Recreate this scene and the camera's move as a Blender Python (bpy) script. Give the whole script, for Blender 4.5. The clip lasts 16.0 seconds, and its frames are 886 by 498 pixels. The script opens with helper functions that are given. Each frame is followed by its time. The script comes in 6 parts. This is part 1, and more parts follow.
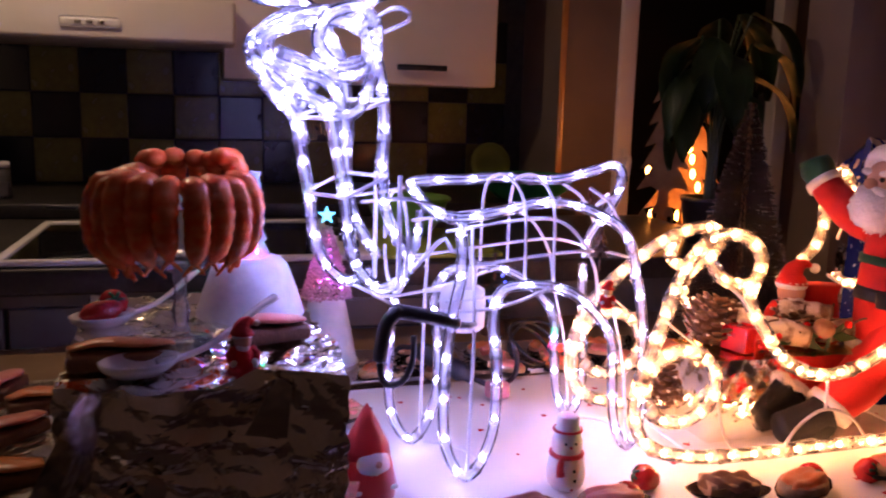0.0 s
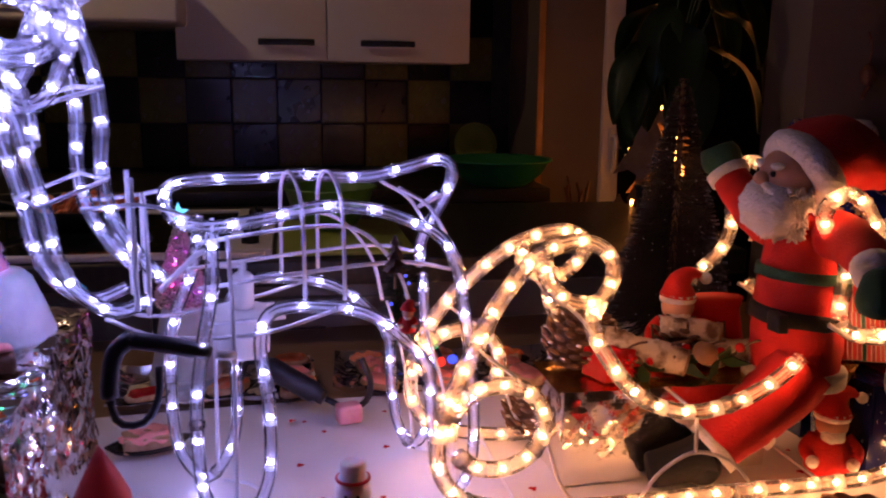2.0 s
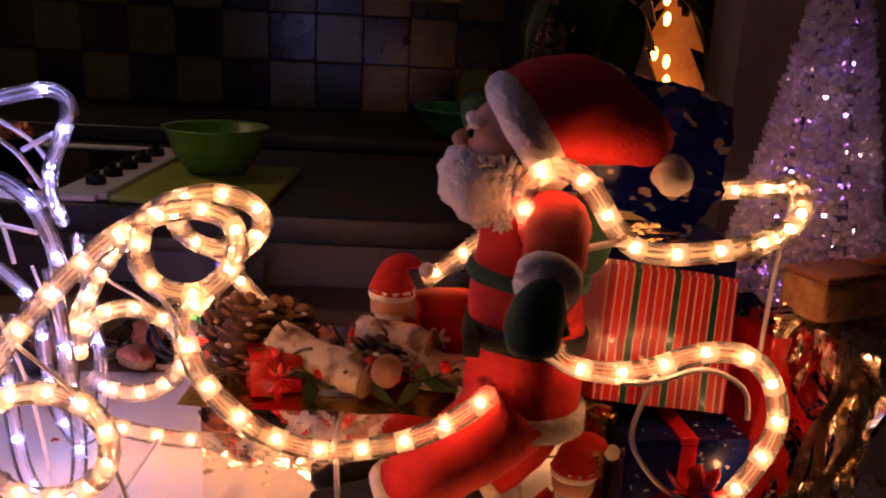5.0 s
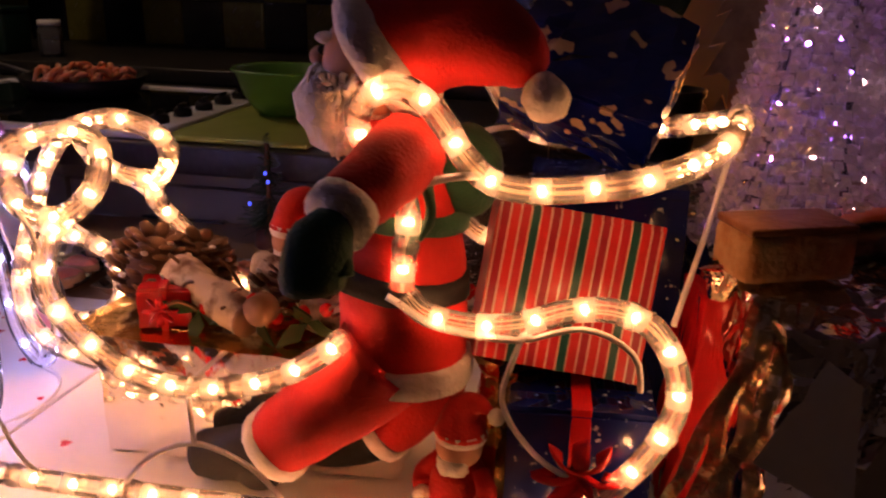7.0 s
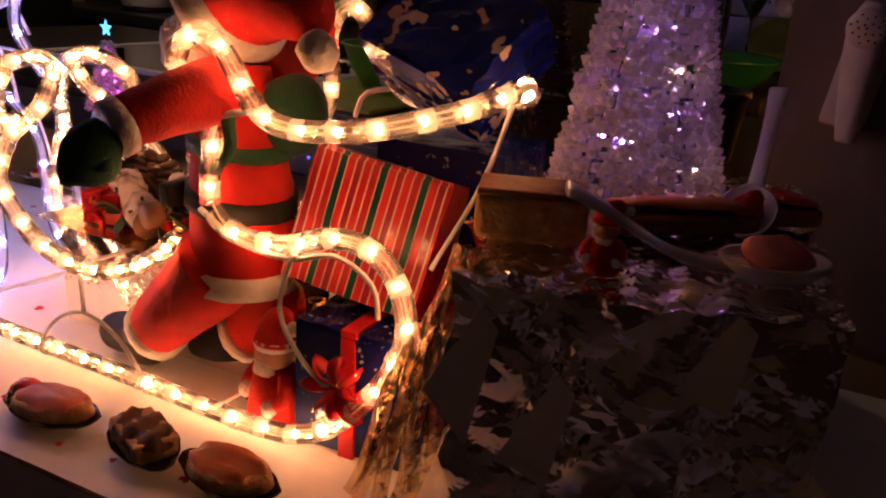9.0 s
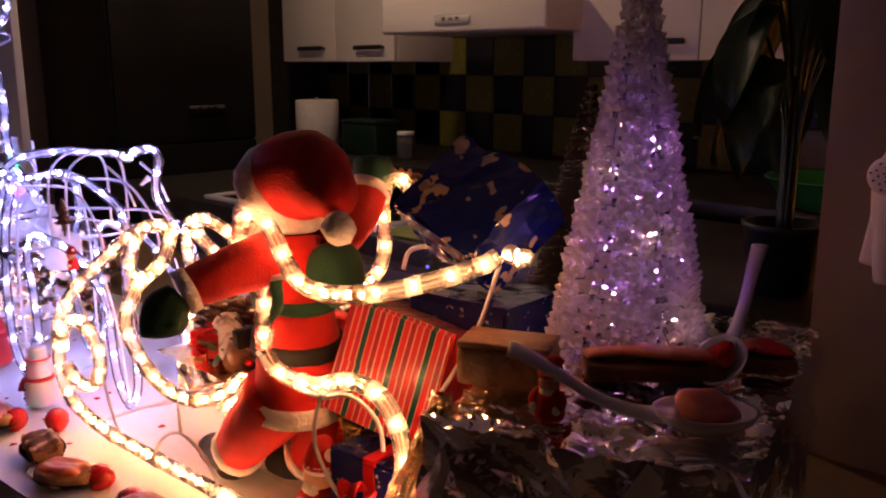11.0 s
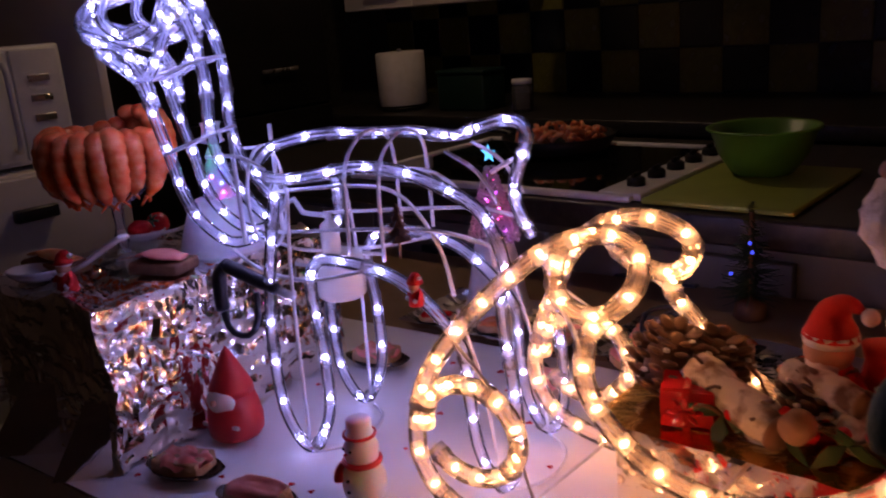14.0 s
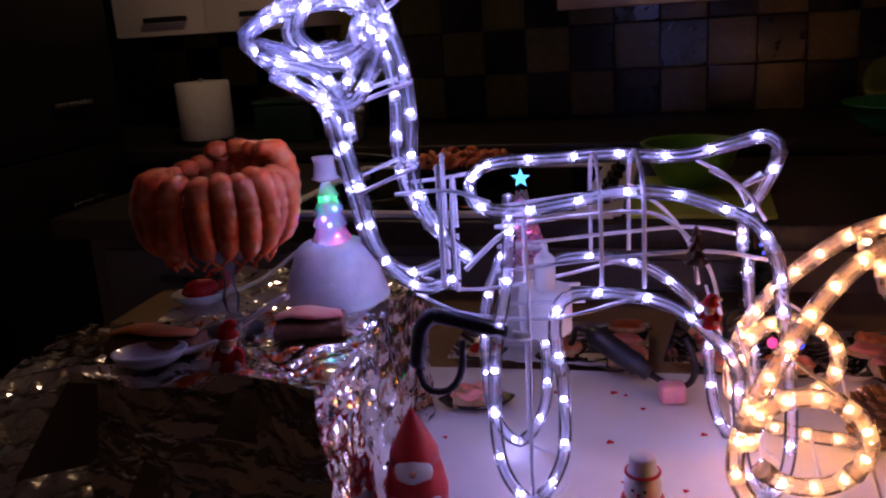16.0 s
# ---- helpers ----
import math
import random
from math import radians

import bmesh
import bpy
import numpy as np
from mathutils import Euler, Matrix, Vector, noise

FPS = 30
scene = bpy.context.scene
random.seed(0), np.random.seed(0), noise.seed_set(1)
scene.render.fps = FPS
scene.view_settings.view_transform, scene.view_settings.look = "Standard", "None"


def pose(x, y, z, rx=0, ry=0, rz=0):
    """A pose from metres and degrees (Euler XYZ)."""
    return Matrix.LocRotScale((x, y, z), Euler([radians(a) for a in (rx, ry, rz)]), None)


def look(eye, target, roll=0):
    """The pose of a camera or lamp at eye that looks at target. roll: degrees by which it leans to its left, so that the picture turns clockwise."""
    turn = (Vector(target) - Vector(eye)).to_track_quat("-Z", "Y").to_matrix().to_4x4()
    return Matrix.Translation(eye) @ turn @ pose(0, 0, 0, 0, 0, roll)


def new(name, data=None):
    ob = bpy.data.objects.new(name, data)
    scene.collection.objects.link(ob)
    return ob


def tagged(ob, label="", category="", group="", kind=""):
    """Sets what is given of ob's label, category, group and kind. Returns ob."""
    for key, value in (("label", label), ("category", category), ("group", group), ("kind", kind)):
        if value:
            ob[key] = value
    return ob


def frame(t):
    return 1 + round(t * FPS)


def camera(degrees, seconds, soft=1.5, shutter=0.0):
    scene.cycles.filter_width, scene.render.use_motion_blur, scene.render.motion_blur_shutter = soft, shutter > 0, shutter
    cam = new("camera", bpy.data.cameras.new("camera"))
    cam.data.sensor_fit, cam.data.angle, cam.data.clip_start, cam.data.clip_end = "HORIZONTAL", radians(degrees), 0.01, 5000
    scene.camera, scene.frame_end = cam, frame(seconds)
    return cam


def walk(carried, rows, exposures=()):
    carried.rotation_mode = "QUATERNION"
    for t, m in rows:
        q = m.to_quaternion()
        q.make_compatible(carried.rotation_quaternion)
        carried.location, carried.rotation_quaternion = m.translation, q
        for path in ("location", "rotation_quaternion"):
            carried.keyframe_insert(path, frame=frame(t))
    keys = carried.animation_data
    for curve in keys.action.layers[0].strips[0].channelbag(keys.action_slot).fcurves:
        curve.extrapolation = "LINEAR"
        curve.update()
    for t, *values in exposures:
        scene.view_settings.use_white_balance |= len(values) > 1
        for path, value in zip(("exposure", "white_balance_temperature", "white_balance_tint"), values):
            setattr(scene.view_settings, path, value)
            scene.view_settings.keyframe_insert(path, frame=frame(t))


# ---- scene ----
cam = camera(54.8, 16.0, soft=2.0, shutter=0.4)
PATH = [
    (0, (0.112, 0.066, 1.209), (0.619, 1.97, 0.871), 1.6),
    (0.5, (0.139, 0.129, 1.221), (0.754, 1.998, 0.861), 1.6),
    (1, (0.204, 0.188, 1.216), (0.852, 2.045, 0.85), 1.8),
    (1.5, (0.337, 0.174, 1.223), (0.824, 2.075, 0.839), 1.2),
    (2, (0.461, 0.17, 1.223), (0.806, 2.1, 0.827), 0.7),
    (2.5, (0.549, 0.194, 1.212), (0.848, 2.132, 0.817), 0.5),
    (3, (0.608, 0.249, 1.202), (0.94, 2.179, 0.798), 0.9),
    (3.5, (0.663, 0.312, 1.205), (1.019, 2.232, 0.77), 1.6),
    (4, (0.729, 0.37, 1.206), (1.09, 2.282, 0.741), 1.9),
    (4.5, (0.834, 0.37, 1.206), (1.07, 2.296, 0.722), 2.9),
    (4.7, (0.89, 0.364, 1.208), (1.038, 2.294, 0.708), 3.0),
    (6.8, (1.186, 0.443, 1.167), (0.799, 2.321, 0.598), 1.2),
    (7, (1.215, 0.459, 1.177), (0.789, 2.311, 0.553), 1.2),
    (7.5, (1.35, 0.478, 1.179), (0.71, 2.247, 0.501), 1.2),
    (8, (1.461, 0.462, 1.177), (0.715, 2.191, 0.504), 2.8),
    (8.2, (1.486, 0.466, 1.172), (0.715, 2.186, 0.504), 3.3),
    (10.3, (1.752, 0.55, 1.217), (0.47, 1.989, 0.683), 2.0),
    (10.5, (1.772, 0.534, 1.233), (0.468, 1.977, 0.767), 1.8),
    (11, (1.784, 0.519, 1.251), (0.43, 1.929, 0.829), -0.0),
    (11.5, (1.709, 0.509, 1.24), (0.349, 1.889, 0.744), -2.1),
    (12, (1.586, 0.48, 1.237), (0.251, 1.865, 0.69), -3.7),
    (12.5, (1.452, 0.418, 1.247), (0.192, 1.863, 0.678), -3.7),
    (13, (1.32, 0.389, 1.247), (0.109, 1.877, 0.683), -3.0),
    (13.5, (1.208, 0.398, 1.234), (-0.013, 1.889, 0.696), -2.9),
    (14, (1.127, 0.439, 1.24), (-0.155, 1.877, 0.704), -4.7),
    (14.5, (1.03, 0.401, 1.248), (-0.201, 1.897, 0.75), -5.5),
    (15, (0.87, 0.283, 1.232), (-0.132, 1.962, 0.812), -4.6),
    (15.5, (0.722, 0.23, 1.255), (-0.076, 1.997, 0.763), -4.8),
    (16, (0.57, 0.201, 1.27), (-0.016, 2.039, 0.744), -3.8),
]
EXPOSURES = [(0, 0.92), (0.5, 0.55), (1, 0.3), (2, -0.2), (3.5, -0.2), (7, 0.05), (8, -0.05), (10.5, 0.65), (11, 0.65), (11.5, 0.5), (12, 0.42), (13, -0.18), (14.5, -0.55), (15, -0.58), (16, -0.38)]
walk(cam, [(t, look(eye, target, roll)) for t, eye, target, roll in PATH], EXPOSURES)

# ---- light: a closed kitchen at night; the rope lights and small battery lights do the work, helped by an added unseen lamp ----
WHITE_LED, WARM_LED, ADDED_LAMP = 84.0, 62.0, 300.0
world = bpy.data.worlds.new("night")
world.use_nodes = True
scene.world = world
world.node_tree.nodes["Background"].inputs[0].default_value = (0.01, 0.012, 0.02, 1)
world.node_tree.nodes["Background"].inputs[1].default_value = 0.05


# ---- materials ----
def mat(name, base, rough=0.5, metal=0.0, other=None, scale=8.0, bump=0.0, bump_scale=60.0, detail=4.0, spread=(0.35, 0.7),
        coat=0.0, trans=0.0, sheen=0.0, sss=0.0, emit=None, power=0.0, rough_var=0.0, obj_random=0.0):
    """Principled material: two colours mixed by noise, a fine relief, uneven gloss."""
    m = bpy.data.materials.new(name)
    m.use_nodes = True
    nt = m.node_tree
    b = nt.nodes["Principled BSDF"]
    b.inputs["Base Color"].default_value = (*base, 1)
    b.inputs["Roughness"].default_value = rough
    b.inputs["Metallic"].default_value = metal
    b.inputs["Coat Weight"].default_value = coat
    b.inputs["Transmission Weight"].default_value = trans
    b.inputs["Sheen Weight"].default_value = sheen
    b.inputs["Subsurface Weight"].default_value = sss
    b.inputs["Subsurface Scale"].default_value = 0.01
    tc = nt.nodes.new("ShaderNodeTexCoord")
    if other is not None:
        n = nt.nodes.new("ShaderNodeTexNoise")
        n.inputs["Scale"].default_value, n.inputs["Detail"].default_value = scale, detail
        nt.links.new(tc.outputs["Object"], n.inputs["Vector"])
        r = nt.nodes.new("ShaderNodeValToRGB")
        r.color_ramp.elements[0].position, r.color_ramp.elements[1].position = spread
        r.color_ramp.elements[0].color, r.color_ramp.elements[1].color = (*base, 1), (*other, 1)
        nt.links.new(n.outputs["Fac"], r.inputs["Fac"])
        out = r.outputs["Color"]
        if obj_random:
            oi, hsv, mr = nt.nodes.new("ShaderNodeObjectInfo"), nt.nodes.new("ShaderNodeHueSaturation"), nt.nodes.new("ShaderNodeMapRange")
            mr.inputs["To Min"].default_value, mr.inputs["To Max"].default_value = 1 - obj_random, 1 + obj_random
            nt.links.new(oi.outputs["Random"], mr.inputs["Value"])
            nt.links.new(mr.outputs["Result"], hsv.inputs["Value"])
            nt.links.new(out, hsv.inputs["Color"])
            out = hsv.outputs["Color"]
        nt.links.new(out, b.inputs["Base Color"])
        if rough_var:
            mr = nt.nodes.new("ShaderNodeMapRange")
            mr.inputs["To Min"].default_value, mr.inputs["To Max"].default_value = max(0.02, rough - rough_var), min(1, rough + rough_var)
            nt.links.new(n.outputs["Fac"], mr.inputs["Value"])
            nt.links.new(mr.outputs["Result"], b.inputs["Roughness"])
    if bump:
        n = nt.nodes.new("ShaderNodeTexNoise")
        n.inputs["Scale"].default_value, n.inputs["Detail"].default_value = bump_scale, 3
        bp = nt.nodes.new("ShaderNodeBump")
        bp.inputs["Strength"].default_value, bp.inputs["Distance"].default_value = bump, 0.004
        nt.links.new(tc.outputs["Object"], n.inputs["Vector"])
        nt.links.new(n.outputs["Fac"], bp.inputs["Height"])
        nt.links.new(bp.outputs["Normal"], b.inputs["Normal"])
    if emit is not None:
        b.inputs["Emission Color"].default_value = (*emit, 1)
        b.inputs["Emission Strength"].default_value = power
    return m


def glow(name, colour, power):
    m = bpy.data.materials.new(name)
    m.use_nodes = True
    nt = m.node_tree
    nt.nodes.clear()
    e, o = nt.nodes.new("ShaderNodeEmission"), nt.nodes.new("ShaderNodeOutputMaterial")
    e.inputs[0].default_value, e.inputs[1].default_value = (*colour, 1), power
    nt.links.new(e.outputs[0], o.inputs[0])
    return m


def clear(name, tint, see=0.7, haze=0.5, rough=0.08):
    """Clear soft plastic: mostly see-through, some light scattered in it, a gloss that grows to the rim."""
    m = bpy.data.materials.new(name)
    m.use_nodes = True
    nt = m.node_tree
    nt.nodes.clear()
    N = nt.nodes.new
    tr, tl, df, gl, o = N("ShaderNodeBsdfTransparent"), N("ShaderNodeBsdfTranslucent"), N("ShaderNodeBsdfDiffuse"), N("ShaderNodeBsdfGlossy"), N("ShaderNodeOutputMaterial")
    tr.inputs[0].default_value = tl.inputs[0].default_value = df.inputs[0].default_value = (*tint, 1)
    gl.inputs["Roughness"].default_value = rough
    a, b, c, f = N("ShaderNodeMixShader"), N("ShaderNodeMixShader"), N("ShaderNodeMixShader"), N("ShaderNodeFresnel")
    f.inputs["IOR"].default_value = 1.45
    a.inputs[0].default_value, b.inputs[0].default_value = haze, see
    L = nt.links.new
    L(df.outputs[0], a.inputs[1]), L(tl.outputs[0], a.inputs[2])
    L(a.outputs[0], b.inputs[1]), L(tr.outputs[0], b.inputs[2])
    L(f.outputs[0], c.inputs[0]), L(b.outputs[0], c.inputs[1]), L(gl.outputs[0], c.inputs[2])
    L(c.outputs[0], o.inputs[0])
    return m


M = {}
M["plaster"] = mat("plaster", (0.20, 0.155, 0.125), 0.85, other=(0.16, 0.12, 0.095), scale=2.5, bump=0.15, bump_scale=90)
# paler than the plaster in view, so walls out of view bounce more light
M["bounce_wall"] = mat("bounce_wall_paint", (0.42, 0.34, 0.27), 0.85, other=(0.36, 0.29, 0.22), scale=2.5, bump=0.15, bump_scale=90)
# tone of the unseen wall, set by the bounce and foil reflections it gives
M["unseen_wall"] = mat("unseen_wall_paint", (0.40, 0.32, 0.23), 0.85, other=(0.34, 0.27, 0.19), scale=2.5, bump=0.15, bump_scale=90)
M["ceiling"] = mat("ceiling_paint", (0.74, 0.70, 0.66), 0.9, other=(0.68, 0.64, 0.60), scale=2, bump=0.1)
M["floor"] = mat("floor_vinyl", (0.16, 0.12, 0.09), 0.45, other=(0.11, 0.08, 0.06), scale=5, bump=0.05)
M["tile_dark"] = mat("tile_dark", (0.006, 0.007, 0.012), 0.2, other=(0.011, 0.012, 0.02), scale=25, bump=0.05, bump_scale=18, coat=0.05, rough_var=0.06, obj_random=0.25)
M["tile_green"] = mat("tile_green", (0.15, 0.14, 0.03), 0.26, other=(0.11, 0.10, 0.022), scale=30, bump=0.05, bump_scale=18, coat=0.05, rough_var=0.06, obj_random=0.15)
M["grout"] = mat("grout", (0.05, 0.045, 0.04), 0.9, other=(0.03, 0.028, 0.025), scale=40, bump=0.3)
M["white_lacquer"] = mat("white_lacquer", (0.84, 0.79, 0.74), 0.32, other=(0.78, 0.72, 0.66), scale=3, bump=0.02, bump_scale=40, rough_var=0.08)
M["grey_front"] = mat("grey_lacquer", (0.15, 0.14, 0.13), 0.45, other=(0.12, 0.11, 0.10), scale=4, rough_var=0.1)
# orange of the glint on the pier's edge, put into the colour
M["edge_glint"] = mat("edge_glint_orange", (0.50, 0.25, 0.10), 0.2, other=(0.40, 0.18, 0.06), scale=12, coat=0.5)
M["white_plastic"] = mat("white_plastic", (0.78, 0.77, 0.75), 0.35, other=(0.70, 0.69, 0.67), scale=20, bump=0.03)
M["dark_front"] = mat("dark_front", (0.008, 0.0075, 0.0075), 0.42, other=(0.013, 0.012, 0.011), scale=6, rough_var=0.1)
M["dark_front"].node_tree.nodes["Principled BSDF"].inputs["Specular IOR Level"].default_value = 0.2
M["black_plastic"] = mat("black_plastic", (0.012, 0.012, 0.016), 0.35, other=(0.02, 0.02, 0.026), scale=60, bump=0.08, bump_scale=300)
M["worktop"] = mat("worktop", (0.02, 0.018, 0.016), 0.4, other=(0.036, 0.031, 0.028), scale=90, bump=0.02, rough_var=0.1)
M["glass_black"] = mat("hob_glass", (0.006, 0.006, 0.007), 0.06, other=(0.01, 0.01, 0.01), scale=15, coat=0.5)
M["steel"] = mat("steel", (0.55, 0.53, 0.5), 0.28, 1.0, other=(0.45, 0.43, 0.4), scale=30, rough_var=0.1)
M["chrome"] = mat("chrome", (0.8, 0.78, 0.75), 0.1, 1.0)
M["cloth"] = mat("white_table_paper", (0.80, 0.78, 0.77), 0.6, other=(0.73, 0.71, 0.70), scale=7, bump=0.12, bump_scale=25, rough_var=0.1)
M["wood_table"] = mat("table_wood", (0.30, 0.19, 0.10), 0.45, other=(0.20, 0.12, 0.06), scale=6, bump=0.1)
M["foil"] = mat("crumpled_foil", (0.88, 0.84, 0.78), 0.10, 1.0, other=(0.82, 0.78, 0.72), scale=30, bump=0.16, bump_scale=48, rough_var=0.05)
crease = [n for n in M["foil"].node_tree.nodes if n.type == "TEX_NOISE"][-1]
crease.noise_type = "RIDGED_MULTIFRACTAL"
crease.inputs["Detail"].default_value = 4.0
for n in M["foil"].node_tree.nodes:
    if n.type == "BUMP":
        n.inputs["Distance"].default_value = 0.004
M["tube_white"] = clear("rope_tube_clear", (0.95, 0.95, 1.0), 0.89, 0.5, 0.05)
M["tube_white_lens"] = clear("rope_lens_clear", (0.92, 0.93, 1.0), 0.74, 0.5, 0.05)
M["tube_warm"] = clear("rope_tube_warm", (1.0, 0.95, 0.93), 0.83, 0.5, 0.04)
M["tube_warm_lens"] = clear("rope_lens_warm", (1.0, 0.95, 0.93), 0.70, 0.5, 0.05)
M["led_white"] = glow("led_white", (0.49, 0.455, 1.13), WHITE_LED)
M["led_warm"] = glow("led_warm", (1.0, 0.43, 0.175), WARM_LED)
M["core_white"] = mat("core_white", (0.7, 0.73, 0.8), 0.4, other=(0.5, 0.52, 0.6), scale=60)
M["core_warm"] = mat("core_warm", (0.75, 0.62, 0.45), 0.4, other=(0.6, 0.48, 0.33), scale=60)
M["wire_white"] = mat("white_wire", (0.75, 0.75, 0.78), 0.35, other=(0.62, 0.62, 0.66), scale=50)
M["felt_red"] = mat("red_felt", (0.62, 0.013, 0.008), 0.85, other=(0.46, 0.008, 0.006), scale=25, bump=0.35, bump_scale=350, sheen=0.03)
M["fleece"] = mat("white_fleece", (0.86, 0.81, 0.76), 0.95, other=(0.76, 0.70, 0.64), scale=60, bump=0.9, bump_scale=160, sheen=0.5)
M["skin_felt"] = mat("doll_face", (0.62, 0.34, 0.22), 0.7, other=(0.52, 0.26, 0.17), scale=30, bump=0.1)
M["felt_green"] = mat("green_felt", (0.014, 0.075, 0.035), 0.9, other=(0.010, 0.052, 0.025), scale=30, bump=0.35, bump_scale=350, sheen=0.1)
M["felt_black"] = mat("black_felt", (0.005, 0.0045, 0.0045), 0.8, other=(0.009, 0.008, 0.008), scale=30, bump=0.2, bump_scale=250)
M["wax_white"] = mat("white_wax", (0.82, 0.76, 0.74), 0.45, other=(0.78, 0.70, 0.68), scale=20, bump=0.06, sss=0.5)
M["wax_red"] = mat("red_wax", (0.55, 0.02, 0.02), 0.42, other=(0.45, 0.015, 0.015), scale=20, bump=0.06, sss=0.1)
M["shrimp"] = mat("cooked_shrimp", (0.74, 0.12, 0.022), 0.22, other=(0.80, 0.26, 0.09), scale=60, bump=0.25, bump_scale=150, sss=0.2, rough_var=0.1, obj_random=0.15)
M["salmon"] = mat("smoked_salmon", (0.80, 0.22, 0.06), 0.3, other=(0.82, 0.36, 0.18), scale=50, bump=0.3, bump_scale=80, sss=0.15, obj_random=0.15)
M["ham"] = mat("pink_ham", (0.84, 0.33, 0.26), 0.32, other=(0.74, 0.21, 0.17), scale=60, bump=0.2, bump_scale=90, sss=0.15, obj_random=0.15)
M["bread"] = mat("toast_bread", (0.40, 0.20, 0.08), 0.8, other=(0.55, 0.36, 0.20), scale=70, bump=0.6, bump_scale=200, obj_random=0.2)
M["crust"] = mat("dark_crust", (0.16, 0.06, 0.025), 0.6, other=(0.24, 0.10, 0.04), scale=60, bump=0.5, bump_scale=160, obj_random=0.2)
M["berry"] = mat("strawberry_red", (0.62, 0.02, 0.02), 0.25, other=(0.5, 0.01, 0.015), scale=80, bump=0.4, bump_scale=220)
M["porcelain"] = mat("porcelain", (0.78, 0.75, 0.72), 0.12, other=(0.72, 0.69, 0.66), scale=12, coat=0.3)
M["leaf"] = mat("dark_leaf", (0.02, 0.045, 0.014), 0.4, other=(0.03, 0.065, 0.02), scale=30, bump=0.1)
M["bowl_green"] = mat("green_plastic", (0.02, 0.22, 0.07), 0.35, other=(0.015, 0.17, 0.05), scale=12)
M["bowl_lime"] = mat("lime_plastic", (0.10, 0.26, 0.02), 0.35, other=(0.08, 0.21, 0.015), scale=12)
M["mat_lime"] = mat("lime_board", (0.36, 0.42, 0.06), 0.55, other=(0.30, 0.36, 0.05), scale=12, bump=0.05)
M["terracotta"] = mat("pale_pot", (0.45, 0.36, 0.30), 0.7, other=(0.36, 0.27, 0.22), scale=14, bump=0.1)
M["paper"] = mat("kitchen_paper", (0.75, 0.72, 0.68), 0.95, other=(0.68, 0.65, 0.60), scale=40, bump=0.5, bump_scale=180)
M["crystal"] = clear("acrylic", (1.0, 0.95, 0.90), 0.54, 0.5, 0.05)
M["pine"] = mat("pinecone", (0.09, 0.04, 0.02), 0.6, other=(0.16, 0.08, 0.04), scale=50, bump=0.3)
M["snow"] = mat("white_flock", (0.75, 0.72, 0.68), 0.9, other=(0.35, 0.22, 0.13), scale=22, bump=0.8, bump_scale=120, spread=(0.5, 0.62))
M["birch"] = mat("birch_bark", (0.60, 0.50, 0.40), 0.8, other=(0.16, 0.085, 0.045), scale=34, bump=0.6, bump_scale=110, spread=(0.48, 0.60))
M["log"] = mat("log_wood", (0.32, 0.18, 0.09), 0.7, other=(0.20, 0.10, 0.05), scale=24, bump=0.4)
M["gold"] = mat("gold_foil", (0.75, 0.45, 0.14), 0.2, 1.0, other=(0.6, 0.34, 0.1), scale=20, bump=0.7, bump_scale=50)
M["red_gloss"] = mat("red_gloss_paper", (0.60, 0.015, 0.02), 0.18, other=(0.45, 0.01, 0.015), scale=16, bump=0.3, bump_scale=40, coat=0.4)
M["pink"] = mat("pink_sweet", (0.72, 0.34, 0.38), 0.5, other=(0.62, 0.22, 0.28), scale=50, bump=0.3)
M["tinsel"] = mat("silver_tinsel", (0.42, 0.37, 0.33), 0.25, 0.85, other=(0.25, 0.21, 0.18), scale=80)


# ---- mesh helpers ----
def part(name, bm, material, parent=None, label="", smooth=True, kind=""):
    """Link a bmesh as one mesh object under parent; material may be a list."""
    me = bpy.data.meshes.new(name)
    bmesh.ops.recalc_face_normals(bm, faces=bm.faces)
    if smooth:
        for f in bm.faces:
            f.smooth = True
    bm.to_mesh(me)
    bm.free()
    for m in (material if isinstance(material, (list, tuple)) else [material]):
        me.materials.append(m)
    ob = new(name, me)
    ob.parent = parent
    return tagged(ob, label=label, kind=kind)


def thing(name, m, label, category, group="", kind=""):
    ob = new(name)
    ob.empty_display_size = 0.02
    ob.matrix_basis = m
    return tagged(ob, label, category, group, kind)


def box(bm, c, s, bevel=0.0, mi=0, rot=None, seg=2):
    m = Matrix.Translation(c) @ (rot or Matrix()) @ Matrix.Diagonal((*s, 1))
    vs = bmesh.ops.create_cube(bm, size=1, matrix=m)["verts"]
    fs = {f for v in vs for f in v.link_faces}
    for f in fs:
        f.material_index = mi
    if bevel:
        es = list({e for f in fs for e in f.edges})
        r = bmesh.ops.bevel(bm, geom=es, offset=bevel, segments=seg, affect="EDGES", profile=0.6)
        for f in r["faces"]:
            f.material_index = mi


def lathe(bm, profile, seg=24, m=None, mi=0, wob=None):
    m = m or Matrix()
    rings = []
    for r, z in profile:
        ring = []
        for i in range(seg):
            a = 2 * math.pi * i / seg
            k = wob(a, z) if wob else 1.0
            ring.append(bm.verts.new(m @ Vector((r * k * math.cos(a), r * k * math.sin(a), z))))
        rings.append(ring)
    for a, b in zip(rings, rings[1:]):
        for i in range(seg):
            bm.faces.new((a[i], a[(i + 1) % seg], b[(i + 1) % seg], b[i])).material_index = mi
    for ring in (rings[0], rings[-1]):
        bm.faces.new(ring).material_index = mi


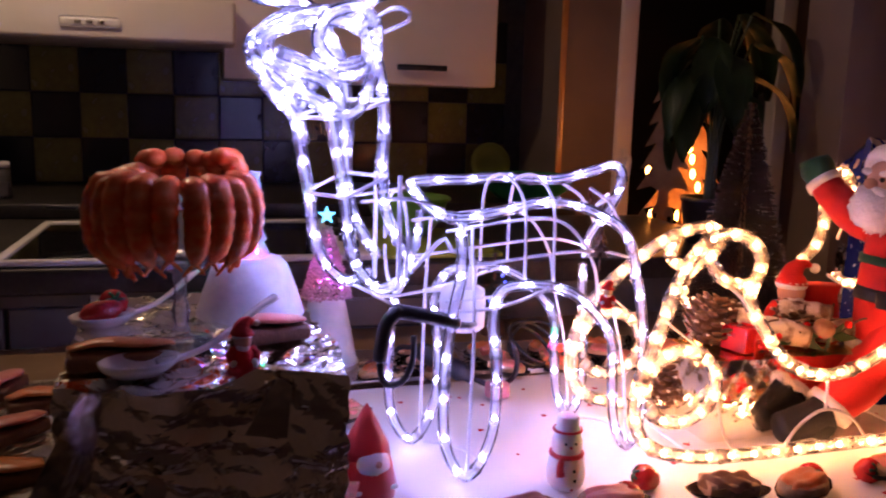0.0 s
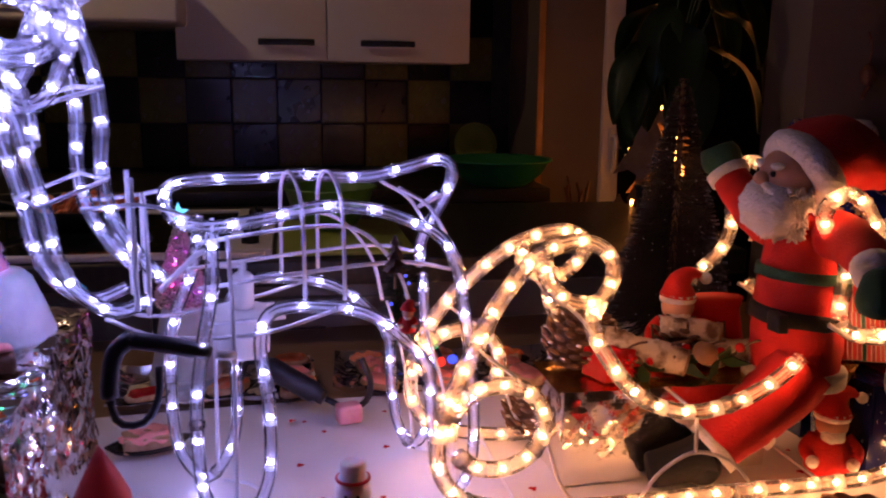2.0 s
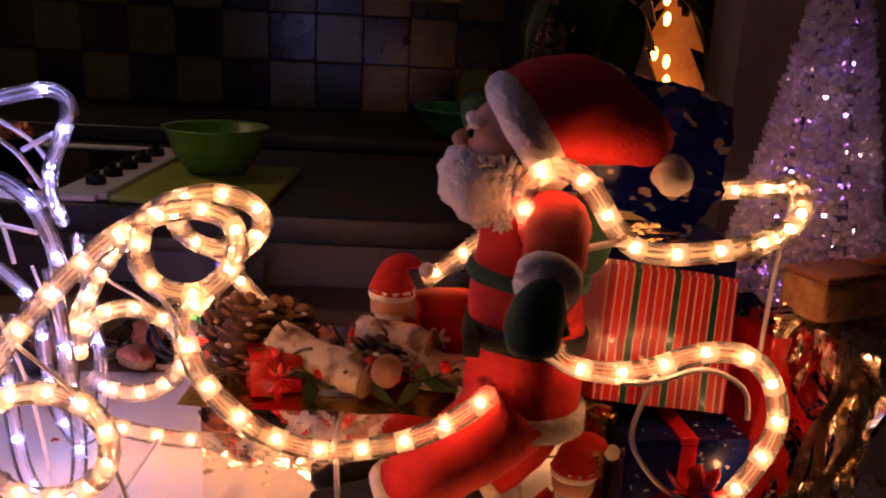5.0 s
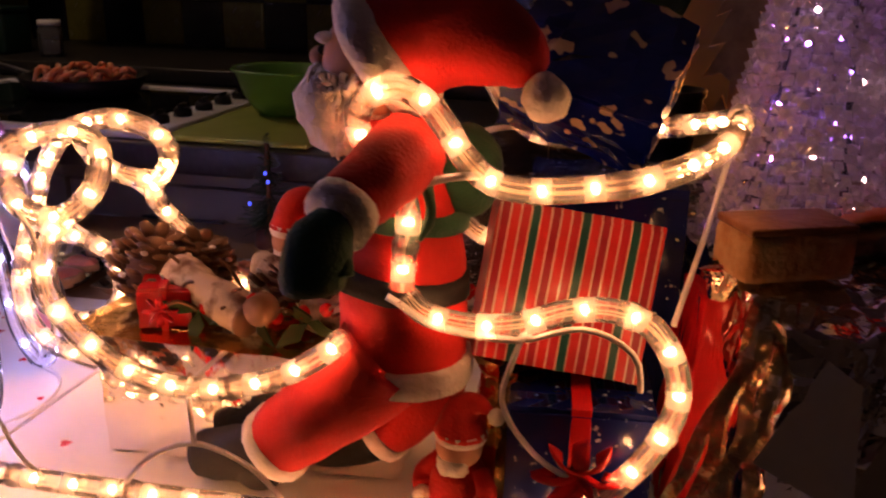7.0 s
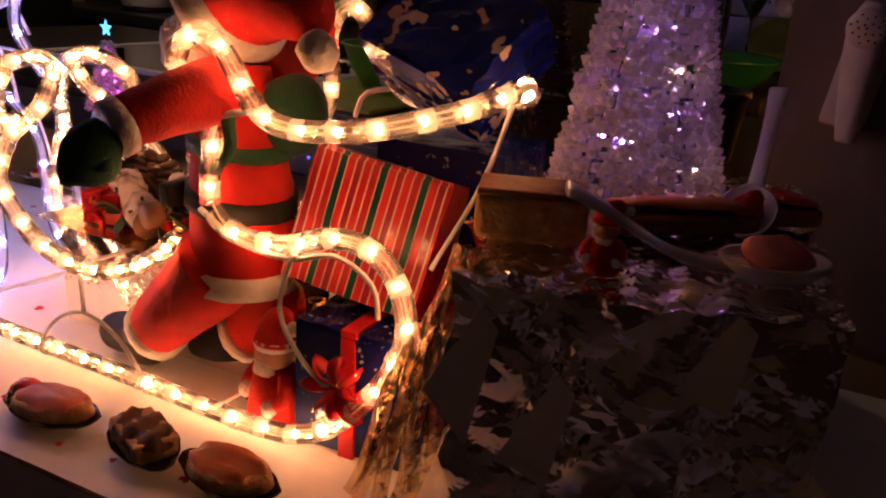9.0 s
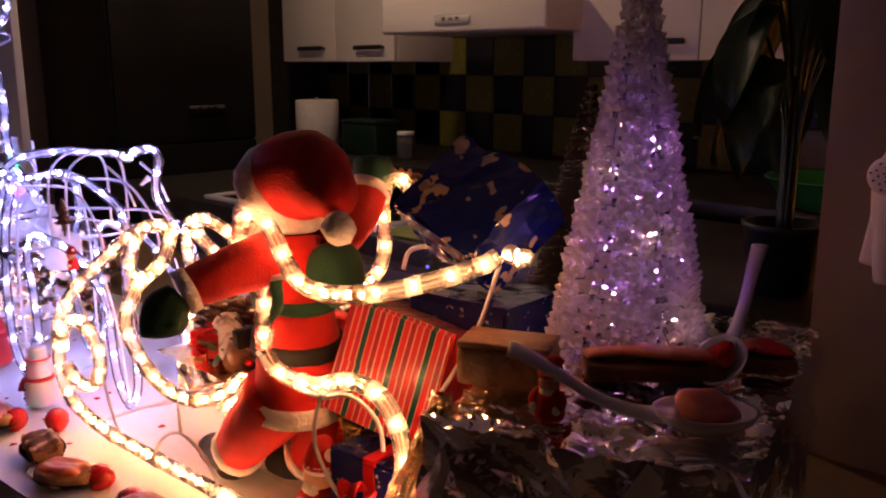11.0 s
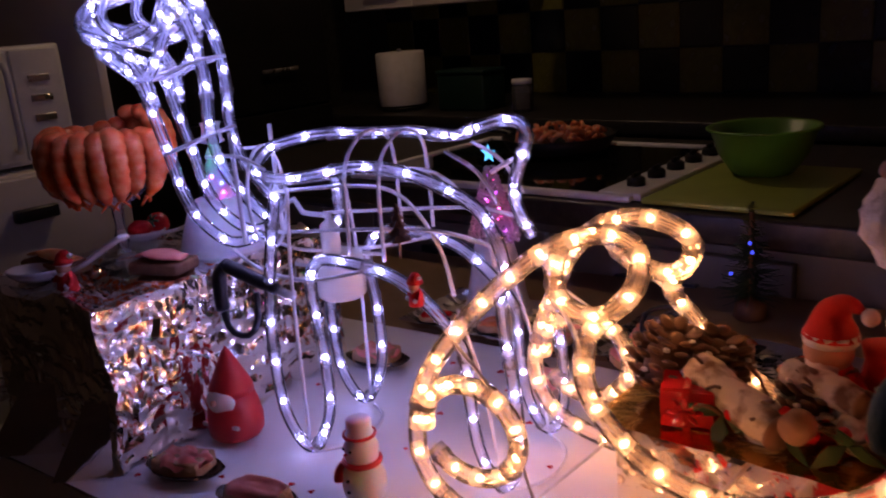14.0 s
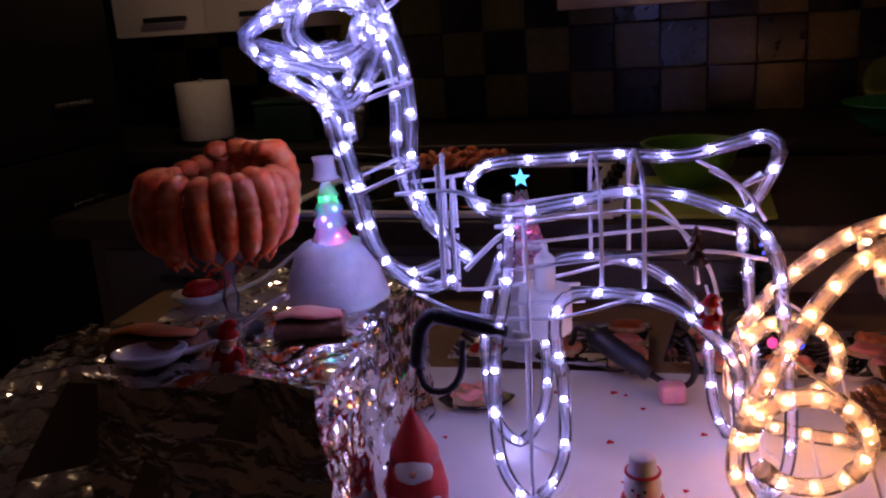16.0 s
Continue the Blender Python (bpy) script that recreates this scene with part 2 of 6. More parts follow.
def smooth_path(pts, step=0.008, closed=False):
    """Points along a Catmull-Rom curve, evenly spaced."""
    P = [Vector(p) for p in pts]
    n = len(P)
    out = []
    for i in range(n if closed else n - 1):
        p0 = P[(i - 1) % n] if closed or i else P[0] * 2 - P[1]
        p1, p2 = P[i], P[(i + 1) % n]
        p3 = P[(i + 2) % n] if closed or i + 2 < n else P[-1] * 2 - P[-2]
        k = max(2, int((p2 - p1).length / step * 2))
        for j in range(k):
            t = j / k
            out.append(0.5 * ((2 * p1) + (p2 - p0) * t + (2 * p0 - 5 * p1 + 4 * p2 - p3) * t * t + (3 * p1 - p0 - 3 * p2 + p3) * t ** 3))
    out.append(P[0].copy() if closed else P[-1].copy())
    even, left = [out[0]], step
    for a, b in zip(out, out[1:]):
        d = (b - a).length
        while d >= left:
            a = a + (b - a) * (left / d)
            even.append(a)
            d = (b - a).length
            left = step
        left -= d
    return even


def sweep(bm, pts, radius, seg=8, mi=0, closed=False, flat=1.0):
    """A tube along points; radius may be a number or a function of 0..1."""
    n = len(pts)
    up = Vector((0.13, 0.2, 1)).normalized()
    rings = []
    for i, p in enumerate(pts):
        a = pts[(i - 1) % n] if closed else pts[max(0, i - 1)]
        b = pts[(i + 1) % n] if closed else pts[min(n - 1, i + 1)]
        t = (b - a).normalized()
        x = t.cross(up)
        if x.length < 1e-4:
            x = t.orthogonal()
        x.normalize()
        up = x.cross(t).normalized()
        r = radius(i / max(1, n - 1)) if callable(radius) else radius
        rings.append([bm.verts.new(p + x * (r * math.cos(2 * math.pi * k / seg)) + up * (r * flat * math.sin(2 * math.pi * k / seg))) for k in range(seg)])
    pairs = list(zip(rings, rings[1:])) + ([(rings[-1], rings[0])] if closed else [])
    for a, b in pairs:
        for k in range(seg):
            bm.faces.new((a[k], a[(k + 1) % seg], b[(k + 1) % seg], b[k])).material_index = mi
    if not closed:
        bm.faces.new(rings[0]).material_index = mi
        bm.faces.new(rings[-1]).material_index = mi


def ball(bm, c, r, mi=0, rot=None, u=18, v=12, lump=0.0, freq=20.0):
    r = (r, r, r) if isinstance(r, (int, float)) else r
    m = Matrix.Translation(c) @ (rot or Matrix()) @ Matrix.Diagonal((*r, 1))
    vs = bmesh.ops.create_uvsphere(bm, u_segments=u, v_segments=v, radius=1, matrix=m)["verts"]
    cc = Vector(c)
    for w in vs:
        if lump:
            d = w.co - cc
            w.co = cc + d * (1 + lump * noise.noise(w.co * freq))
        for f in w.link_faces:
            f.material_index = mi


def sheet(bm, origin, ux, uy, nx, ny, amp=0.0, freq=12.0, mi=0, lift=None, seed=0.0):
    """A grid patch with relief along its normal."""
    o, ux, uy = Vector(origin), Vector(ux), Vector(uy)
    nrm = ux.cross(uy).normalized()
    g = []
    for j in range(ny + 1):
        row = []
        for i in range(nx + 1):
            p = o + ux * (i / nx) + uy * (j / ny)
            h = amp * noise.noise(p * freq + Vector((seed, 0, 0))) + amp * 0.6 * abs(noise.noise(p * freq * 2.7 + Vector((0, seed, 0))))
            if lift:
                h += lift(i / nx, j / ny)
            row.append(bm.verts.new(p + nrm * h))
        g.append(row)
    for j in range(ny):
        for i in range(nx):
            bm.faces.new((g[j][i], g[j][i + 1], g[j + 1][i + 1], g[j + 1][i])).material_index = mi


def rz(a):
    return Matrix.Rotation(radians(a), 4, "Z")


def rx(a):
    return Matrix.Rotation(radians(a), 4, "X")


def ry(a):
    return Matrix.Rotation(radians(a), 4, "Y")


TABLE = 0.75


# ---- the room ----
def slab(name, lo, hi, material, label, category="wall"):
    bm = bmesh.new()
    box(bm, [(a + b) / 2 for a, b in zip(lo, hi)], [b - a for a, b in zip(lo, hi)])
    ob = part(name, bm, material, None, label, smooth=False, kind="structure")
    ob["category"] = category
    return ob


slab("floor", (-2.2, -1.4, -0.1), (3.4, 3.5, 0), M["floor"], "dark brown vinyl kitchen floor", "floor")
slab("ceiling", (-2.2, -1.4, 2.5), (3.4, 3.5, 2.6), M["ceiling"], "plain off-white plaster ceiling", "ceiling")
wall_n = slab("wall_north", (-2.2, 3.168, 0), (1.23, 3.4, 2.5), M["grout"], "kitchen wall with a checkered tile backsplash")
# unseen wall, moved close to the table for its bounce light
slab("wall_south", (-2.2, -1.4, 0), (3.4, -1.2, 2.5), M["unseen_wall"], "unseen cream wall behind the camera, set close for bounce light")
slab("wall_west", (-2.2, -1.2, 0), (-2.0, 3.168, 2.5), M["bounce_wall"], "plain plaster wall behind the tall units")
slab("wall_east", (3.2, -1.2, 0), (3.4, 3.4, 2.5), M["bounce_wall"], "plain plaster wall at the table's end")
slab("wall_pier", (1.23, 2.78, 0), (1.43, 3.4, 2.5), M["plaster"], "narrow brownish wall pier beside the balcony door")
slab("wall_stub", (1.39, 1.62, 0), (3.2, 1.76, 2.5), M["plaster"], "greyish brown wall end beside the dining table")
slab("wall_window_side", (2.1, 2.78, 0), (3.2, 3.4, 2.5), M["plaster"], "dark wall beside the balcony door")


def balcony_door():
    t = thing("door_1", pose(1.43, 2.80, 0), "white framed balcony door with dark night glass", "door", kind="structure")
    for n, c, s in (("door_frame", (0.03, 0, 1.1), (0.06, 0.08, 2.2)), ("door_frame", (0.64, 0, 1.1), (0.06, 0.08, 2.2)), ("door_frame", (0.335, 0, 2.2), (0.67, 0.08, 0.07)), ("door_frame", (0.335, 0, 0.05), (0.55, 0.08, 0.1))):
        bm = bmesh.new()
        box(bm, c, s, 0.006)
        part(n, bm, M["white_lacquer"], t)
    bm = bmesh.new()
    box(bm, (0.335, 0.02, 1.12), (0.55, 0.012, 2.05))
    part("pane", bm, M["glass_black"], t, "dark glass with night behind it", smooth=False)
    bm = bmesh.new()
    box(bm, (0.03, -0.05, 1.02), (0.024, 0.012, 0.10), 0.004)
    sweep(bm, smooth_path([(0.03, -0.055, 1.04), (0.03, -0.085, 1.04), (0.026, -0.09, 1.0), (0.02, -0.09, 0.93)], 0.01), 0.009, 8)
    part("door_handle", bm, M["white_plastic"], t, "white plastic lever handle")
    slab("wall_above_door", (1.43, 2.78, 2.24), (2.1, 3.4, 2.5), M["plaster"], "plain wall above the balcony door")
    slab("backdrop", (1.35, 3.38, 0), (2.2, 3.4, 2.5), M["glass_black"], "black night outside the balcony door", "night sky")


balcony_door()


def upper_cabinet(x0, x1, z0, z1, seam=True, handles=()):
    t = thing("wall_cabinet", pose((x0 + x1) / 2, 3.0, z0), "white lacquered kitchen wall cabinet with dark bar handles", "cabinet", "wall cabinets")
    w, h = x1 - x0, z1 - z0
    bm = bmesh.new()
    box(bm, (0, 0.01, h / 2), (w, 0.31, h), 0.002)
    part("body", bm, M["white_lacquer"], t)
    n = len(handles)
    for i, hx in enumerate(handles):
        bm = bmesh.new()
        dw = w / n
        box(bm, (-w / 2 + dw * (i + 0.5), -0.157, h / 2), (dw - 0.004, 0.018, h - 0.004), 0.002)
        d = part("door", bm, M["white_lacquer"], t)
        bm = bmesh.new()
        box(bm, (hx - (x0 + x1) / 2, -0.190, 0.055), (0.165, 0.010, 0.018), 0.003)
        for k in (-0.07, 0.07):
            box(bm, (hx - (x0 + x1) / 2 + k, -0.178, 0.055), (0.010, 0.024, 0.012), 0.002)
        part("handle", bm, M["black_plastic"], d, "dark bar handle")


upper_cabinet(0.135, 1.015, 1.262, 1.98, handles=(0.455, 0.757))
upper_cabinet(-1.42, -0.70, 1.262, 1.98, handles=(-1.2, -0.83))


def cooker_hood():
    t = thing("cooker_hood", pose(-0.2, 2.9, 1.355), "white cooker hood with a plastic control panel below", "cooker hood")
    bm = bmesh.new()
    box(bm, (0, 0.0, 0.06), (0.74, 0.50, 0.12), 0.012)
    part("body", bm, M["white_lacquer"], t)
    bm = bmesh.new()
    box(bm, (0, 0.1, 0.33), (0.70, 0.30, 0.42), 0.004)
    part("chimney_box", bm, M["white_lacquer"], t)
    bm = bmesh.new()
    box(bm, (-0.02, -0.253, 0.045), (0.16, 0.012, 0.03), 0.012, seg=3)
    p = part("control_panel", bm, M["white_plastic"], t, "pale plastic switch panel")
    for k in (-0.03, 0.0, 0.03):
        bm = bmesh.new()
        box(bm, (-0.02 + k, -0.261, 0.045), (0.016, 0.006, 0.010), 0.002)
        part("button", bm, M["steel"], p)


cooker_hood()


def base_units():
    # worktop along the tiled wall
    t = thing("wall_worktop", pose(0, 2.85, 0.87), "dark kitchen worktop along the tiled wall", "worktop")
    bm = bmesh.new()
    box(bm, (-0.1, 0.0, 0.02), (2.6, 0.62, 0.04), 0.004)
    part("top", bm, M["worktop"], t)
    for i in range(4):
        u = thing("base_cabinet", pose(-1.08 + i * 0.65, 2.87, 0), "dark fronted base cabinet under the worktop", "cabinet", "base cabinets")
        bm = bmesh.new()
        box(bm, (0, 0, 0.435), (0.64, 0.56, 0.868))
        part("body", bm, M["dark_front"], u, smooth=False)
        bm = bmesh.new()
        box(bm, (0, -0.30, 0.30), (0.16, 0.012, 0.014), 0.003)
        box(bm, (0, -0.288, 0.30), (0.02, 0.026, 0.01), 0.002)
        part("handle", bm, M["steel"], u)
    # cooking island in front of it
    t = thing("cooking_island", pose(0, 2.06, 0), "pale fronted cooking island with a dark top", "kitchen island")
    bm = bmesh.new()
    box(bm, (0.265, 0.03, 0.42), (2.15, 0.56, 0.84), 0.004)
    part("body", bm, M["grey_front"], t)
    bm = bmesh.new()
    box(bm, (0.265, 0, 0.865), (2.19, 0.68, 0.05), 0.006)
    part("top", bm, M["worktop"], t)
    for k in range(3):
        bm = bmesh.new()
        box(bm, (-0.52 + k * 0.48, -0.262, 0.43), (0.47, 0.02, 0.74), 0.003)
        d = part("door", bm, M["grey_front"], t)
        bm = bmesh.new()
        box(bm, (-0.52 + k * 0.48, -0.29, 0.74), (0.16, 0.01, 0.016), 0.003)
        for q in (-0.07, 0.07):
            box(bm, (-0.52 + k * 0.48 + q, -0.278, 0.74), (0.01, 0.02, 0.01))
        part("handle", bm, M["black_plastic"], d)
    h = thing("hob", pose(0.06, 2.0, 0.892), "black glass hob with a white enamel rim and control strip", "hob")
    bm = bmesh.new()
    box(bm, (0, -0.255, 0.006), (0.70, 0.02, 0.012), 0.004)
    box(bm, (0, 0.255, 0.006), (0.70, 0.02, 0.012), 0.004)
    box(bm, (-0.34, 0, 0.006), (0.02, 0.49, 0.012), 0.004)
    box(bm, (0.32, 0, 0.007), (0.085, 0.49, 0.014), 0.004)
    part("rim", bm, M["white_plastic"], h, "white enamel rim")
    bm = bmesh.new()
    box(bm, (-0.03, 0, 0.004), (0.62, 0.49, 0.008))
    part("glass", bm, M["glass_black"], h, smooth=False)
    for k in range(5):
        bm = bmesh.new()
        lathe(bm, [(0.017, 0.014), (0.017, 0.026), (0.013, 0.030), (0.0, 0.030)], 16, pose(0.32, -0.18 + k * 0.08, 0))
        box(bm, (0.32, -0.18 + k * 0.08, 0.033), (0.005, 0.028, 0.008), 0.001)
        part("knob", bm, M["dark_front"], h)


base_units()


def tall_units():
    t = thing("tall_cabinet", pose(-1.55, 2.25, 0), "tall dark cupboard with a small steel handle", "cupboard")
    bm = bmesh.new()
    box(bm, (0, 0, 1.05), (0.60, 0.60, 2.1), 0.004)
    part("body", bm, M["dark_front"], t)
    for z0, z1 in ((0.08, 0.95), (0.96, 2.08)):
        bm = bmesh.new()
        box(bm, (0.31, 0, (z0 + z1) / 2), (0.02, 0.59, z1 - z0), 0.003)
        d = part("door", bm, M["dark_front"], t)
        bm = bmesh.new()
        zz = 1.09 if z0 > 0.5 else 0.80
        box(bm, (0.345, 0.06, zz), (0.012, 0.15, 0.012), 0.003)
        for k in (0.0, 0.12):
            box(bm, (0.332, k, zz), (0.02, 0.01, 0.01))
        part("handle", bm, M["steel"], d, "small steel handle")
    t = thing("room_divider", pose(-0.87, 1.50, 0), "pale upright divider board at the tall units", "divider")
    bm = bmesh.new()
    box(bm, (-0.26, 0, 1.05), (0.52, 0.024, 2.1), 0.003)
    part("board", bm, M["white_lacquer"], t)
    t = thing("drawer_unit", pose(-1.10, 1.14, 0), "white drawer unit with small dark handles", "drawers")
    bm = bmesh.new()
    box(bm, (0, 0, 0.48), (0.48, 0.66, 0.96), 0.004)
    part("body", bm, M["white_lacquer"], t)
    for k in range(4):
        bm = bmesh.new()
        box(bm, (0.249, 0, 0.85 - k * 0.22), (0.018, 0.65, 0.205), 0.004)
        d = part("drawer", bm, M["white_lacquer"], t)
        bm = bmesh.new()
        box(bm, (0.270, 0.12, 0.87 - k * 0.22), (0.024, 0.10, 0.03), 0.006)
        part("handle", bm, M["black_plastic"], d, "small dark cup handle")
    t = thing("microwave", pose(-1.10, 1.18, 0.96), "white microwave oven with a dark window", "microwave")
    bm = bmesh.new()
    box(bm, (0, 0, 0.145), (0.40, 0.48, 0.27), 0.01)
    for sx in (-0.15, 0.15):
        for sy in (-0.2, 0.2):
            box(bm, (sx, sy, 0.006), (0.03, 0.03, 0.012))
    part("case", bm, M["white_plastic"], t)
    bm = bmesh.new()
    box(bm, (0.205, -0.06, 0.145), (0.016, 0.34, 0.25), 0.006)
    d = part("door", bm, M["white_plastic"], t)
    bm = bmesh.new()
    box(bm, (0.214, -0.08, 0.145), (0.004, 0.24, 0.16), 0.001)
    part("window", bm, M["glass_black"], d, "dark viewing window")
    bm = bmesh.new()
    sweep(bm, smooth_path([(0.212, 0.09, 0.05), (0.24, 0.09, 0.06), (0.24, 0.09, 0.23), (0.212, 0.09, 0.24)], 0.02), 0.007, 8)
    part("handle", bm, M["white_plastic"], d)
    bm = bmesh.new()
    box(bm, (0.205, 0.172, 0.145), (0.012, 0.11, 0.25), 0.003)
    p = part("control_panel", bm, M["white_plastic"], t)
    for k in range(4):
        bm = bmesh.new()
        box(bm, (0.213, 0.172, 0.07 + k * 0.045), (0.006, 0.05, 0.016), 0.002)
        part("button", bm, M["steel"], p)


tall_units()


def added_lamp():
    """A dim warm lamp added out of view over the island to brighten the hood, the wall cabinets and the tiles near it.
    """
    t = thing("added_lamp", pose(-0.42, 2.06, 2.08), "added unseen lamp with a dark metal shade, brightening hood and cabinets", "lamp")
    bm = bmesh.new()
    lathe(bm, [(0.145, 0.0), (0.148, 0.002), (0.06, 0.10), (0.03, 0.125), (0.026, 0.123), (0.056, 0.097), (0.143, 0.0)], 32)
    part("shade", bm, M["black_plastic"], t)
    bm = bmesh.new()
    sweep(bm, [Vector((0, 0, 0.12)), Vector((0, 0, 0.27)), Vector((0, 0, 0.42))], 0.004, 8)
    part("cable", bm, M["black_plastic"], t)
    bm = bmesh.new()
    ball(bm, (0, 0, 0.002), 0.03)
    part("bulb", bm, M["bulb_added"], t, "warm bulb of the added lamp")
    bm = bmesh.new()
    lathe(bm, [(0.016, 0.028), (0.018, 0.032), (0.018, 0.10), (0.012, 0.118)], 16)
    part("socket", bm, M["black_plastic"], t)


# glow of the added lamp that brightens the back of the kitchen
M["bulb_added"] = glow("bulb_added", (1.0, 0.66, 0.42), ADDED_LAMP)
added_lamp()


# ---- the dining table with its white paper ----
def dining_table():
    m = Matrix.Translation((0.75, 0, 0)) @ rz(4.5)
    t = thing("dining_table", m, "wooden dining table spread for a party", "table")
    bm = bmesh.new()
    box(bm, (0.0, 1.32, 0.728), (2.30, 0.95, 0.032), 0.006)
    part("tabletop", bm, M["wood_table"], t)
    bm = bmesh.new()
    box(bm, (0.0, 1.32, 0.66), (2.1, 0.78, 0.09))
    part("apron", bm, M["wood_table"], t, smooth=False)
    for sx in (-1.05, 1.05):
        for sy in (0.93, 1.70):
            bm = bmesh.new()
            lathe(bm, [(0.028, 0), (0.032, 0.3), (0.036, 0.712)], 12, pose(sx, sy, 0))
            part("leg", bm, M["wood_table"], t)
    c = thing("table_paper", m @ pose(0, 0, 0.744), "white paper cover creased over the table top", "table cover")
    bm = bmesh.new()
    sheet(bm, (-1.16, 0.842, 0.004), (2.32, 0, 0), (0, 0.56, 0), 150, 40, 0.0012, 9)
    sheet(bm, (-1.16, 0.840, -0.30), (2.32, 0, 0), (0, 0, 0.303), 150, 14, 0.004, 7, seed=3)
    part("sheet", bm, M["cloth"], c)


dining_table()


# ---- foil-wrapped boxes ----
def foil_box(name, corner, ux, uy, h, label, seed, amp=0.012, flaps=5, lean=1.0):
    """A carton wrapped in crumpled foil, from its front left bottom corner."""
    o, ux, uy, uz = Vector(corner), Vector(ux), Vector(uy), Vector((0, 0, h))
    t = thing(name, Matrix.Translation(o), label, "foil box")
    bm = bmesh.new()
    z = Vector()
    # flat facets between sharp creases: folded waves in several directions, wide and narrow
    dice = random.Random(int(seed * 10))

    def way():
        return Vector((dice.uniform(-1, 1), dice.uniform(-1, 1), dice.uniform(-1, 1))).normalized()

    folds = [(way(), way(), 1 / dice.uniform(0.075, 0.14), dice.random(), amp * 0.75) for _ in range(4)]
    folds += [(way(), way(), 1 / dice.uniform(0.022, 0.05), dice.random(), amp * 0.33) for _ in range(7)]
    folds += [(way(), way(), 1 / dice.uniform(0.012, 0.02), dice.random(), amp * 0.08) for _ in range(6)]

    # one closed skin: the relief is read at each place, so edges meet
    def skin(a, u, v):
        k, l = max(6, int(u.length / 0.0042)), max(6, int(v.length / 0.0042))
        grid = []
        for j in range(l + 1):
            row = []
            for i in range(k + 1):
                p = a + u * (i / k) + v * (j / l)
                bend = p + Vector((noise.noise(p * 9), noise.noise(p * 9 + Vector((31, 0, 0))), noise.noise(p * 9 + Vector((0, 57, 0))))) * 0.018
                w = p.copy()
                for d, e, f, h, g in folds:
                    q = (bend.dot(d) * f + h) % 1.0
                    w += e * (g * (abs(q - 0.5) * 2 - 0.5))
                w.z = max(w.z, 0.0)
                row.append(bm.verts.new(w))
            grid.append(row)
        for j in range(l):
            for i in range(k):
                a_, b_, c_, d_ = grid[j][i], grid[j][i + 1], grid[j + 1][i + 1], grid[j + 1][i]
                if (i * 7 + j * 3) % 5 < 2:
                    bm.faces.new((a_, b_, c_)), bm.faces.new((a_, c_, d_))
                else:
                    bm.faces.new((a_, b_, d_)), bm.faces.new((b_, c_, d_))
    skin(z, ux, uz)
    skin(ux, uy, uz)
    skin(ux + uy, -ux, uz)
    skin(uy, -uy, uz)
    skin(uz, ux, uy)
    bmesh.ops.remove_doubles(bm, verts=bm.verts, dist=0.0004)
    part("foil", bm, M["foil"], t, smooth=False)
    # loose folds of foil standing off the front and the top edge, tilted to mirror the sleigh towards the camera
    n = ux.cross(uz).normalized()
    for k in range(flaps):
        bm = bmesh.new()
        c = ux * (0.07 + 0.86 * k / max(1, flaps - 1)) + uz * (0.50 + 0.38 * math.sin(k * 2.3 + seed)) + n * (amp * 0.6)
        wide, tall = 0.034 + 0.020 * math.sin(k * 5.1 + seed) ** 2, 0.05 + 0.05 * math.sin(k * 1.7 + seed) ** 2
        slope = lean * (0.75 + 0.55 * math.sin(k * 3.3 + seed))
        g = []
        for j in range(7):
            row = []
            for i in range(5):
                u_, v_ = i / 4 - 0.5, j / 6 - 0.5
                taper = 0.35 + 0.65 * (0.5 - v_)
                w = c + ux.normalized() * (wide * u_ * taper + 0.35 * tall * v_) + uz.normalized() * (tall * v_ - 0.01 * u_)
                w = w + n * (0.004 + wide * abs(slope) * ((0.5 - u_) if lean > 0 else (0.5 + u_)) * taper + 0.016 * abs(noise.noise(Vector((u_ * 4 + k, v_ * 6, seed)))))
                row.append(bm.verts.new(w))
            g.append(row)
        for j in range(6):
            for i in range(4):
                bm.faces.new((g[j][i], g[j][i + 1], g[j + 1][i + 1], g[j + 1][i]))
        part("foil_fold", bm, M["foil"], t, smooth=False)
    return t


foil_box("foil_box", (-0.03, 0.835, TABLE), (0.265, 0.02, 0), (-0.02, 0.37, 0), 0.198, "carton wrapped in crumpled silver foil on the table", 1.0)
foil_box("foil_box", (1.315, 0.985, TABLE), (0.245, 0.075, 0), (-0.10, 0.40, 0), 0.215, "carton wrapped in crumpled foil beside the sleigh", 7.0, lean=-1.0)
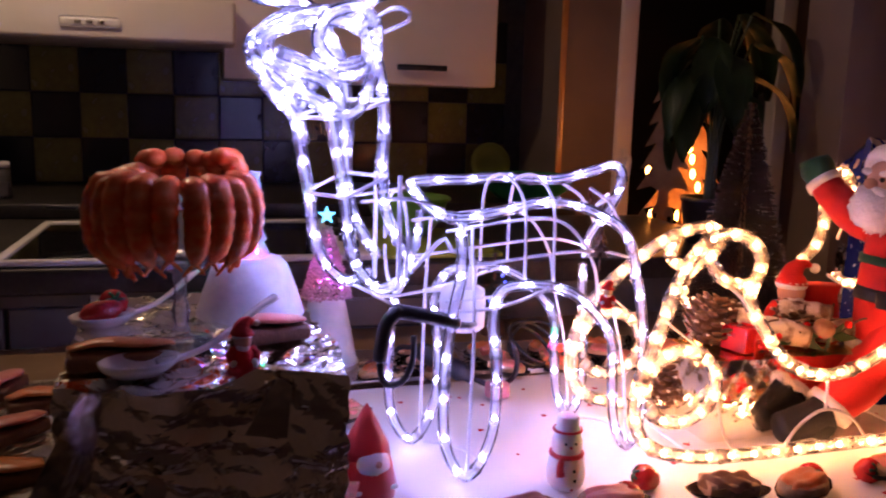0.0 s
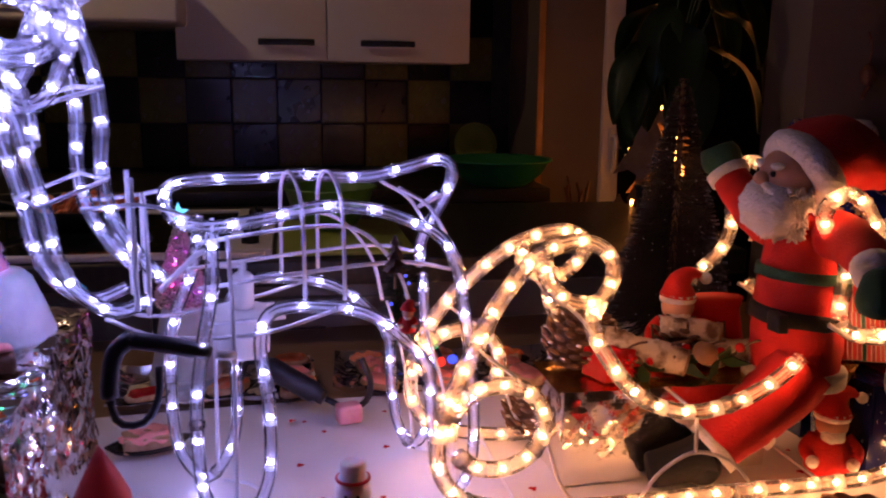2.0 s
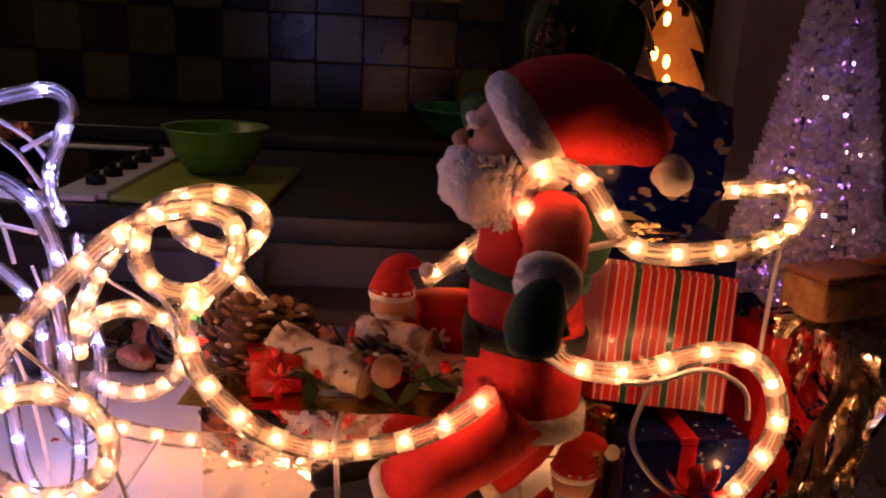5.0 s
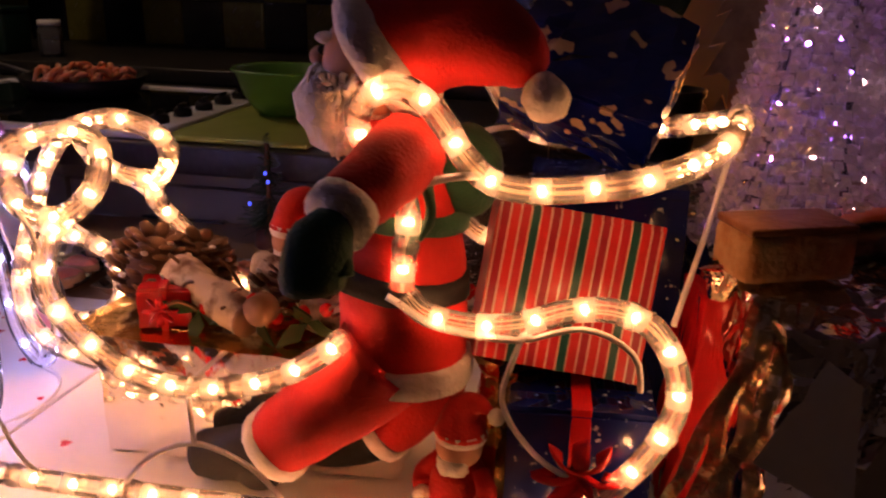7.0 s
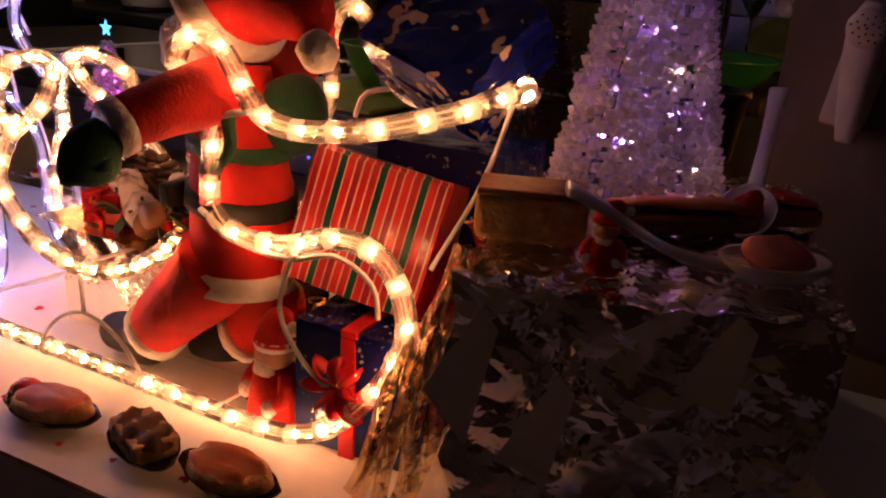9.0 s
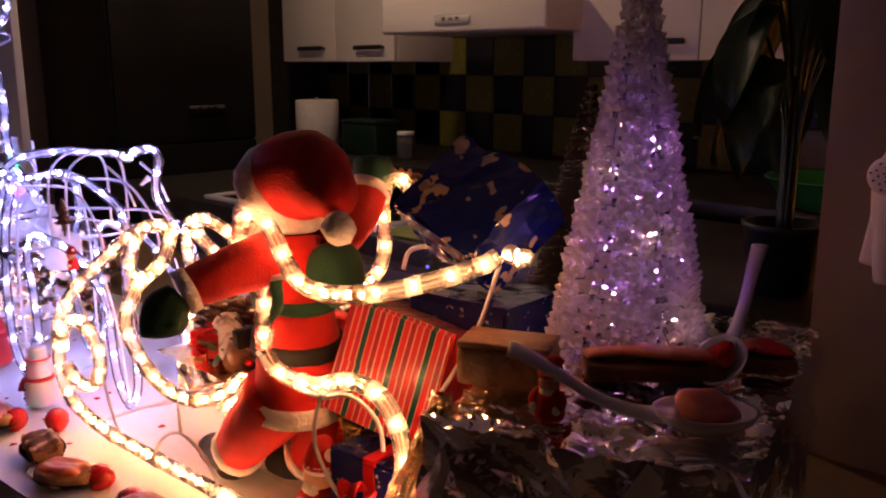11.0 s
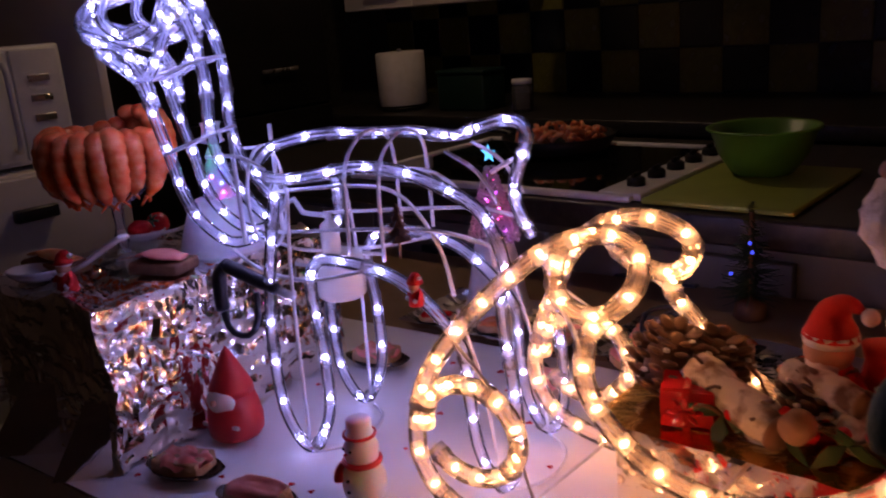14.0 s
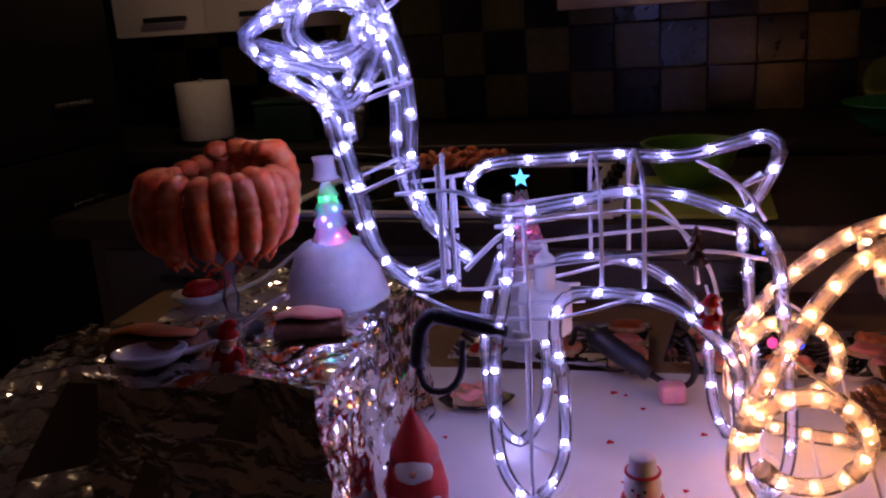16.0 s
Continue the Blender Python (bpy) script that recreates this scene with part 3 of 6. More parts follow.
def foil_spread(m, w, d, label):
    """A rumpled foil sheet lying on the table, its front edge hanging over."""
    t = thing("foil_spread", m, label, "foil")
    bm = bmesh.new()
    dice = random.Random(5)
    waves = [(dice.uniform(-1, 1), dice.uniform(-1, 1), 1 / dice.uniform(0.05, 0.16), dice.random(), dice.uniform(0.006, 0.013)) for _ in range(5)]
    waves += [(dice.uniform(-1, 1), dice.uniform(-1, 1), 1 / dice.uniform(0.02, 0.04), dice.random(), 0.004) for _ in range(6)]
    nx, ny = int(w / 0.006), int(d / 0.006)
    rows = []
    for j in range(ny + 1):
        row = []
        for i in range(nx + 1):
            x, y = w * (i / nx - 0.5), d * j / ny
            k = 0.02 * noise.noise(Vector((x * 9, y * 9, 2.0)))
            h = 0.003 + sum(g * abs(((x + k) * a + (y - k) * b) * f + p - math.floor(((x + k) * a + (y - k) * b) * f + p) - 0.5) for a, b, f, p, g in waves)
            over = max(0.0, 0.10 - y)
            row.append(bm.verts.new((x, max(y, 0.10) - 0.10 - h * min(1.0, over * 40), h - over * 1.0)))
        rows.append(row)
    for j in range(ny):
        for i in range(nx):
            bm.faces.new((rows[j][i], rows[j][i + 1], rows[j + 1][i + 1], rows[j + 1][i]))
    bmesh.ops.solidify(bm, geom=list(bm.faces), thickness=0.0004)
    part("foil", bm, M["foil"], t, smooth=False)


foil_spread(Matrix.Translation((-0.245, 0.757, TABLE + 0.002)) @ rz(4.5), 0.40, 0.76, "rumpled silver foil spread beside the wrapped carton")
foil_box("foil_log_box", (0.765, 1.062, TABLE), (0.27, 0.02, 0), (0.0, 0.085, 0), 0.125, "narrow foil-wrapped box under the pinecone decoration", 13.0, 0.0028, 0)


# ---- rope lights ----
def rope(pts, parent, warm, gap, closed=False, start=0.4):
    path = smooth_path(pts, 0.007, closed)
    bm = bmesh.new()
    sweep(bm, path, 0.0092 if warm else 0.0071, 10, closed=False)
    every = max(1, round(gap / 0.007))
    for k, f in enumerate(list(bm.faces)):
        f.material_index = 1 if (k // 10 - int(every * start) + 1) % every in (0, 1)[: 2 if warm else 1] else 0
    r = part("rope", bm, [M["tube_warm"], M["tube_warm_lens"]] if warm else [M["tube_white"], M["tube_white_lens"]], parent)
    bm = bmesh.new()
    for o in ((0.0, 0.0034), (0.0029, -0.0017), (-0.0029, -0.0017)):
        sweep(bm, [v + Vector((0, o[0], o[1])) for v in path], 0.0007, 4)
    part("core", bm, M["core_warm" if warm else "core_white"], r, "thin inner wire of the rope light")
    for i in range(int(every * start), len(path) - 1, every):
        ob = new("led", LED_WARM if warm else LED_WHITE)
        ob.parent = r
        d = (path[i + 1] - path[max(0, i - 1)]).normalized()
        ob.matrix_basis = Matrix.Translation(path[i]) @ d.to_track_quat("Z", "Y").to_matrix().to_4x4()
    for i in range(int(every * 0.9), len(path) - 2, every * 3):
        bm = bmesh.new()
        sweep(bm, [path[i], path[i] + (path[i + 1] - path[i]) * 0.9], 0.0102 if warm else 0.0083, 10)
        part("clip", bm, M["clip"], r)
    return r


def led_mesh(name, material, l=0.0042, r=0.0024):
    bm = bmesh.new()
    lathe(bm, [(0.0006, -l), (r * 0.9, -l * 0.6), (r, 0.0), (r * 0.9, l * 0.6), (0.0006, l)], 8)
    me = bpy.data.meshes.new(name)
    bm.to_mesh(me)
    bm.free()
    me.materials.append(material)
    return me


M["clip"] = clear("clear_clip", (1.0, 0.98, 0.96), 0.82, 0.5)
LED_WHITE, LED_WARM = led_mesh("led_white", M["led_white"], 0.0026, 0.0030), led_mesh("led_warm", M["led_warm"], 0.0026, 0.0040)


def wire(pts, parent, r=0.0022, name="wire", step=0.01, smooth=True, material=None):
    bm = bmesh.new()
    sweep(bm, smooth_path(pts, step) if smooth else [Vector(p) for p in pts], r, 7)
    return part(name, bm, material or M["wire_white"], parent)


def reindeer():
    t = thing("reindeer_light", Matrix.Translation((0.44, 1.075, TABLE + 0.004)) @ rz(12.8), "reindeer figure of clear rope light with cold white bulbs", "rope light")
    G = 0.051

    def turn(pts):
        """The head and neck are turned towards the front of the table, shortened and shifted to fit the camera's view.
        """
        c, k = math.cos(radians(20)), math.sin(radians(20))
        out = []
        for s, w, z in pts:
            d = (s + 0.155) * (0.86 if s < -0.155 else 1.0)
            out.append((-0.155 + d * c - w * k + 0.011 * min(1.0, max(0.0, (z - 0.28) / 0.08)), d * k + w * c, z))
        return out

    # back: along one flank, round the chest and back along the other into the tail
    rope([(0.199, -0.05, 0.228), (0.192, -0.05, 0.262), (0.174, -0.05, 0.296), (0.143, -0.05, 0.315), (0.094, -0.05, 0.333), (0.038, -0.05, 0.338),
          (-0.01, -0.05, 0.33), (-0.069, -0.05, 0.323), (-0.102, -0.044, 0.332), (-0.108, -0.01, 0.35), (-0.094, 0.035, 0.356), (-0.064, 0.05, 0.358),
          (-0.011, 0.05, 0.358), (0.044, 0.048, 0.36), (0.109, 0.025, 0.358), (0.151, 0.0, 0.370), (0.190, 0.0, 0.378), (0.206, 0.0, 0.364), (0.197, 0.0, 0.336),
          (0.185, 0.01, 0.307), (0.180, 0.03, 0.278), (0.186, 0.05, 0.245)], t, False, G)
    for side in (-1, 1):
        w = 0.066 * side
        k = -0.012 if side > 0 else 0.0
        rope([(-0.07, w * 0.8, 0.318), (-0.074, w, 0.264), (-0.086 + k, w, 0.202), (-0.093 + k, w, 0.138), (-0.088 + k, w, 0.052), (-0.057 + k, w, 0.009),
              (-0.025 + k, w, 0.058), (-0.022 + k, w, 0.141), (-0.029 + k, w, 0.205), (-0.015, w, 0.238), (0.037, w, 0.238), (0.086, w, 0.224), (0.127, w, 0.191),
              (0.152, w, 0.155), (0.155, w, 0.11), (0.163, w, 0.045), (0.184, w, 0.009), (0.203, w, 0.03), (0.208, w, 0.085), (0.200, w, 0.178), (0.193, w * 0.9, 0.235)], t, False, G, start=0.3 if side < 0 else 0.7)
        # neck and head
        h = 0.030 * side
        rope(turn([(-0.122, h, 0.268), (-0.148, h, 0.295), (-0.182, h, 0.338), (-0.193, h, 0.384), (-0.190, h, 0.42), (-0.194, h, 0.462), (-0.205, h, 0.498), (-0.228, h, 0.527),
              (-0.262, h * 0.8, 0.535), (-0.32, h * 0.6, 0.528), (-0.352, h * 0.3, 0.516), (-0.362, h * 0.3, 0.503), (-0.345, h * 0.5, 0.487), (-0.312, h * 0.9, 0.458),
              (-0.28, h, 0.435), (-0.268, h, 0.396), (-0.252, h, 0.345), (-0.236, h, 0.302), (-0.213, h, 0.268), (-0.175, h, 0.243), (-0.135, h, 0.250)]), t, False, 0.043, start=0.2 if side < 0 else 0.6)
        rope(turn([(-0.226, h * 1.2, 0.52), (-0.24, h * 1.5, 0.49), (-0.275, h * 1.5, 0.478), (-0.315, h, 0.49), (-0.355, h * 0.6, 0.502)]), t, False, 0.045)
        rope(turn([(-0.215, h * 1.3, 0.512), (-0.235, h * 1.6, 0.470), (-0.262, h * 1.5, 0.440), (-0.300, h * 1.1, 0.452), (-0.335, h * 0.6, 0.470)]), t, False, 0.048)
        rope(turn([(-0.240, h * 0.6, 0.545), (-0.285, h * 0.5, 0.543), (-0.330, h * 0.3, 0.530), (-0.366, 0.0, 0.508)]), t, False, 0.048, start=0.7)
        rope(turn([(-0.205, h * 0.9, 0.50), (-0.225, h * 1.5, 0.535), (-0.258, h * 1.6, 0.548), (-0.295, h * 1.3, 0.536), (-0.310, h * 1.4, 0.508), (-0.285, h * 1.6, 0.488), (-0.250, h * 1.7, 0.495)]), t, False, 0.05, start=0.5)
        rope(turn([(-0.262, h * 1.1, 0.405), (-0.268, h * 1.3, 0.440), (-0.290, h * 1.3, 0.470), (-0.330, h, 0.482), (-0.358, h * 0.5, 0.492)]), t, False, 0.05, start=0.3)
        a = 0.02 * side
        rope(turn([(-0.235, a, 0.528), (-0.238, a * 2.5, 0.556), (-0.250, a * 4.5, 0.562), (-0.262, a * 6.5, 0.572), (-0.262, a * 7.5, 0.612)]), t, False, 0.036)
        rope(turn([(-0.250, a * 4.5, 0.562), (-0.290, a * 5.4, 0.572), (-0.315, a * 6, 0.60)]), t, False, 0.036)
        # ear
        wire(turn([(-0.23, h, 0.53), (-0.215, h * 2.2, 0.55), (-0.2, h * 2.6, 0.54), (-0.215, h * 1.6, 0.525)]), t)
        # eye ring
        wire(turn([(-0.222 + 0.012 * math.cos(q * 0.7), h * 1.25, 0.500 + 0.012 * math.sin(q * 0.7)) for q in range(10)]), t, 0.004, "eye")
        # painted wire skeleton
        wire([(-0.185, h, 0.343), (-0.13, h * 1.3, 0.346), (-0.088, 0.046 * side, 0.333 if side < 0 else 0.352)], t)
        wire([(-0.17, h, 0.236), (-0.12, 0.04 * side, 0.215), (-0.03, w, 0.216), (0.06, w, 0.236)], t)
        wire([(-0.14, 0.035 * side, 0.372), (-0.14, 0.035 * side, 0.24)], t, 0.0028)
        wire([(-0.055, w * 0.8, 0.315), (-0.055, w, 0.2), (-0.058, w, 0.006)], t, 0.0022)
        wire([(-0.085, 0.047 * side, 0.308), (0.03, 0.047 * side, 0.318), (0.085, 0.047 * side, 0.308), (0.125, 0.05 * side, 0.26), (0.14, 0.05 * side, 0.20)], t)
        wire([(-0.085, 0.047 * side, 0.262), (0.05, 0.047 * side, 0.272), (0.13, 0.05 * side, 0.274), (0.186, 0.05 * side, 0.262)], t, 0.0022)
        wire([(0.13, 0.03 * side, 0.352), (0.165, 0.03 * side, 0.33), (0.19, 0.03 * side, 0.29)], t)
        wire([(0.165, 0, 0.325), (0.195, 0.01 * side, 0.342)], t)
        wire([(0.15, w, 0.20), (0.172, w, 0.12), (0.186, w, 0.01)], t, 0.0018)
    for s in (0.02, 0.062):
        wire([(s, -0.055, 0.24), (s, -0.05, 0.33), (s, -0.02, 0.362), (s, 0.02, 0.366), (s, 0.05, 0.34), (s, 0.055, 0.24)], t)
    for s, r_ in ((-0.055, 0.066), (0.185, 0.066)):
        wire([(s, -r_, 0.004), (s + 0.03, -r_ * 0.6, 0.004), (s + 0.04, 0, 0.004), (s + 0.03, r_ * 0.6, 0.004), (s, r_, 0.004)], t)
    ring = [(-0.128, 0.034 * math.cos(q * math.pi / 8), 0.29 + 0.062 * math.sin(q * math.pi / 8)) for q in range(17)]
    wire(ring, t)
    for z in (0.455, 0.372):
        wire(turn([(-0.275 + (0.455 - z) * 0.2, -0.034, z - 0.02), (-0.275 + (0.455 - z) * 0.2, 0.034, z - 0.02), (-0.19, 0.034, z), (-0.19, -0.034, z), (-0.275 + (0.455 - z) * 0.2, -0.034, z - 0.02)]), t, smooth=False)
    return t


reindeer()


def sleigh():
    base = Matrix.Translation((0.95, 1.0, TABLE))
    t = thing("sleigh_light", base, "sleigh of clear rope light glowing warm white", "rope light")

    def at(x, side, z, k=1.0):
        """A place on a side frame; the frames lean in towards the front curl."""
        yc = 0.978 + 0.07 * (x - 0.712) + 0.10
        half = 0.10 - (0.45 * max(0.0, z - 0.93) * min(1.0, max(0.0, (0.9 - x) / 0.1)) if x < 0.9 else 0.0)
        if x < 0.9 and z > 0.93:
            z -= 0.22 * (z - 0.93) * min(1.0, (0.9 - x) / 0.08)
        return (x - 0.95, yc + side * half * k - 1.0, z - TABLE)

    front = [(0.728, 1.062), (0.728, 1.037), (0.739, 1.014), (0.759, 1.003), (0.783, 1.004), (0.800, 1.024), (0.806, 1.05), (0.795, 1.072), (0.767, 1.081), (0.736, 1.072), (0.709, 1.054),
             (0.685, 1.027), (0.660, 0.991), (0.636, 0.947), (0.614, 0.903), (0.602, 0.86), (0.604, 0.824), (0.628, 0.792), (0.681, 0.775), (0.75, 0.768), (0.85, 0.766), (0.95, 0.765)]
    rear = [(0.95, 0.765), (1.05, 0.762), (1.116, 0.762), (1.154, 0.768), (1.19, 0.788), (1.223, 0.823), (1.245, 0.856), (1.257, 0.89), (1.252, 0.922), (1.235, 0.947), (1.21, 0.957),
            (1.18, 0.955), (1.144, 0.942), (1.109, 0.938), (1.076, 0.945), (1.061, 0.962)]
    seat = [(1.061, 0.962), (1.062, 0.984), (1.065, 1.016), (1.056, 1.04), (1.039, 1.058), (1.029, 1.079), (1.036, 1.094), (1.056, 1.103), (1.075, 1.095), (1.091, 1.076), (1.103, 1.058),
            (1.122, 1.042), (1.148, 1.038), (1.182, 1.041), (1.215, 1.047)]
    far_seat = [(0.957, 0.950), (0.996, 0.981), (1.021, 1.004), (1.032, 1.036), (1.030, 1.07), (1.029, 1.092), (1.040, 1.114), (1.060, 1.119), (1.076, 1.104), (1.088, 1.08)] + seat[10:]
    middle = [(0.785, 1.004), (0.774, 0.985), (0.774, 0.962), (0.786, 0.932), (0.811, 0.9), (0.844, 0.877), (0.89, 0.866), (0.936, 0.872), (0.973, 0.886), (1.0, 0.903), (1.022, 0.923)]
    for side in (-1, 1):
        rope([at(x, side, z) for x, z in front], t, True, 0.034)
        rope([at(x, side, z) for x, z in rear], t, True, 0.034, start=0.9)
        rope([at(x, side, z) for x, z in (seat if side < 0 else far_seat)] + [at(1.245, side, 1.055, 0.85), at(1.27, side, 1.064, 0.55), at(1.283, side, 1.072, 0.22), at(1.288, side, 1.08, 0.05)], t, True, 0.034)
        rope([at(x, side, z) for x, z in middle], t, True, 0.034)
        ring = [(0.664 + 0.052 * math.cos(a), 0.868 + 0.046 * math.sin(a)) for a in [math.pi * 1.05 - i * math.pi / 7 for i in range(14)]]
        rope([at(x, side, z) for x, z in ring], t, True, 0.03)
        # white frame wires
        wire([at(0.83, side, 0.770), at(0.855, side, 0.80), at(0.895, side, 0.818), at(0.94, side, 0.802), at(0.97, side, 0.770)], t)
        wire([at(0.895, side, 0.818), at(0.893, side, 0.866)], t)
        wire([at(1.062, side, 1.012), at(1.072, side, 1.036), at(1.10, side, 1.045), at(1.118, side, 1.046)], t, 0.0028)
        wire([at(1.05, side, 0.955), at(1.09, side, 0.934), at(1.146, side, 0.930), at(1.15, side, 0.945)], t, 0.0028)
        wire([at(1.146, side, 0.930), at(1.135, side, 0.88), at(1.16, side, 0.84), at(1.19, side, 0.82)], t)
        wire([at(1.15, side, 0.93), at(1.19, side, 0.942), at(1.225, side, 0.925), at(1.232, side, 0.89)], t)
        wire([at(0.73, side, 1.02), at(0.76, side, 0.985), at(0.775, side, 0.955)], t)
        wire([at(0.645, side, 0.955), at(0.70, side, 0.90), at(0.735, side, 0.80), at(0.76, side, 0.77)], t, 0.0018)
    for x, z in ((0.89, 0.866), (1.06, 0.765), (1.15, 0.93), (0.69, 0.775)):
        wire([at(x, -1, z), at(x, 0, z), at(x, 1, z)], t)
    wire([at(1.285, 0, 1.075), at(1.27, -0.2, 1.0), at(1.25, -0.6, 0.93)], t)
    return t


sleigh()


def deer_motor_and_plugs():
    """The white drive box hung in the body, and the black cable plugs at the chest."""
    m = Matrix.Translation((0.44, 1.075, TABLE + 0.004)) @ rz(12.8)
    t = thing("drive_motor", m @ pose(-0.035, 0, 0.175), "white plastic drive motor hung inside the reindeer", "motor")
    bm = bmesh.new()
    lathe(bm, [(0.023, 0.0), (0.028, 0.004), (0.029, 0.035), (0.027, 0.052), (0.014, 0.057)], 24)
    part("housing", bm, M["white_plastic"], t)
    bm = bmesh.new()
    lathe(bm, [(0.011, 0.055), (0.011, 0.088), (0.008, 0.092), (0.004, 0.094), (0.004, 0.104)], 16, pose(0.0, -0.012, 0))
    part("shaft", bm, M["white_plastic"], t)
    wire([(0.0, -0.012, 0.10), (-0.03, -0.02, 0.105), (-0.04, -0.02, 0.12), (-0.09, -0.02, 0.075)], t, 0.003, "crank_arm")
    wire([(-0.04, -0.029, 0.045), (0.04, -0.029, 0.045)], t, 0.0022, "hanger", smooth=False)
    wire([(-0.04, 0.029, 0.045), (0.04, 0.029, 0.045)], t, 0.0022, "hanger", smooth=False)
    t = thing("cable_plug", m @ pose(-0.152, -0.060, 0.222), "black cable plug hanging at the reindeer's chest", "plug")
    bm = bmesh.new()
    sweep(bm, smooth_path([(0.0, 0, 0.0), (0.035, -0.004, -0.008), (0.08, -0.006, -0.022)], 0.006), lambda k: 0.0085 if k < 0.8 else 0.007, 12)
    part("connector", bm, M["black_plastic"], t)
    bm = bmesh.new()
    sweep(bm, smooth_path([(0.004, 0, 0.002), (-0.012, 0.0, -0.012), (-0.018, 0.002, -0.04), (-0.019, 0.004, -0.06)], 0.006), 0.0085, 12)
    part("connector", bm, M["black_plastic"], t)
    wire([(-0.019, 0.004, -0.06), (-0.012, 0.006, -0.085), (0.012, 0.01, -0.088), (0.026, 0.012, -0.065), (0.028, 0.014, -0.03)], t, 0.004, "cable", material=M["black_plastic"])
    wire([(0.08, -0.006, -0.022), (0.095, -0.006, -0.026), (0.105, -0.004, -0.02)], t, 0.005, "cable_end")
    t = thing("cable_plug", pose(0.46, 1.335, TABLE + 0.035, rz=-25), "black cable plug with a curled cable", "plug")
    bm = bmesh.new()
    sweep(bm, smooth_path([(-0.05, 0, 0.035), (0, 0, 0.012), (0.045, 0, -0.008)], 0.006), lambda k: 0.016 if 0.1 < k < 0.85 else 0.011, 12)
    part("connector", bm, M["black_plastic"], t)
    wire([(0.045, 0, -0.008), (0.075, 0.005, -0.02), (0.105, 0, -0.005), (0.115, -0.01, 0.03), (0.10, -0.015, 0.07)], t, 0.0045, "cable", material=M["black_plastic"])
    wire([(-0.05, 0, 0.035), (-0.08, 0.01, 0.03), (-0.10, 0.03, 0.0), (-0.13, 0.05, -0.028)], t, 0.0045, "cable", material=M["black_plastic"])


deer_motor_and_plugs()


# ---- the doll in the sleigh: one plain mesh ----
def santa_doll():
    bm = bmesh.new()
    RED, FUR, SKIN, GREEN, BLACK = range(5)
    o = Vector((1.04, 1.055, 0))

    def L(x, y, z):
        return Vector((x, y, z - TABLE)) - Vector((o.x, o.y, 0))

    def limb(pts, r, mi, seg=14, flat=1.0):
        sweep(bm, smooth_path([L(*p) for p in pts], 0.006), r, seg, mi, flat=flat)

    # trunk, hem, belt, straps
    limb([(1.045, 1.055, 0.875), (1.046, 1.056, 0.90), (1.046, 1.056, 0.95), (1.043, 1.056, 1.0), (1.041, 1.058, 1.045), (1.040, 1.060, 1.075)], lambda k: 0.052 - 0.018 * max(0, k - 0.45) / 0.55 - 0.03 * max(0, k - 0.85), RED, 20, 0.9)
    limb([(1.046, 1.055, 0.873), (1.046, 1.055, 0.894)], lambda k: 0.0585, FUR, 24, 0.9)
    limb([(1.045, 1.056, 0.945), (1.047, 1.056, 0.968)], lambda k: 0.0545, BLACK, 24, 0.92)
    box(bm, L(0.998, 1.02, 0.955), (0.012, 0.026, 0.022), 0.003, BLACK)
    limb([(1.045, 1.056, 0.998), (1.046, 1.056, 1.010)], lambda k: 0.0515, GREEN, 24, 0.92)
    limb([(1.062, 1.016, 1.07), (1.076, 1.010, 1.04), (1.078, 1.010, 1.01), (1.062, 1.008, 0.99)], 0.008, GREEN, 10, 0.5)
    # sack on the back
    ball(bm, L(1.088, 1.078, 1.032), (0.030, 0.034, 0.038), GREEN, lump=0.12)
    # legs
    limb([(1.04, 1.035, 0.895), (1.022, 1.033, 0.872), (0.985, 1.035, 0.838), (0.942, 1.040, 0.798)], lambda k: 0.042 - 0.012 * k, RED, 16)
    limb([(0.948, 1.040, 0.803), (0.935, 1.041, 0.791)], 0.034, FUR, 16)
    limb([(0.936, 1.041, 0.793), (0.916, 1.043, 0.784), (0.892, 1.046, 0.776), (0.866, 1.049, 0.770)], lambda k: 0.027 - 0.006 * k, BLACK, 14)
    ball(bm, L(0.928, 1.041, 0.775), (0.026, 0.024, 0.020), BLACK)
    limb([(1.05, 1.085, 0.895), (1.058, 1.092, 0.862), (1.048, 1.092, 0.83), (1.02, 1.088, 0.800)], lambda k: 0.040 - 0.010 * k, RED, 16)
    limb([(1.024, 1.088, 0.804), (1.010, 1.087, 0.793)], 0.033, FUR, 16)
    limb([(1.012, 1.087, 0.794), (0.985, 1.086, 0.781), (0.955, 1.086, 0.776)], lambda k: 0.027 - 0.006 * k, BLACK, 14)
    # arms: one reaches forward over the side, one is raised behind
    limb([(1.058, 1.02, 1.055), (1.056, 0.985, 1.052), (1.050, 0.955, 1.044), (1.043, 0.930, 1.036)], lambda k: 0.029 - 0.008 * k, RED, 16)
    limb([(1.045, 0.934, 1.037), (1.041, 0.920, 1.031)], 0.0235, FUR, 16)
    limb([(1.041, 0.922, 1.031), (1.037, 0.912, 1.020), (1.034, 0.906, 1.004), (1.034, 0.905, 0.990)], lambda k: 0.014 + 0.0065 * math.sin(k * 2.6), GREEN, 14, 1.15)
    limb([(1.040, 0.918, 1.02), (1.050, 0.908, 1.010), (1.053, 0.904, 1.0)], lambda k: 0.008, GREEN, 10)
    limb([(1.036, 1.09, 1.05), (1.030, 1.13, 1.058), (1.024, 1.17, 1.082), (1.018, 1.19, 1.102)], lambda k: 0.029 - 0.006 * k, RED, 16)
    limb([(1.019, 1.187, 1.099), (1.016, 1.195, 1.109)], 0.027, FUR, 16)
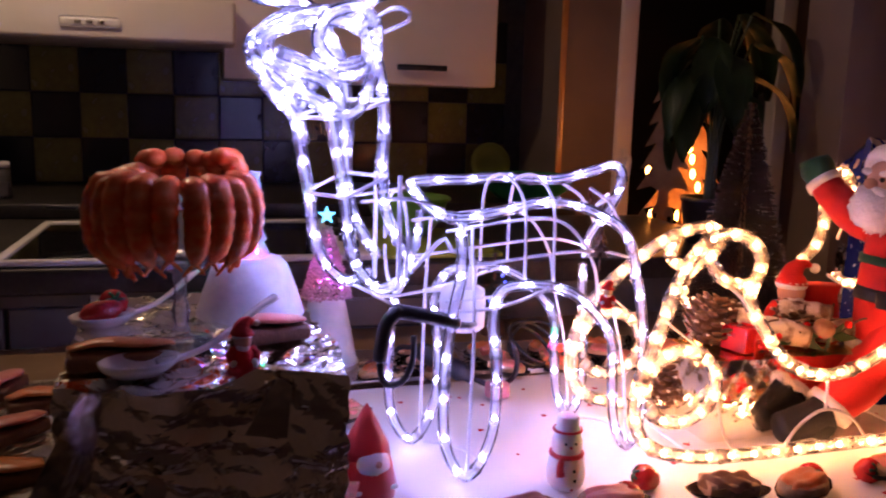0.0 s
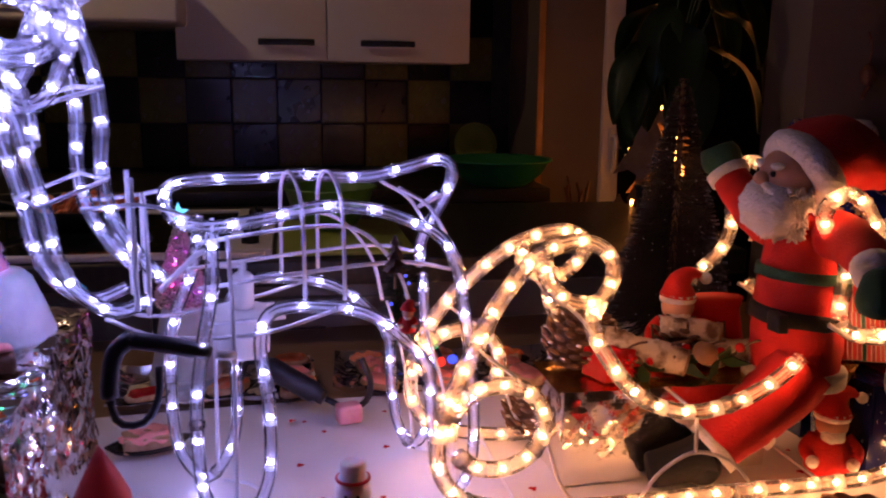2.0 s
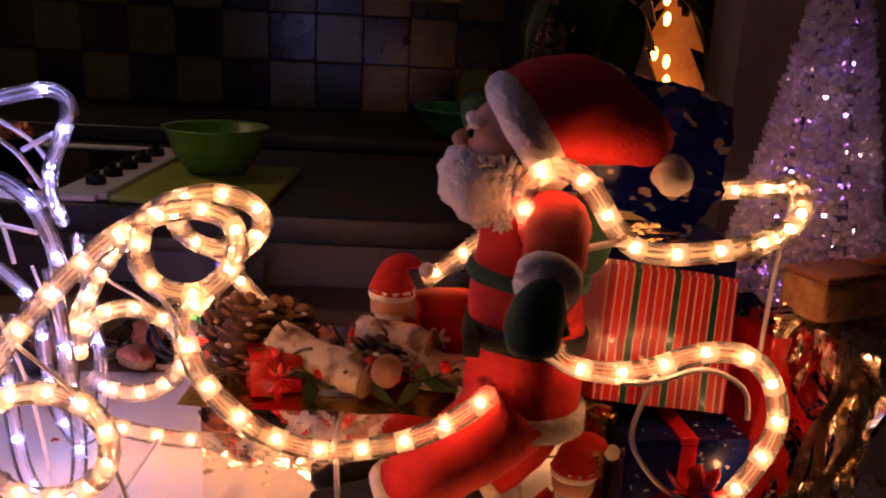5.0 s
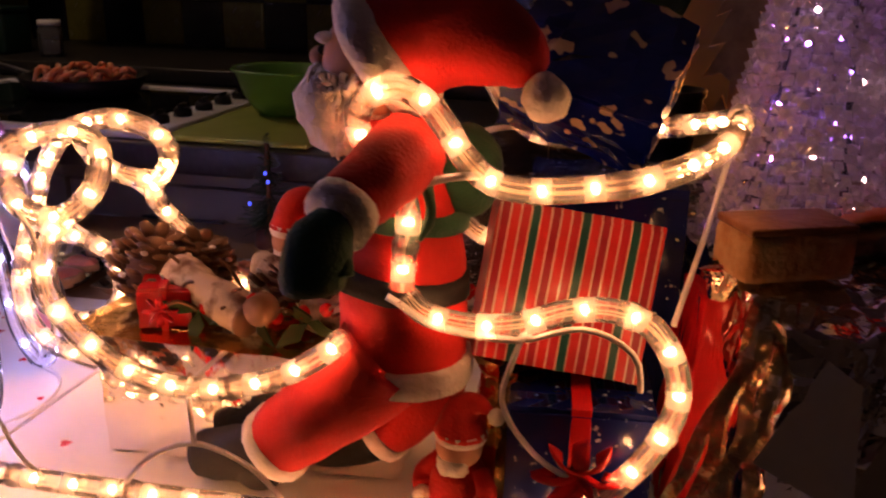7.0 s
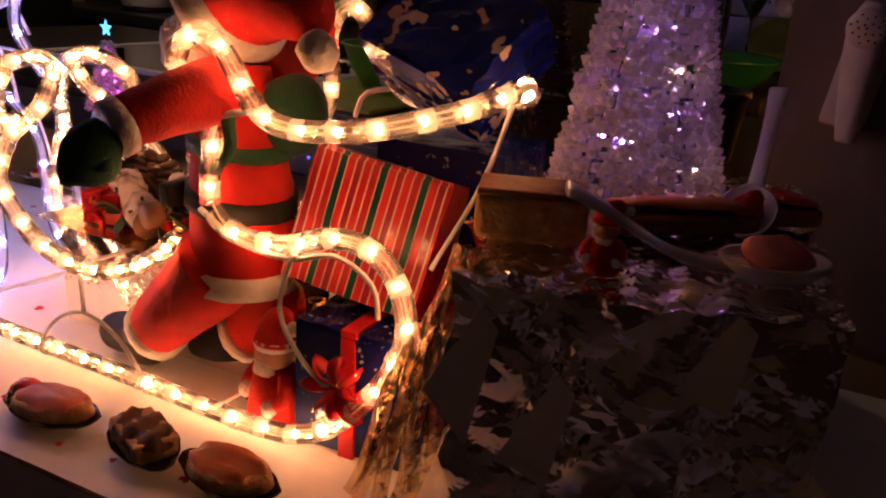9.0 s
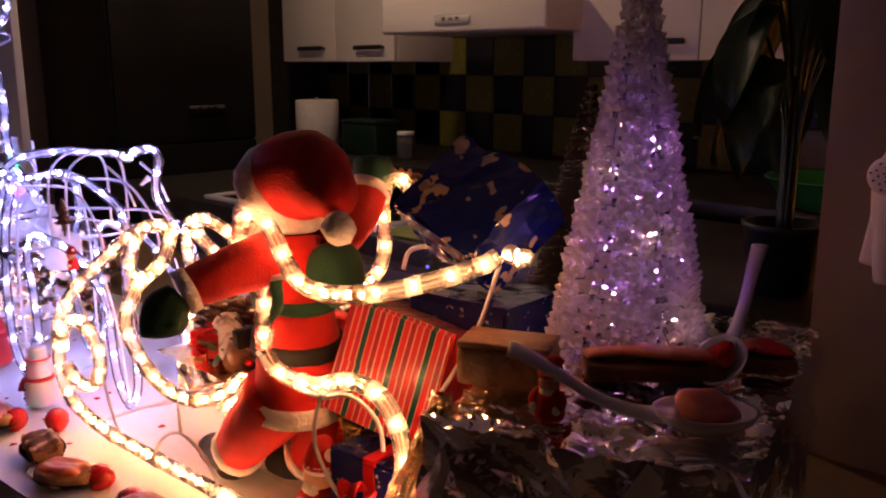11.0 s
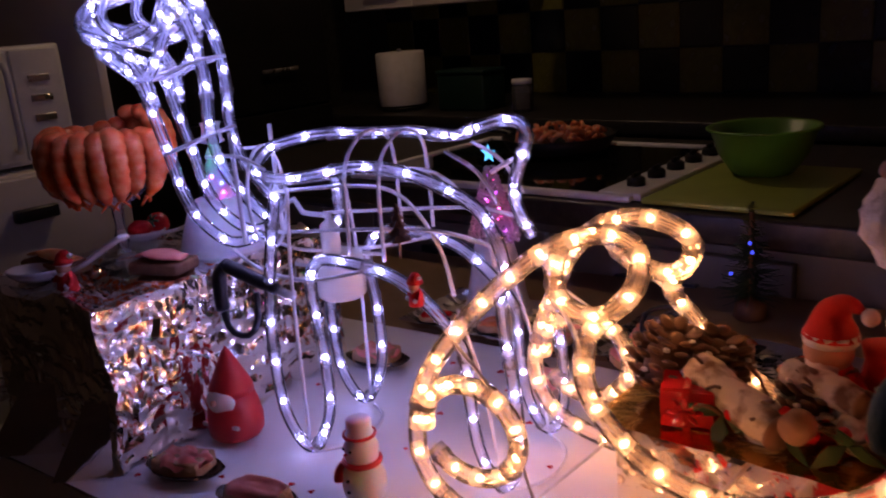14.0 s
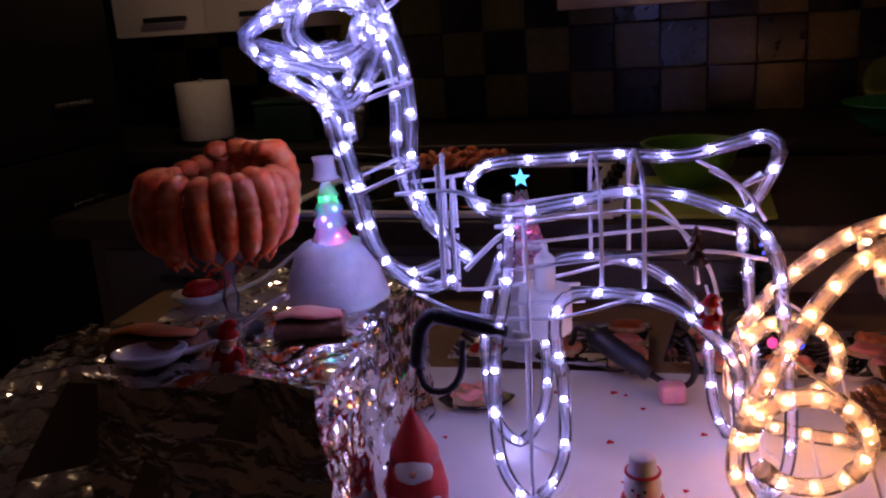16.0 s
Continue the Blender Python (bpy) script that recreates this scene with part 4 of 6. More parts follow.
    limb([(1.017, 1.193, 1.107), (1.010, 1.203, 1.126), (1.004, 1.208, 1.142)], lambda k: 0.020 + 0.006 * math.sin(k * 3), GREEN, 14)
    # head
    ball(bm, L(1.022, 1.058, 1.112), (0.036, 0.038, 0.040), SKIN)
    ball(bm, L(0.985, 1.055, 1.114), (0.009, 0.009, 0.008), SKIN)
    ball(bm, L(1.000, 1.056, 1.080), (0.034, 0.040, 0.034), FUR, lump=0.25, freq=90)
    for k in range(520):
        a, b = random.uniform(-1.75, 1.75), random.random()
        r = 0.036 * (1 - 0.5 * b * b) + random.uniform(-0.003, 0.004)
        c = L(1.020 - r * math.cos(a) * 1.05, 1.056 + r * math.sin(a) * 1.05, 1.104 - 0.058 * b)
        d = Vector((-math.cos(a) * 0.6 + random.uniform(-0.7, 0.7), math.sin(a) * 0.6 + random.uniform(-0.7, 0.7), -1 + random.uniform(-0.4, 0.9))).normalized()
        s = random.uniform(0.004, 0.0075)
        x = d.orthogonal().normalized() * 0.003
        sweep(bm, [c - d * s * 0.6, c + x * random.uniform(-0.6, 0.6), c + d * s * 0.6 + x * random.uniform(-1, 1), c + d * s], lambda k: 0.0036 * (1 - 0.7 * k), 5, FUR)
    # moustache, brows, eyes
    for s in (-1, 1):
        limb([(0.987, 1.056 + s * 0.004, 1.107), (0.986, 1.056 + s * 0.016, 1.105), (0.990, 1.056 + s * 0.028, 1.099)], lambda k: 0.006, FUR, 8)
        ball(bm, L(0.993, 1.056 + s * 0.016, 1.130), (0.006, 0.011, 0.005), FUR, u=10, v=8)
        ball(bm, L(0.990, 1.056 + s * 0.014, 1.121), 0.0035, BLACK, u=8, v=6)
    # cap with its fleece rim, drooping back to the bobble
    rim = [Vector((0.034 * math.cos(a) * 1.12, 0.044 * math.sin(a), 0)) for a in [i * math.pi / 12 for i in range(24)]]
    mm = Matrix.Translation(L(1.036, 1.057, 1.122)) @ ry(58)
    sweep(bm, [mm @ p for p in rim], 0.0165, 12, FUR, closed=True)
    limb([(1.030, 1.057, 1.126), (1.054, 1.057, 1.136), (1.080, 1.056, 1.138), (1.108, 1.052, 1.130), (1.130, 1.045, 1.120), (1.145, 1.038, 1.102)], lambda k: 0.040 * (1 - k) ** 0.55 * (1.0 + 0.3 * k) + 0.006 + 0.006 * math.sin(min(1.0, k * 1.6) * math.pi), RED, 20)
    ball(bm, L(1.151, 1.033, 1.096), 0.0165, FUR, lump=0.15, freq=120)
    for v in bm.verts:
        v.co += Vector((noise.noise(v.co * 45), noise.noise(v.co * 45 + Vector((7, 0, 0))), noise.noise(v.co * 45 + Vector((0, 7, 0))))) * 0.0022
    ob = part("santa_doll", bm, [M["felt_red"], M["fleece"], M["skin_felt"], M["felt_green"], M["felt_black"]])
    ob.location = (o.x, o.y, TABLE)
    tagged(ob, "stuffed red felt santa doll with fleece beard riding the sleigh", "doll")


santa_doll()


# ---- presents behind the doll ----
def striped_material():
    m = mat("striped_paper", (0.5, 0.02, 0.02), 0.3, coat=0.3)
    nt = m.node_tree
    b = nt.nodes["Principled BSDF"]
    tc, sp, mt, rp = nt.nodes.new("ShaderNodeTexCoord"), nt.nodes.new("ShaderNodeSeparateXYZ"), nt.nodes.new("ShaderNodeMath"), nt.nodes.new("ShaderNodeValToRGB")
    mt.operation = "FRACT"
    mul = nt.nodes.new("ShaderNodeMath")
    mul.operation, mul.inputs[1].default_value = "MULTIPLY", 26.0
    nt.links.new(tc.outputs["Object"], sp.inputs[0])
    nt.links.new(sp.outputs["X"], mul.inputs[0])
    nt.links.new(mul.outputs[0], mt.inputs[0])
    nt.links.new(mt.outputs[0], rp.inputs[0])
    rp.color_ramp.interpolation = "CONSTANT"
    el = rp.color_ramp.elements
    bands = [(0.0, (0.006, 0.07, 0.06)), (0.16, (0.55, 0.35, 0.3)), (0.19, (0.52, 0.02, 0.025)), (0.36, (0.6, 0.42, 0.36)), (0.40, (0.30, 0.01, 0.03)), (0.55, (0.6, 0.42, 0.36)), (0.59, (0.55, 0.02, 0.025)), (0.76, (0.6, 0.42, 0.36)), (0.80, (0.42, 0.015, 0.03)), (0.96, (0.6, 0.4, 0.3))]
    for k, (pos, col) in enumerate(bands):
        e = el[k] if k < 2 else el.new(pos)
        e.position, e.color = pos, (*col, 1)
    nt.links.new(rp.outputs[0], b.inputs["Base Color"])
    return m


def print_material(name, ground, blot, scale=26.0, at=(0.52, 0.545)):
    return mat(name, ground, 0.13, other=blot, scale=scale, detail=2, spread=at, coat=0.1, bump=0.18, bump_scale=30)


M["striped"] = striped_material()
M["snow_print"] = print_material("blue_snow_print", (0.004, 0.010, 0.13), (0.50, 0.38, 0.30), 38.0, (0.59, 0.61))
M["blue_foil"] = print_material("blue_sparkle_paper", (0.006, 0.012, 0.10), (0.4, 0.45, 0.6), 120, (0.66, 0.7))


def present(name, m, size, material, label, ribbon=None, wrinkle=0.0015, bow=0.030):
    t = thing(name, m, label, "present", "presents in the sleigh")
    bm = bmesh.new()
    box(bm, (0, 0, size[2] / 2), size, 0)
    bmesh.ops.subdivide_edges(bm, edges=bm.edges, cuts=7, use_grid_fill=True)
    for v in bm.verts:
        v.co += Vector((noise.noise(v.co * 60), noise.noise(v.co * 60 + Vector((5, 0, 0))), noise.noise(v.co * 60 + Vector((0, 5, 0))))) * wrinkle
        v.co.z = max(v.co.z, 0)
    part("wrapping", bm, material, t, smooth=False)
    bm = bmesh.new()
    box(bm, (0, -size[1] / 2 - 0.001, size[2] * 0.72), (size[0] * 0.96, 0.002, size[2] * 0.5), 0, rot=rx(2))
    part("paper_flap", bm, material, t, smooth=False)
    if ribbon:
        bm = bmesh.new()
        box(bm, (0, 0, size[2] / 2), (0.14 * size[0], size[1] + 0.006, size[2] + 0.006), 0.001)
        band = part("ribbon", bm, ribbon, t)
        for k in range(8):
            bm = bmesh.new()
            a = k * math.pi / 4
            d = Vector((math.cos(a), math.sin(a), 0))
            c = Vector((0, -size[1] / 2 - 0.012, size[2] * 0.62))
            e = Vector((math.cos(a), 0, math.sin(a)))
            sweep(bm, smooth_path([c, c + e * bow * 0.55 + Vector((0, -bow * 0.5, 0)), c + e * bow + Vector((0, -bow * 0.25, 0)), c + e * bow * 0.5], 0.004), bow * 0.22, 6, flat=0.25)
            part("bow_loop", bm, ribbon, band)
    return t


present("present", Matrix.Translation((1.158, 1.092, 0.876)) @ rz(11) @ ry(9) @ rx(-17), (0.128, 0.085, 0.122), M["striped"], "present in red paper with green and white stripes")
present("present", pose(1.186, 1.082, TABLE, rz=6), (0.11, 0.10, 0.118), M["blue_foil"], "dark blue sparkling present with a red bow", ribbon=M["red_gloss"])
present("present", pose(1.190, 1.205, TABLE, rz=4), (0.13, 0.10, 0.26), M["blue_foil"], "tall dark blue present standing behind the others")
ex, ey = Vector((0.95, -0.12, -0.27)).normalized(), Vector((0.30, 0.66, 0.60))
ez = ex.cross(ey).normalized()
ey = ez.cross(ex)
snow_box = Matrix((ex, ey, ez)).transposed().to_4x4()
present("present", Matrix.Translation(Vector((1.178, 1.185, 1.120)) - ez * 0.075) @ snow_box, (0.135, 0.112, 0.075), M["snow_print"], "tilted present in blue paper with a pale snow print", wrinkle=0.005)


def red_packet():
    t = thing("red_packet", Matrix.Translation((1.268, 1.118, TABLE + 0.004)) @ rz(14) @ ry(4), "upright glossy red packet tied with gold cellophane", "packet")
    bm = bmesh.new()
    box(bm, (0, 0, 0.095), (0.030, 0.060, 0.19), 0.003)
    bmesh.ops.subdivide_edges(bm, edges=[e for e in bm.edges if e.calc_length() > 0.02], cuts=6, use_grid_fill=True)
    for v in bm.verts:
        v.co += Vector((noise.noise(v.co * 50), noise.noise(v.co * 50 + Vector((5, 0, 0))), 0)) * 0.005
    part("wrapping", bm, M["red_gloss"], t, smooth=False)
    for k in range(5):
        bm = bmesh.new()
        a = 0.5 * k - 1.0
        sweep(bm, smooth_path([(0.004 * k - 0.008, -0.03, 0.19), (0.012 * a, -0.04, 0.215), (0.030 * a + 0.01, -0.045, 0.235 - 0.012 * abs(a))], 0.006), lambda q: 0.005 + 0.009 * q, 6, flat=0.12)
        part("cellophane_tail", bm, M["cellophane"], t, smooth=False)


def cellophane_drape():
    """Pleated clear cellophane hanging down beside the wrapped carton."""
    t = thing("cellophane_drape", pose(1.288, 1.005, TABLE + 0.004, rz=20), "pleated clear cellophane hanging beside the foil carton", "cellophane")
    for k in range(5):
        bm = bmesh.new()
        rows = []
        for j in range(25):
            q = j / 24
            z = 0.225 * (1 - q)
            x0 = 0.026 - 0.062 * q + 0.011 * (k - 2) * (0.4 + 0.8 * q) + 0.004 * math.sin(q * 9 + k * 2)
            y0 = -0.012 * math.sin(q * 3.0) - 0.004 * k + 0.003 * math.sin(q * 21 + k)
            rows.append([bm.verts.new((x0 + 0.0065 * e, y0 + 0.006 * (abs(e) - 0.5) + 0.0025 * noise.noise(Vector((e * 2, q * 14, k * 5.0))), z)) for e in (-1, -0.5, 0, 0.5, 1)])
        for j in range(24):
            for e in range(4):
                bm.faces.new((rows[j][e], rows[j][e + 1], rows[j + 1][e + 1], rows[j + 1][e]))
        bmesh.ops.solidify(bm, geom=list(bm.faces), thickness=0.0004)
        part("pleat", bm, M["cellophane"], t, smooth=False)


M["cellophane"] = mat("shiny_cellophane", (0.92, 0.80, 0.62), 0.08, 1.0, other=(0.84, 0.70, 0.50), scale=30, bump=0.5, bump_scale=70)
red_packet()
cellophane_drape()


def gold_bottle():
    t = thing("gold_packet", pose(1.122, 1.068, TABLE), "upright packet in shiny gold cellophane", "packet")
    bm = bmesh.new()
    lathe(bm, [(0.017, 0), (0.018, 0.01), (0.016, 0.06), (0.017, 0.10), (0.014, 0.125), (0.020, 0.14)], 9, wob=lambda a, z: 1 + 0.12 * math.sin(5 * a + z * 60))
    part("wrap", bm, M["gold"], t, smooth=False)
    bm = bmesh.new()
    lathe(bm, [(0.0135, 0.120), (0.0145, 0.124), (0.0135, 0.128)], 12)
    part("tie", bm, M["gold"], t)


gold_bottle()


def felt_figure(name, m, h, label, hat=True):
    """A small red doll: one plain mesh."""
    bm = bmesh.new()
    k = h / 0.11
    lathe(bm, [(0.026 * k, 0), (0.028 * k, 0.01 * k), (0.024 * k, 0.04 * k), (0.014 * k, 0.06 * k)], 16)
    ball(bm, (0, -0.002, 0.068 * k), 0.019 * k, 2)
    ball(bm, (0, -0.012 * k, 0.056 * k), (0.014 * k, 0.010 * k, 0.012 * k), 1, lump=0.25, freq=150)
    for s in (-1, 1):
        sweep(bm, smooth_path([(s * 0.018 * k, 0, 0.05 * k), (s * 0.030 * k, -0.008 * k, 0.036 * k), (s * 0.024 * k, -0.018 * k, 0.026 * k)], 0.004), 0.008 * k, 8)
        ball(bm, (s * 0.023 * k, -0.02 * k, 0.024 * k), 0.008 * k, 1, u=8, v=6)
    lathe(bm, [(0.0205 * k, 0.074 * k), (0.0215 * k, 0.078 * k), (0.0205 * k, 0.083 * k)], 16, mi=1)
    sweep(bm, smooth_path([(0, 0, 0.08 * k), (0.002 * k, 0, 0.098 * k), (0.014 * k, 0, 0.108 * k), (0.028 * k, 0, 0.104 * k)], 0.004), lambda q: 0.019 * k * (1 - q) + 0.003, 12)
    ball(bm, (0.031 * k, 0, 0.102 * k), 0.007 * k, 1, u=10, v=8)
    ob = part(name, bm, [M["felt_red"], M["fleece"], M["skin_felt"]])
    ob.matrix_basis = m
    return tagged(ob, label, "doll")


felt_figure("small_doll", pose(1.098, 1.045, TABLE, rz=-20), 0.11, "small red felt doll on the table paper")
felt_figure("small_doll", pose(0.928, 1.128, TABLE + 0.127, rz=-15), 0.115, "small red felt doll on the log decoration")


# ---- pinecone and log decoration on the narrow box ----
def pinecone(m, r=0.024, h=0.055):
    t = thing("pinecone", m, "brown pinecone with frosted scales", "pinecone", "pinecones on the decoration")
    bm = bmesh.new()
    n = 70
    for i in range(n):
        q = i / n
        a = i * 2.39996
        rr = r * math.sin(0.35 + q * 2.5) + 0.003
        c = Vector((rr * math.cos(a), rr * math.sin(a), q * h + 0.004))
        d = Vector((math.cos(a), math.sin(a), 0.35))
        ball(bm, c + d * 0.002, (0.0095, 0.0075, 0.0028), rot=rz(math.degrees(a)) @ ry(-28), u=8, v=5)
    ball(bm, (0, 0, h / 2), (r * 0.8, r * 0.8, h / 2), u=10, v=8)
    part("scale_cover", bm, M["pine"], t, kind="stuff")
    bm = bmesh.new()
    for i in range(24):
        q, a = i / 24, i * 2.39996 + 0.3
        rr = r * math.sin(0.35 + q * 2.5) + 0.010
        ball(bm, (rr * math.cos(a), rr * math.sin(a), q * h + 0.007), (0.0035, 0.0035, 0.0018), u=6, v=4)
    part("frost", bm, M["snow"], t, "white frost on the scale tips")


TOP = TABLE + 0.128
for x, y, s in ((0.782, 1.118, 1.12), (0.815, 1.142, 0.95), (0.918, 1.118, 0.95), (0.755, 1.20, 1.1)):
    z = TOP if y < 1.16 else TABLE + 0.004
    pinecone(pose(x, y, z, 8 * s, 12, 30 * s), 0.026 * s, 0.058 * s)


def log_deco():
    t = thing("log_decoration", pose(0.90, 1.100, TOP - 0.002), "birch log decoration with white flock and holly", "decoration")
    # birch pieces with pale cut ends
    for pts, r in (([(-0.075, 0.004, 0.040), (-0.030, -0.018, 0.030), (0.012, -0.038, 0.021)], 0.018), ([(0.052, -0.004, 0.022), (0.095, -0.012, 0.021), (0.135, -0.022, 0.020)], 0.019), ([(0.000, 0.012, 0.052), (0.045, -0.004, 0.050), (0.070, -0.014, 0.048)], 0.013)):
        bm = bmesh.new()
        path = smooth_path(pts, 0.007)
        sweep(bm, path, lambda k, r=r: r * (0.94 + 0.08 * math.sin(k * 11)), 14)
        for v in bm.verts:
            v.co += Vector((noise.noise(v.co * 90), noise.noise(v.co * 90 + Vector((4, 0, 0))), noise.noise(v.co * 90 + Vector((0, 4, 0))))) * 0.0022
        log = part("log", bm, M["birch"], t)
        bm = bmesh.new()
        d = (path[-1] - path[-2]).normalized()
        sweep(bm, [path[-1] - d * 0.001, path[-1] + d * 0.002], r * 0.93, 14)
        part("cut_end", bm, M["log"], log, "pale cut wood")
    for x, y, z, r in ((0.028, -0.050, 0.036, 0.013), (0.118, -0.052, 0.022, 0.021)):
        bm = bmesh.new()
        sweep(bm, [Vector((x, y - 0.006, z)), Vector((x + 0.001, y, z)), Vector((x + 0.002, y + 0.008, z))], r, 16)
        part("log_slice", bm, M["log"], t, "cut log end with pale wood")
    for k in range(14):
        a, q = k * 2.1, k / 13
        b = Vector((-0.07 + 0.20 * q, -0.015 + 0.02 * math.sin(k * 2.0), 0.020))
        wire([b, b + Vector((0.02 * math.cos(a), -0.012, 0.022 + 0.012 * math.sin(a))), b + Vector((0.036 * math.cos(a), -0.026, 0.030 + 0.022 * math.sin(a)))], t, 0.0016, "twig", material=M["pine"])
    for k in range(9):
        bm = bmesh.new()
        a = k * 0.8
        base = Vector((-0.02 + 0.05 * (k % 3) - 0.02, -0.028, 0.018))
        d = Vector((math.cos(a), -0.5, math.sin(a) * 0.6 - 0.1)).normalized()
        s = d.cross(Vector((0, 1, 0.3))).normalized()
        pts = [base, base + d * 0.014 + s * 0.008, base + d * 0.022 + s * 0.004, base + d * 0.036, base + d * 0.022 - s * 0.006, base + d * 0.012 - s * 0.008]
        vs = [bm.verts.new(p) for p in pts]
        vb = [bm.verts.new(p + Vector((0, 0.0015, 0.001))) for p in pts]
        bm.faces.new(vs), bm.faces.new(vb[::-1])
        for i in range(6):
            bm.faces.new((vs[i], vs[(i + 1) % 6], vb[(i + 1) % 6], vb[i]))
        part("leaf", bm, M["leaf"], t, smooth=False)
    for k in range(6):
        bm = bmesh.new()
        ball(bm, (-0.03 + 0.022 * k, -0.032 - 0.004 * (k % 2), 0.024 + 0.006 * (k % 3)), 0.006, u=10, v=8)
        part("berry", bm, M["berry"], t)
    b = present("small_present", pose(0.825, 1.085, TOP, rz=20), (0.045, 0.04, 0.035), M["red_gloss"], "tiny glossy red present on the decoration", ribbon=M["red_gloss"], bow=0.014)
    bm = bmesh.new()
    sheet(bm, (-0.15, -0.06, 0), (0.32, 0.0, 0), (0, 0.11, 0), 32, 12, 0.002, 30)
    g = part("gold_sheet", bm, M["gold"], t, "crinkled gold foil sheet under the log")
    t = thing("felt_bag", pose(0.985, 1.142, TABLE + 0.004), "red felt bag with a white snowflake", "bag")
    bm = bmesh.new()
    lathe(bm, [(0.028, 0), (0.036, 0.02), (0.036, 0.14), (0.030, 0.185), (0.034, 0.20)], 18, Matrix.Diagonal((1.1, 0.7, 1, 1)), wob=lambda a, z: 1 + 0.05 * math.sin(7 * a + z * 30))
    part("body", bm, M["felt_red"], t)
    bm = bmesh.new()
    for k in range(6):
        a = k * math.pi / 3
        sweep(bm, [Vector((-0.012, -0.0275, 0.165)), Vector((-0.012 + 0.011 * math.cos(a), -0.0275, 0.165 + 0.011 * math.sin(a)))], 0.0022, 6)
    part("snowflake", bm, M["fleece"], t)


log_deco()


# ---- little picks stuck on the reindeer's flank ----
def fir_pick():
    t = thing("fir_pick", pose(0.562, 1.010, TABLE + 0.274, rz=20) @ Matrix.Scale(0.66, 4), "small brown glittered fir tree pick on the reindeer", "ornament")
    bm = bmesh.new()
    sweep(bm, [Vector((0, 0, -0.02)), Vector((0, 0, 0.02)), Vector((0, 0, 0.062))], lambda k: 0.0022 - 0.001 * k, 7)
    part("stem", bm, M["pine"], t)
    for k in range(5):
        bm = bmesh.new()
        r = 0.019 - 0.0032 * k
        lathe(bm, [(r, 0.008 + 0.0105 * k), (r * 0.9, 0.0095 + 0.0105 * k), (0.002, 0.021 + 0.0105 * k)], 12, wob=lambda a, z: 1 + 0.22 * math.sin(5 * a + z * 300))
        part("branch_tier", bm, M["pine"], t, smooth=False)
    bm = bmesh.new()
    for k in range(26):
        a, q = k * 2.4, k / 26
        r = 0.019 * (1 - q * 0.8)
        ball(bm, (r * math.cos(a), r * math.sin(a), 0.010 + q * 0.050), 0.0011, u=6, v=4)
    part("glitter", bm, M["gold"], t, kind="stuff")


fir_pick()
felt_figure("small_doll", pose(0.576, 1.012, TABLE + 0.214, rz=-15), 0.032, "tiny red capped doll pick on the reindeer's flank")


def dark_fir():
    """A little dark fir with a few blue bulbs at the back of the table."""
    t = thing("small_fir", Matrix.Translation((0.65, 1.675, 0.7445)) @ Matrix.Scale(1.3, 4), "small dark artificial fir with tiny blue bulbs", "fir tree")
    bm = bmesh.new()
    lathe(bm, [(0.018, 0), (0.020, 0.003), (0.017, 0.022), (0.004, 0.024), (0.003, 0.13)], 12)
    part("stem", bm, M["pine"], t)
    bm = bmesh.new()
    dice = random.Random(8)
    for k in range(420):
        q = dice.random() ** 1.2
        a, z = dice.uniform(0, 6.28), 0.028 + 0.115 * q
        r = (0.036 * (1 - q) + 0.004) * dice.uniform(0.75, 1.1)
        d = Vector((math.cos(a), math.sin(a), dice.uniform(-0.3, 0.25)))
        w = Vector((-math.sin(a), math.cos(a), 0)) * 0.0016
        p0, p1 = Vector((0, 0, z)), Vector((0, 0, z)) + d * r
        bm.faces.new([bm.verts.new(v) for v in (p0 - w, p0 + w, p1 + w * 0.5, p1 - w * 0.5)])
    part("needles", bm, M["leaf"], t, "dark green needles", smooth=False, kind="stuff")
    for x, y, z in ((0.006, -0.020, 0.098), (0.010, -0.022, 0.088), (-0.014, -0.024, 0.060)):
        bm = bmesh.new()
        ball(bm, (x, y, z), 0.0022, u=8, v=6)
        part("bulb", bm, M["lamp_blue"], t, "tiny blue bulb")


def bulb_string():
    """A coil of dark cable with coloured bulbs lying behind the reindeer."""
    t = thing("bulb_string", pose(0.640, 1.425, TABLE + 0.008), "coiled dark cable with small coloured bulbs", "light string")
    coil = [(0.040 * math.cos(a) * (1 + 0.1 * math.sin(a * 2.3)), 0.028 * math.sin(a), 0.040 + 0.032 * math.sin(a * 0.9 + 0.5)) for a in [i * 0.5 for i in range(30)]]
    wire(coil, t, 0.0035, "cable", material=M["black_plastic"])
    for k, (n, p) in enumerate((("green", (0.030, -0.030, 0.062)), ("pink", (0.022, -0.034, 0.040)), ("red", (0.036, -0.030, 0.036)), ("blue", (0.052, -0.026, 0.040)))):
        bm = bmesh.new()
        lathe(bm, [(0.0035, 0.0), (0.0065, 0.005), (0.0070, 0.012), (0.0040, 0.018), (0.0008, 0.021)], 12, Matrix.Translation(p) @ rx(35 + 12 * k) @ ry(15 * k - 20))
        part("bulb", bm, M["lamp_" + n], t, n + " glowing bulb")


for n, c in (("green", (0.02, 0.7, 0.16)), ("pink", (1.0, 0.06, 0.28)), ("red", (1.0, 0.03, 0.02)), ("blue", (0.06, 0.08, 1.0))):
    M["lamp_" + n] = glow("lamp_" + n, c, 2.2)
bulb_string()
dark_fir()


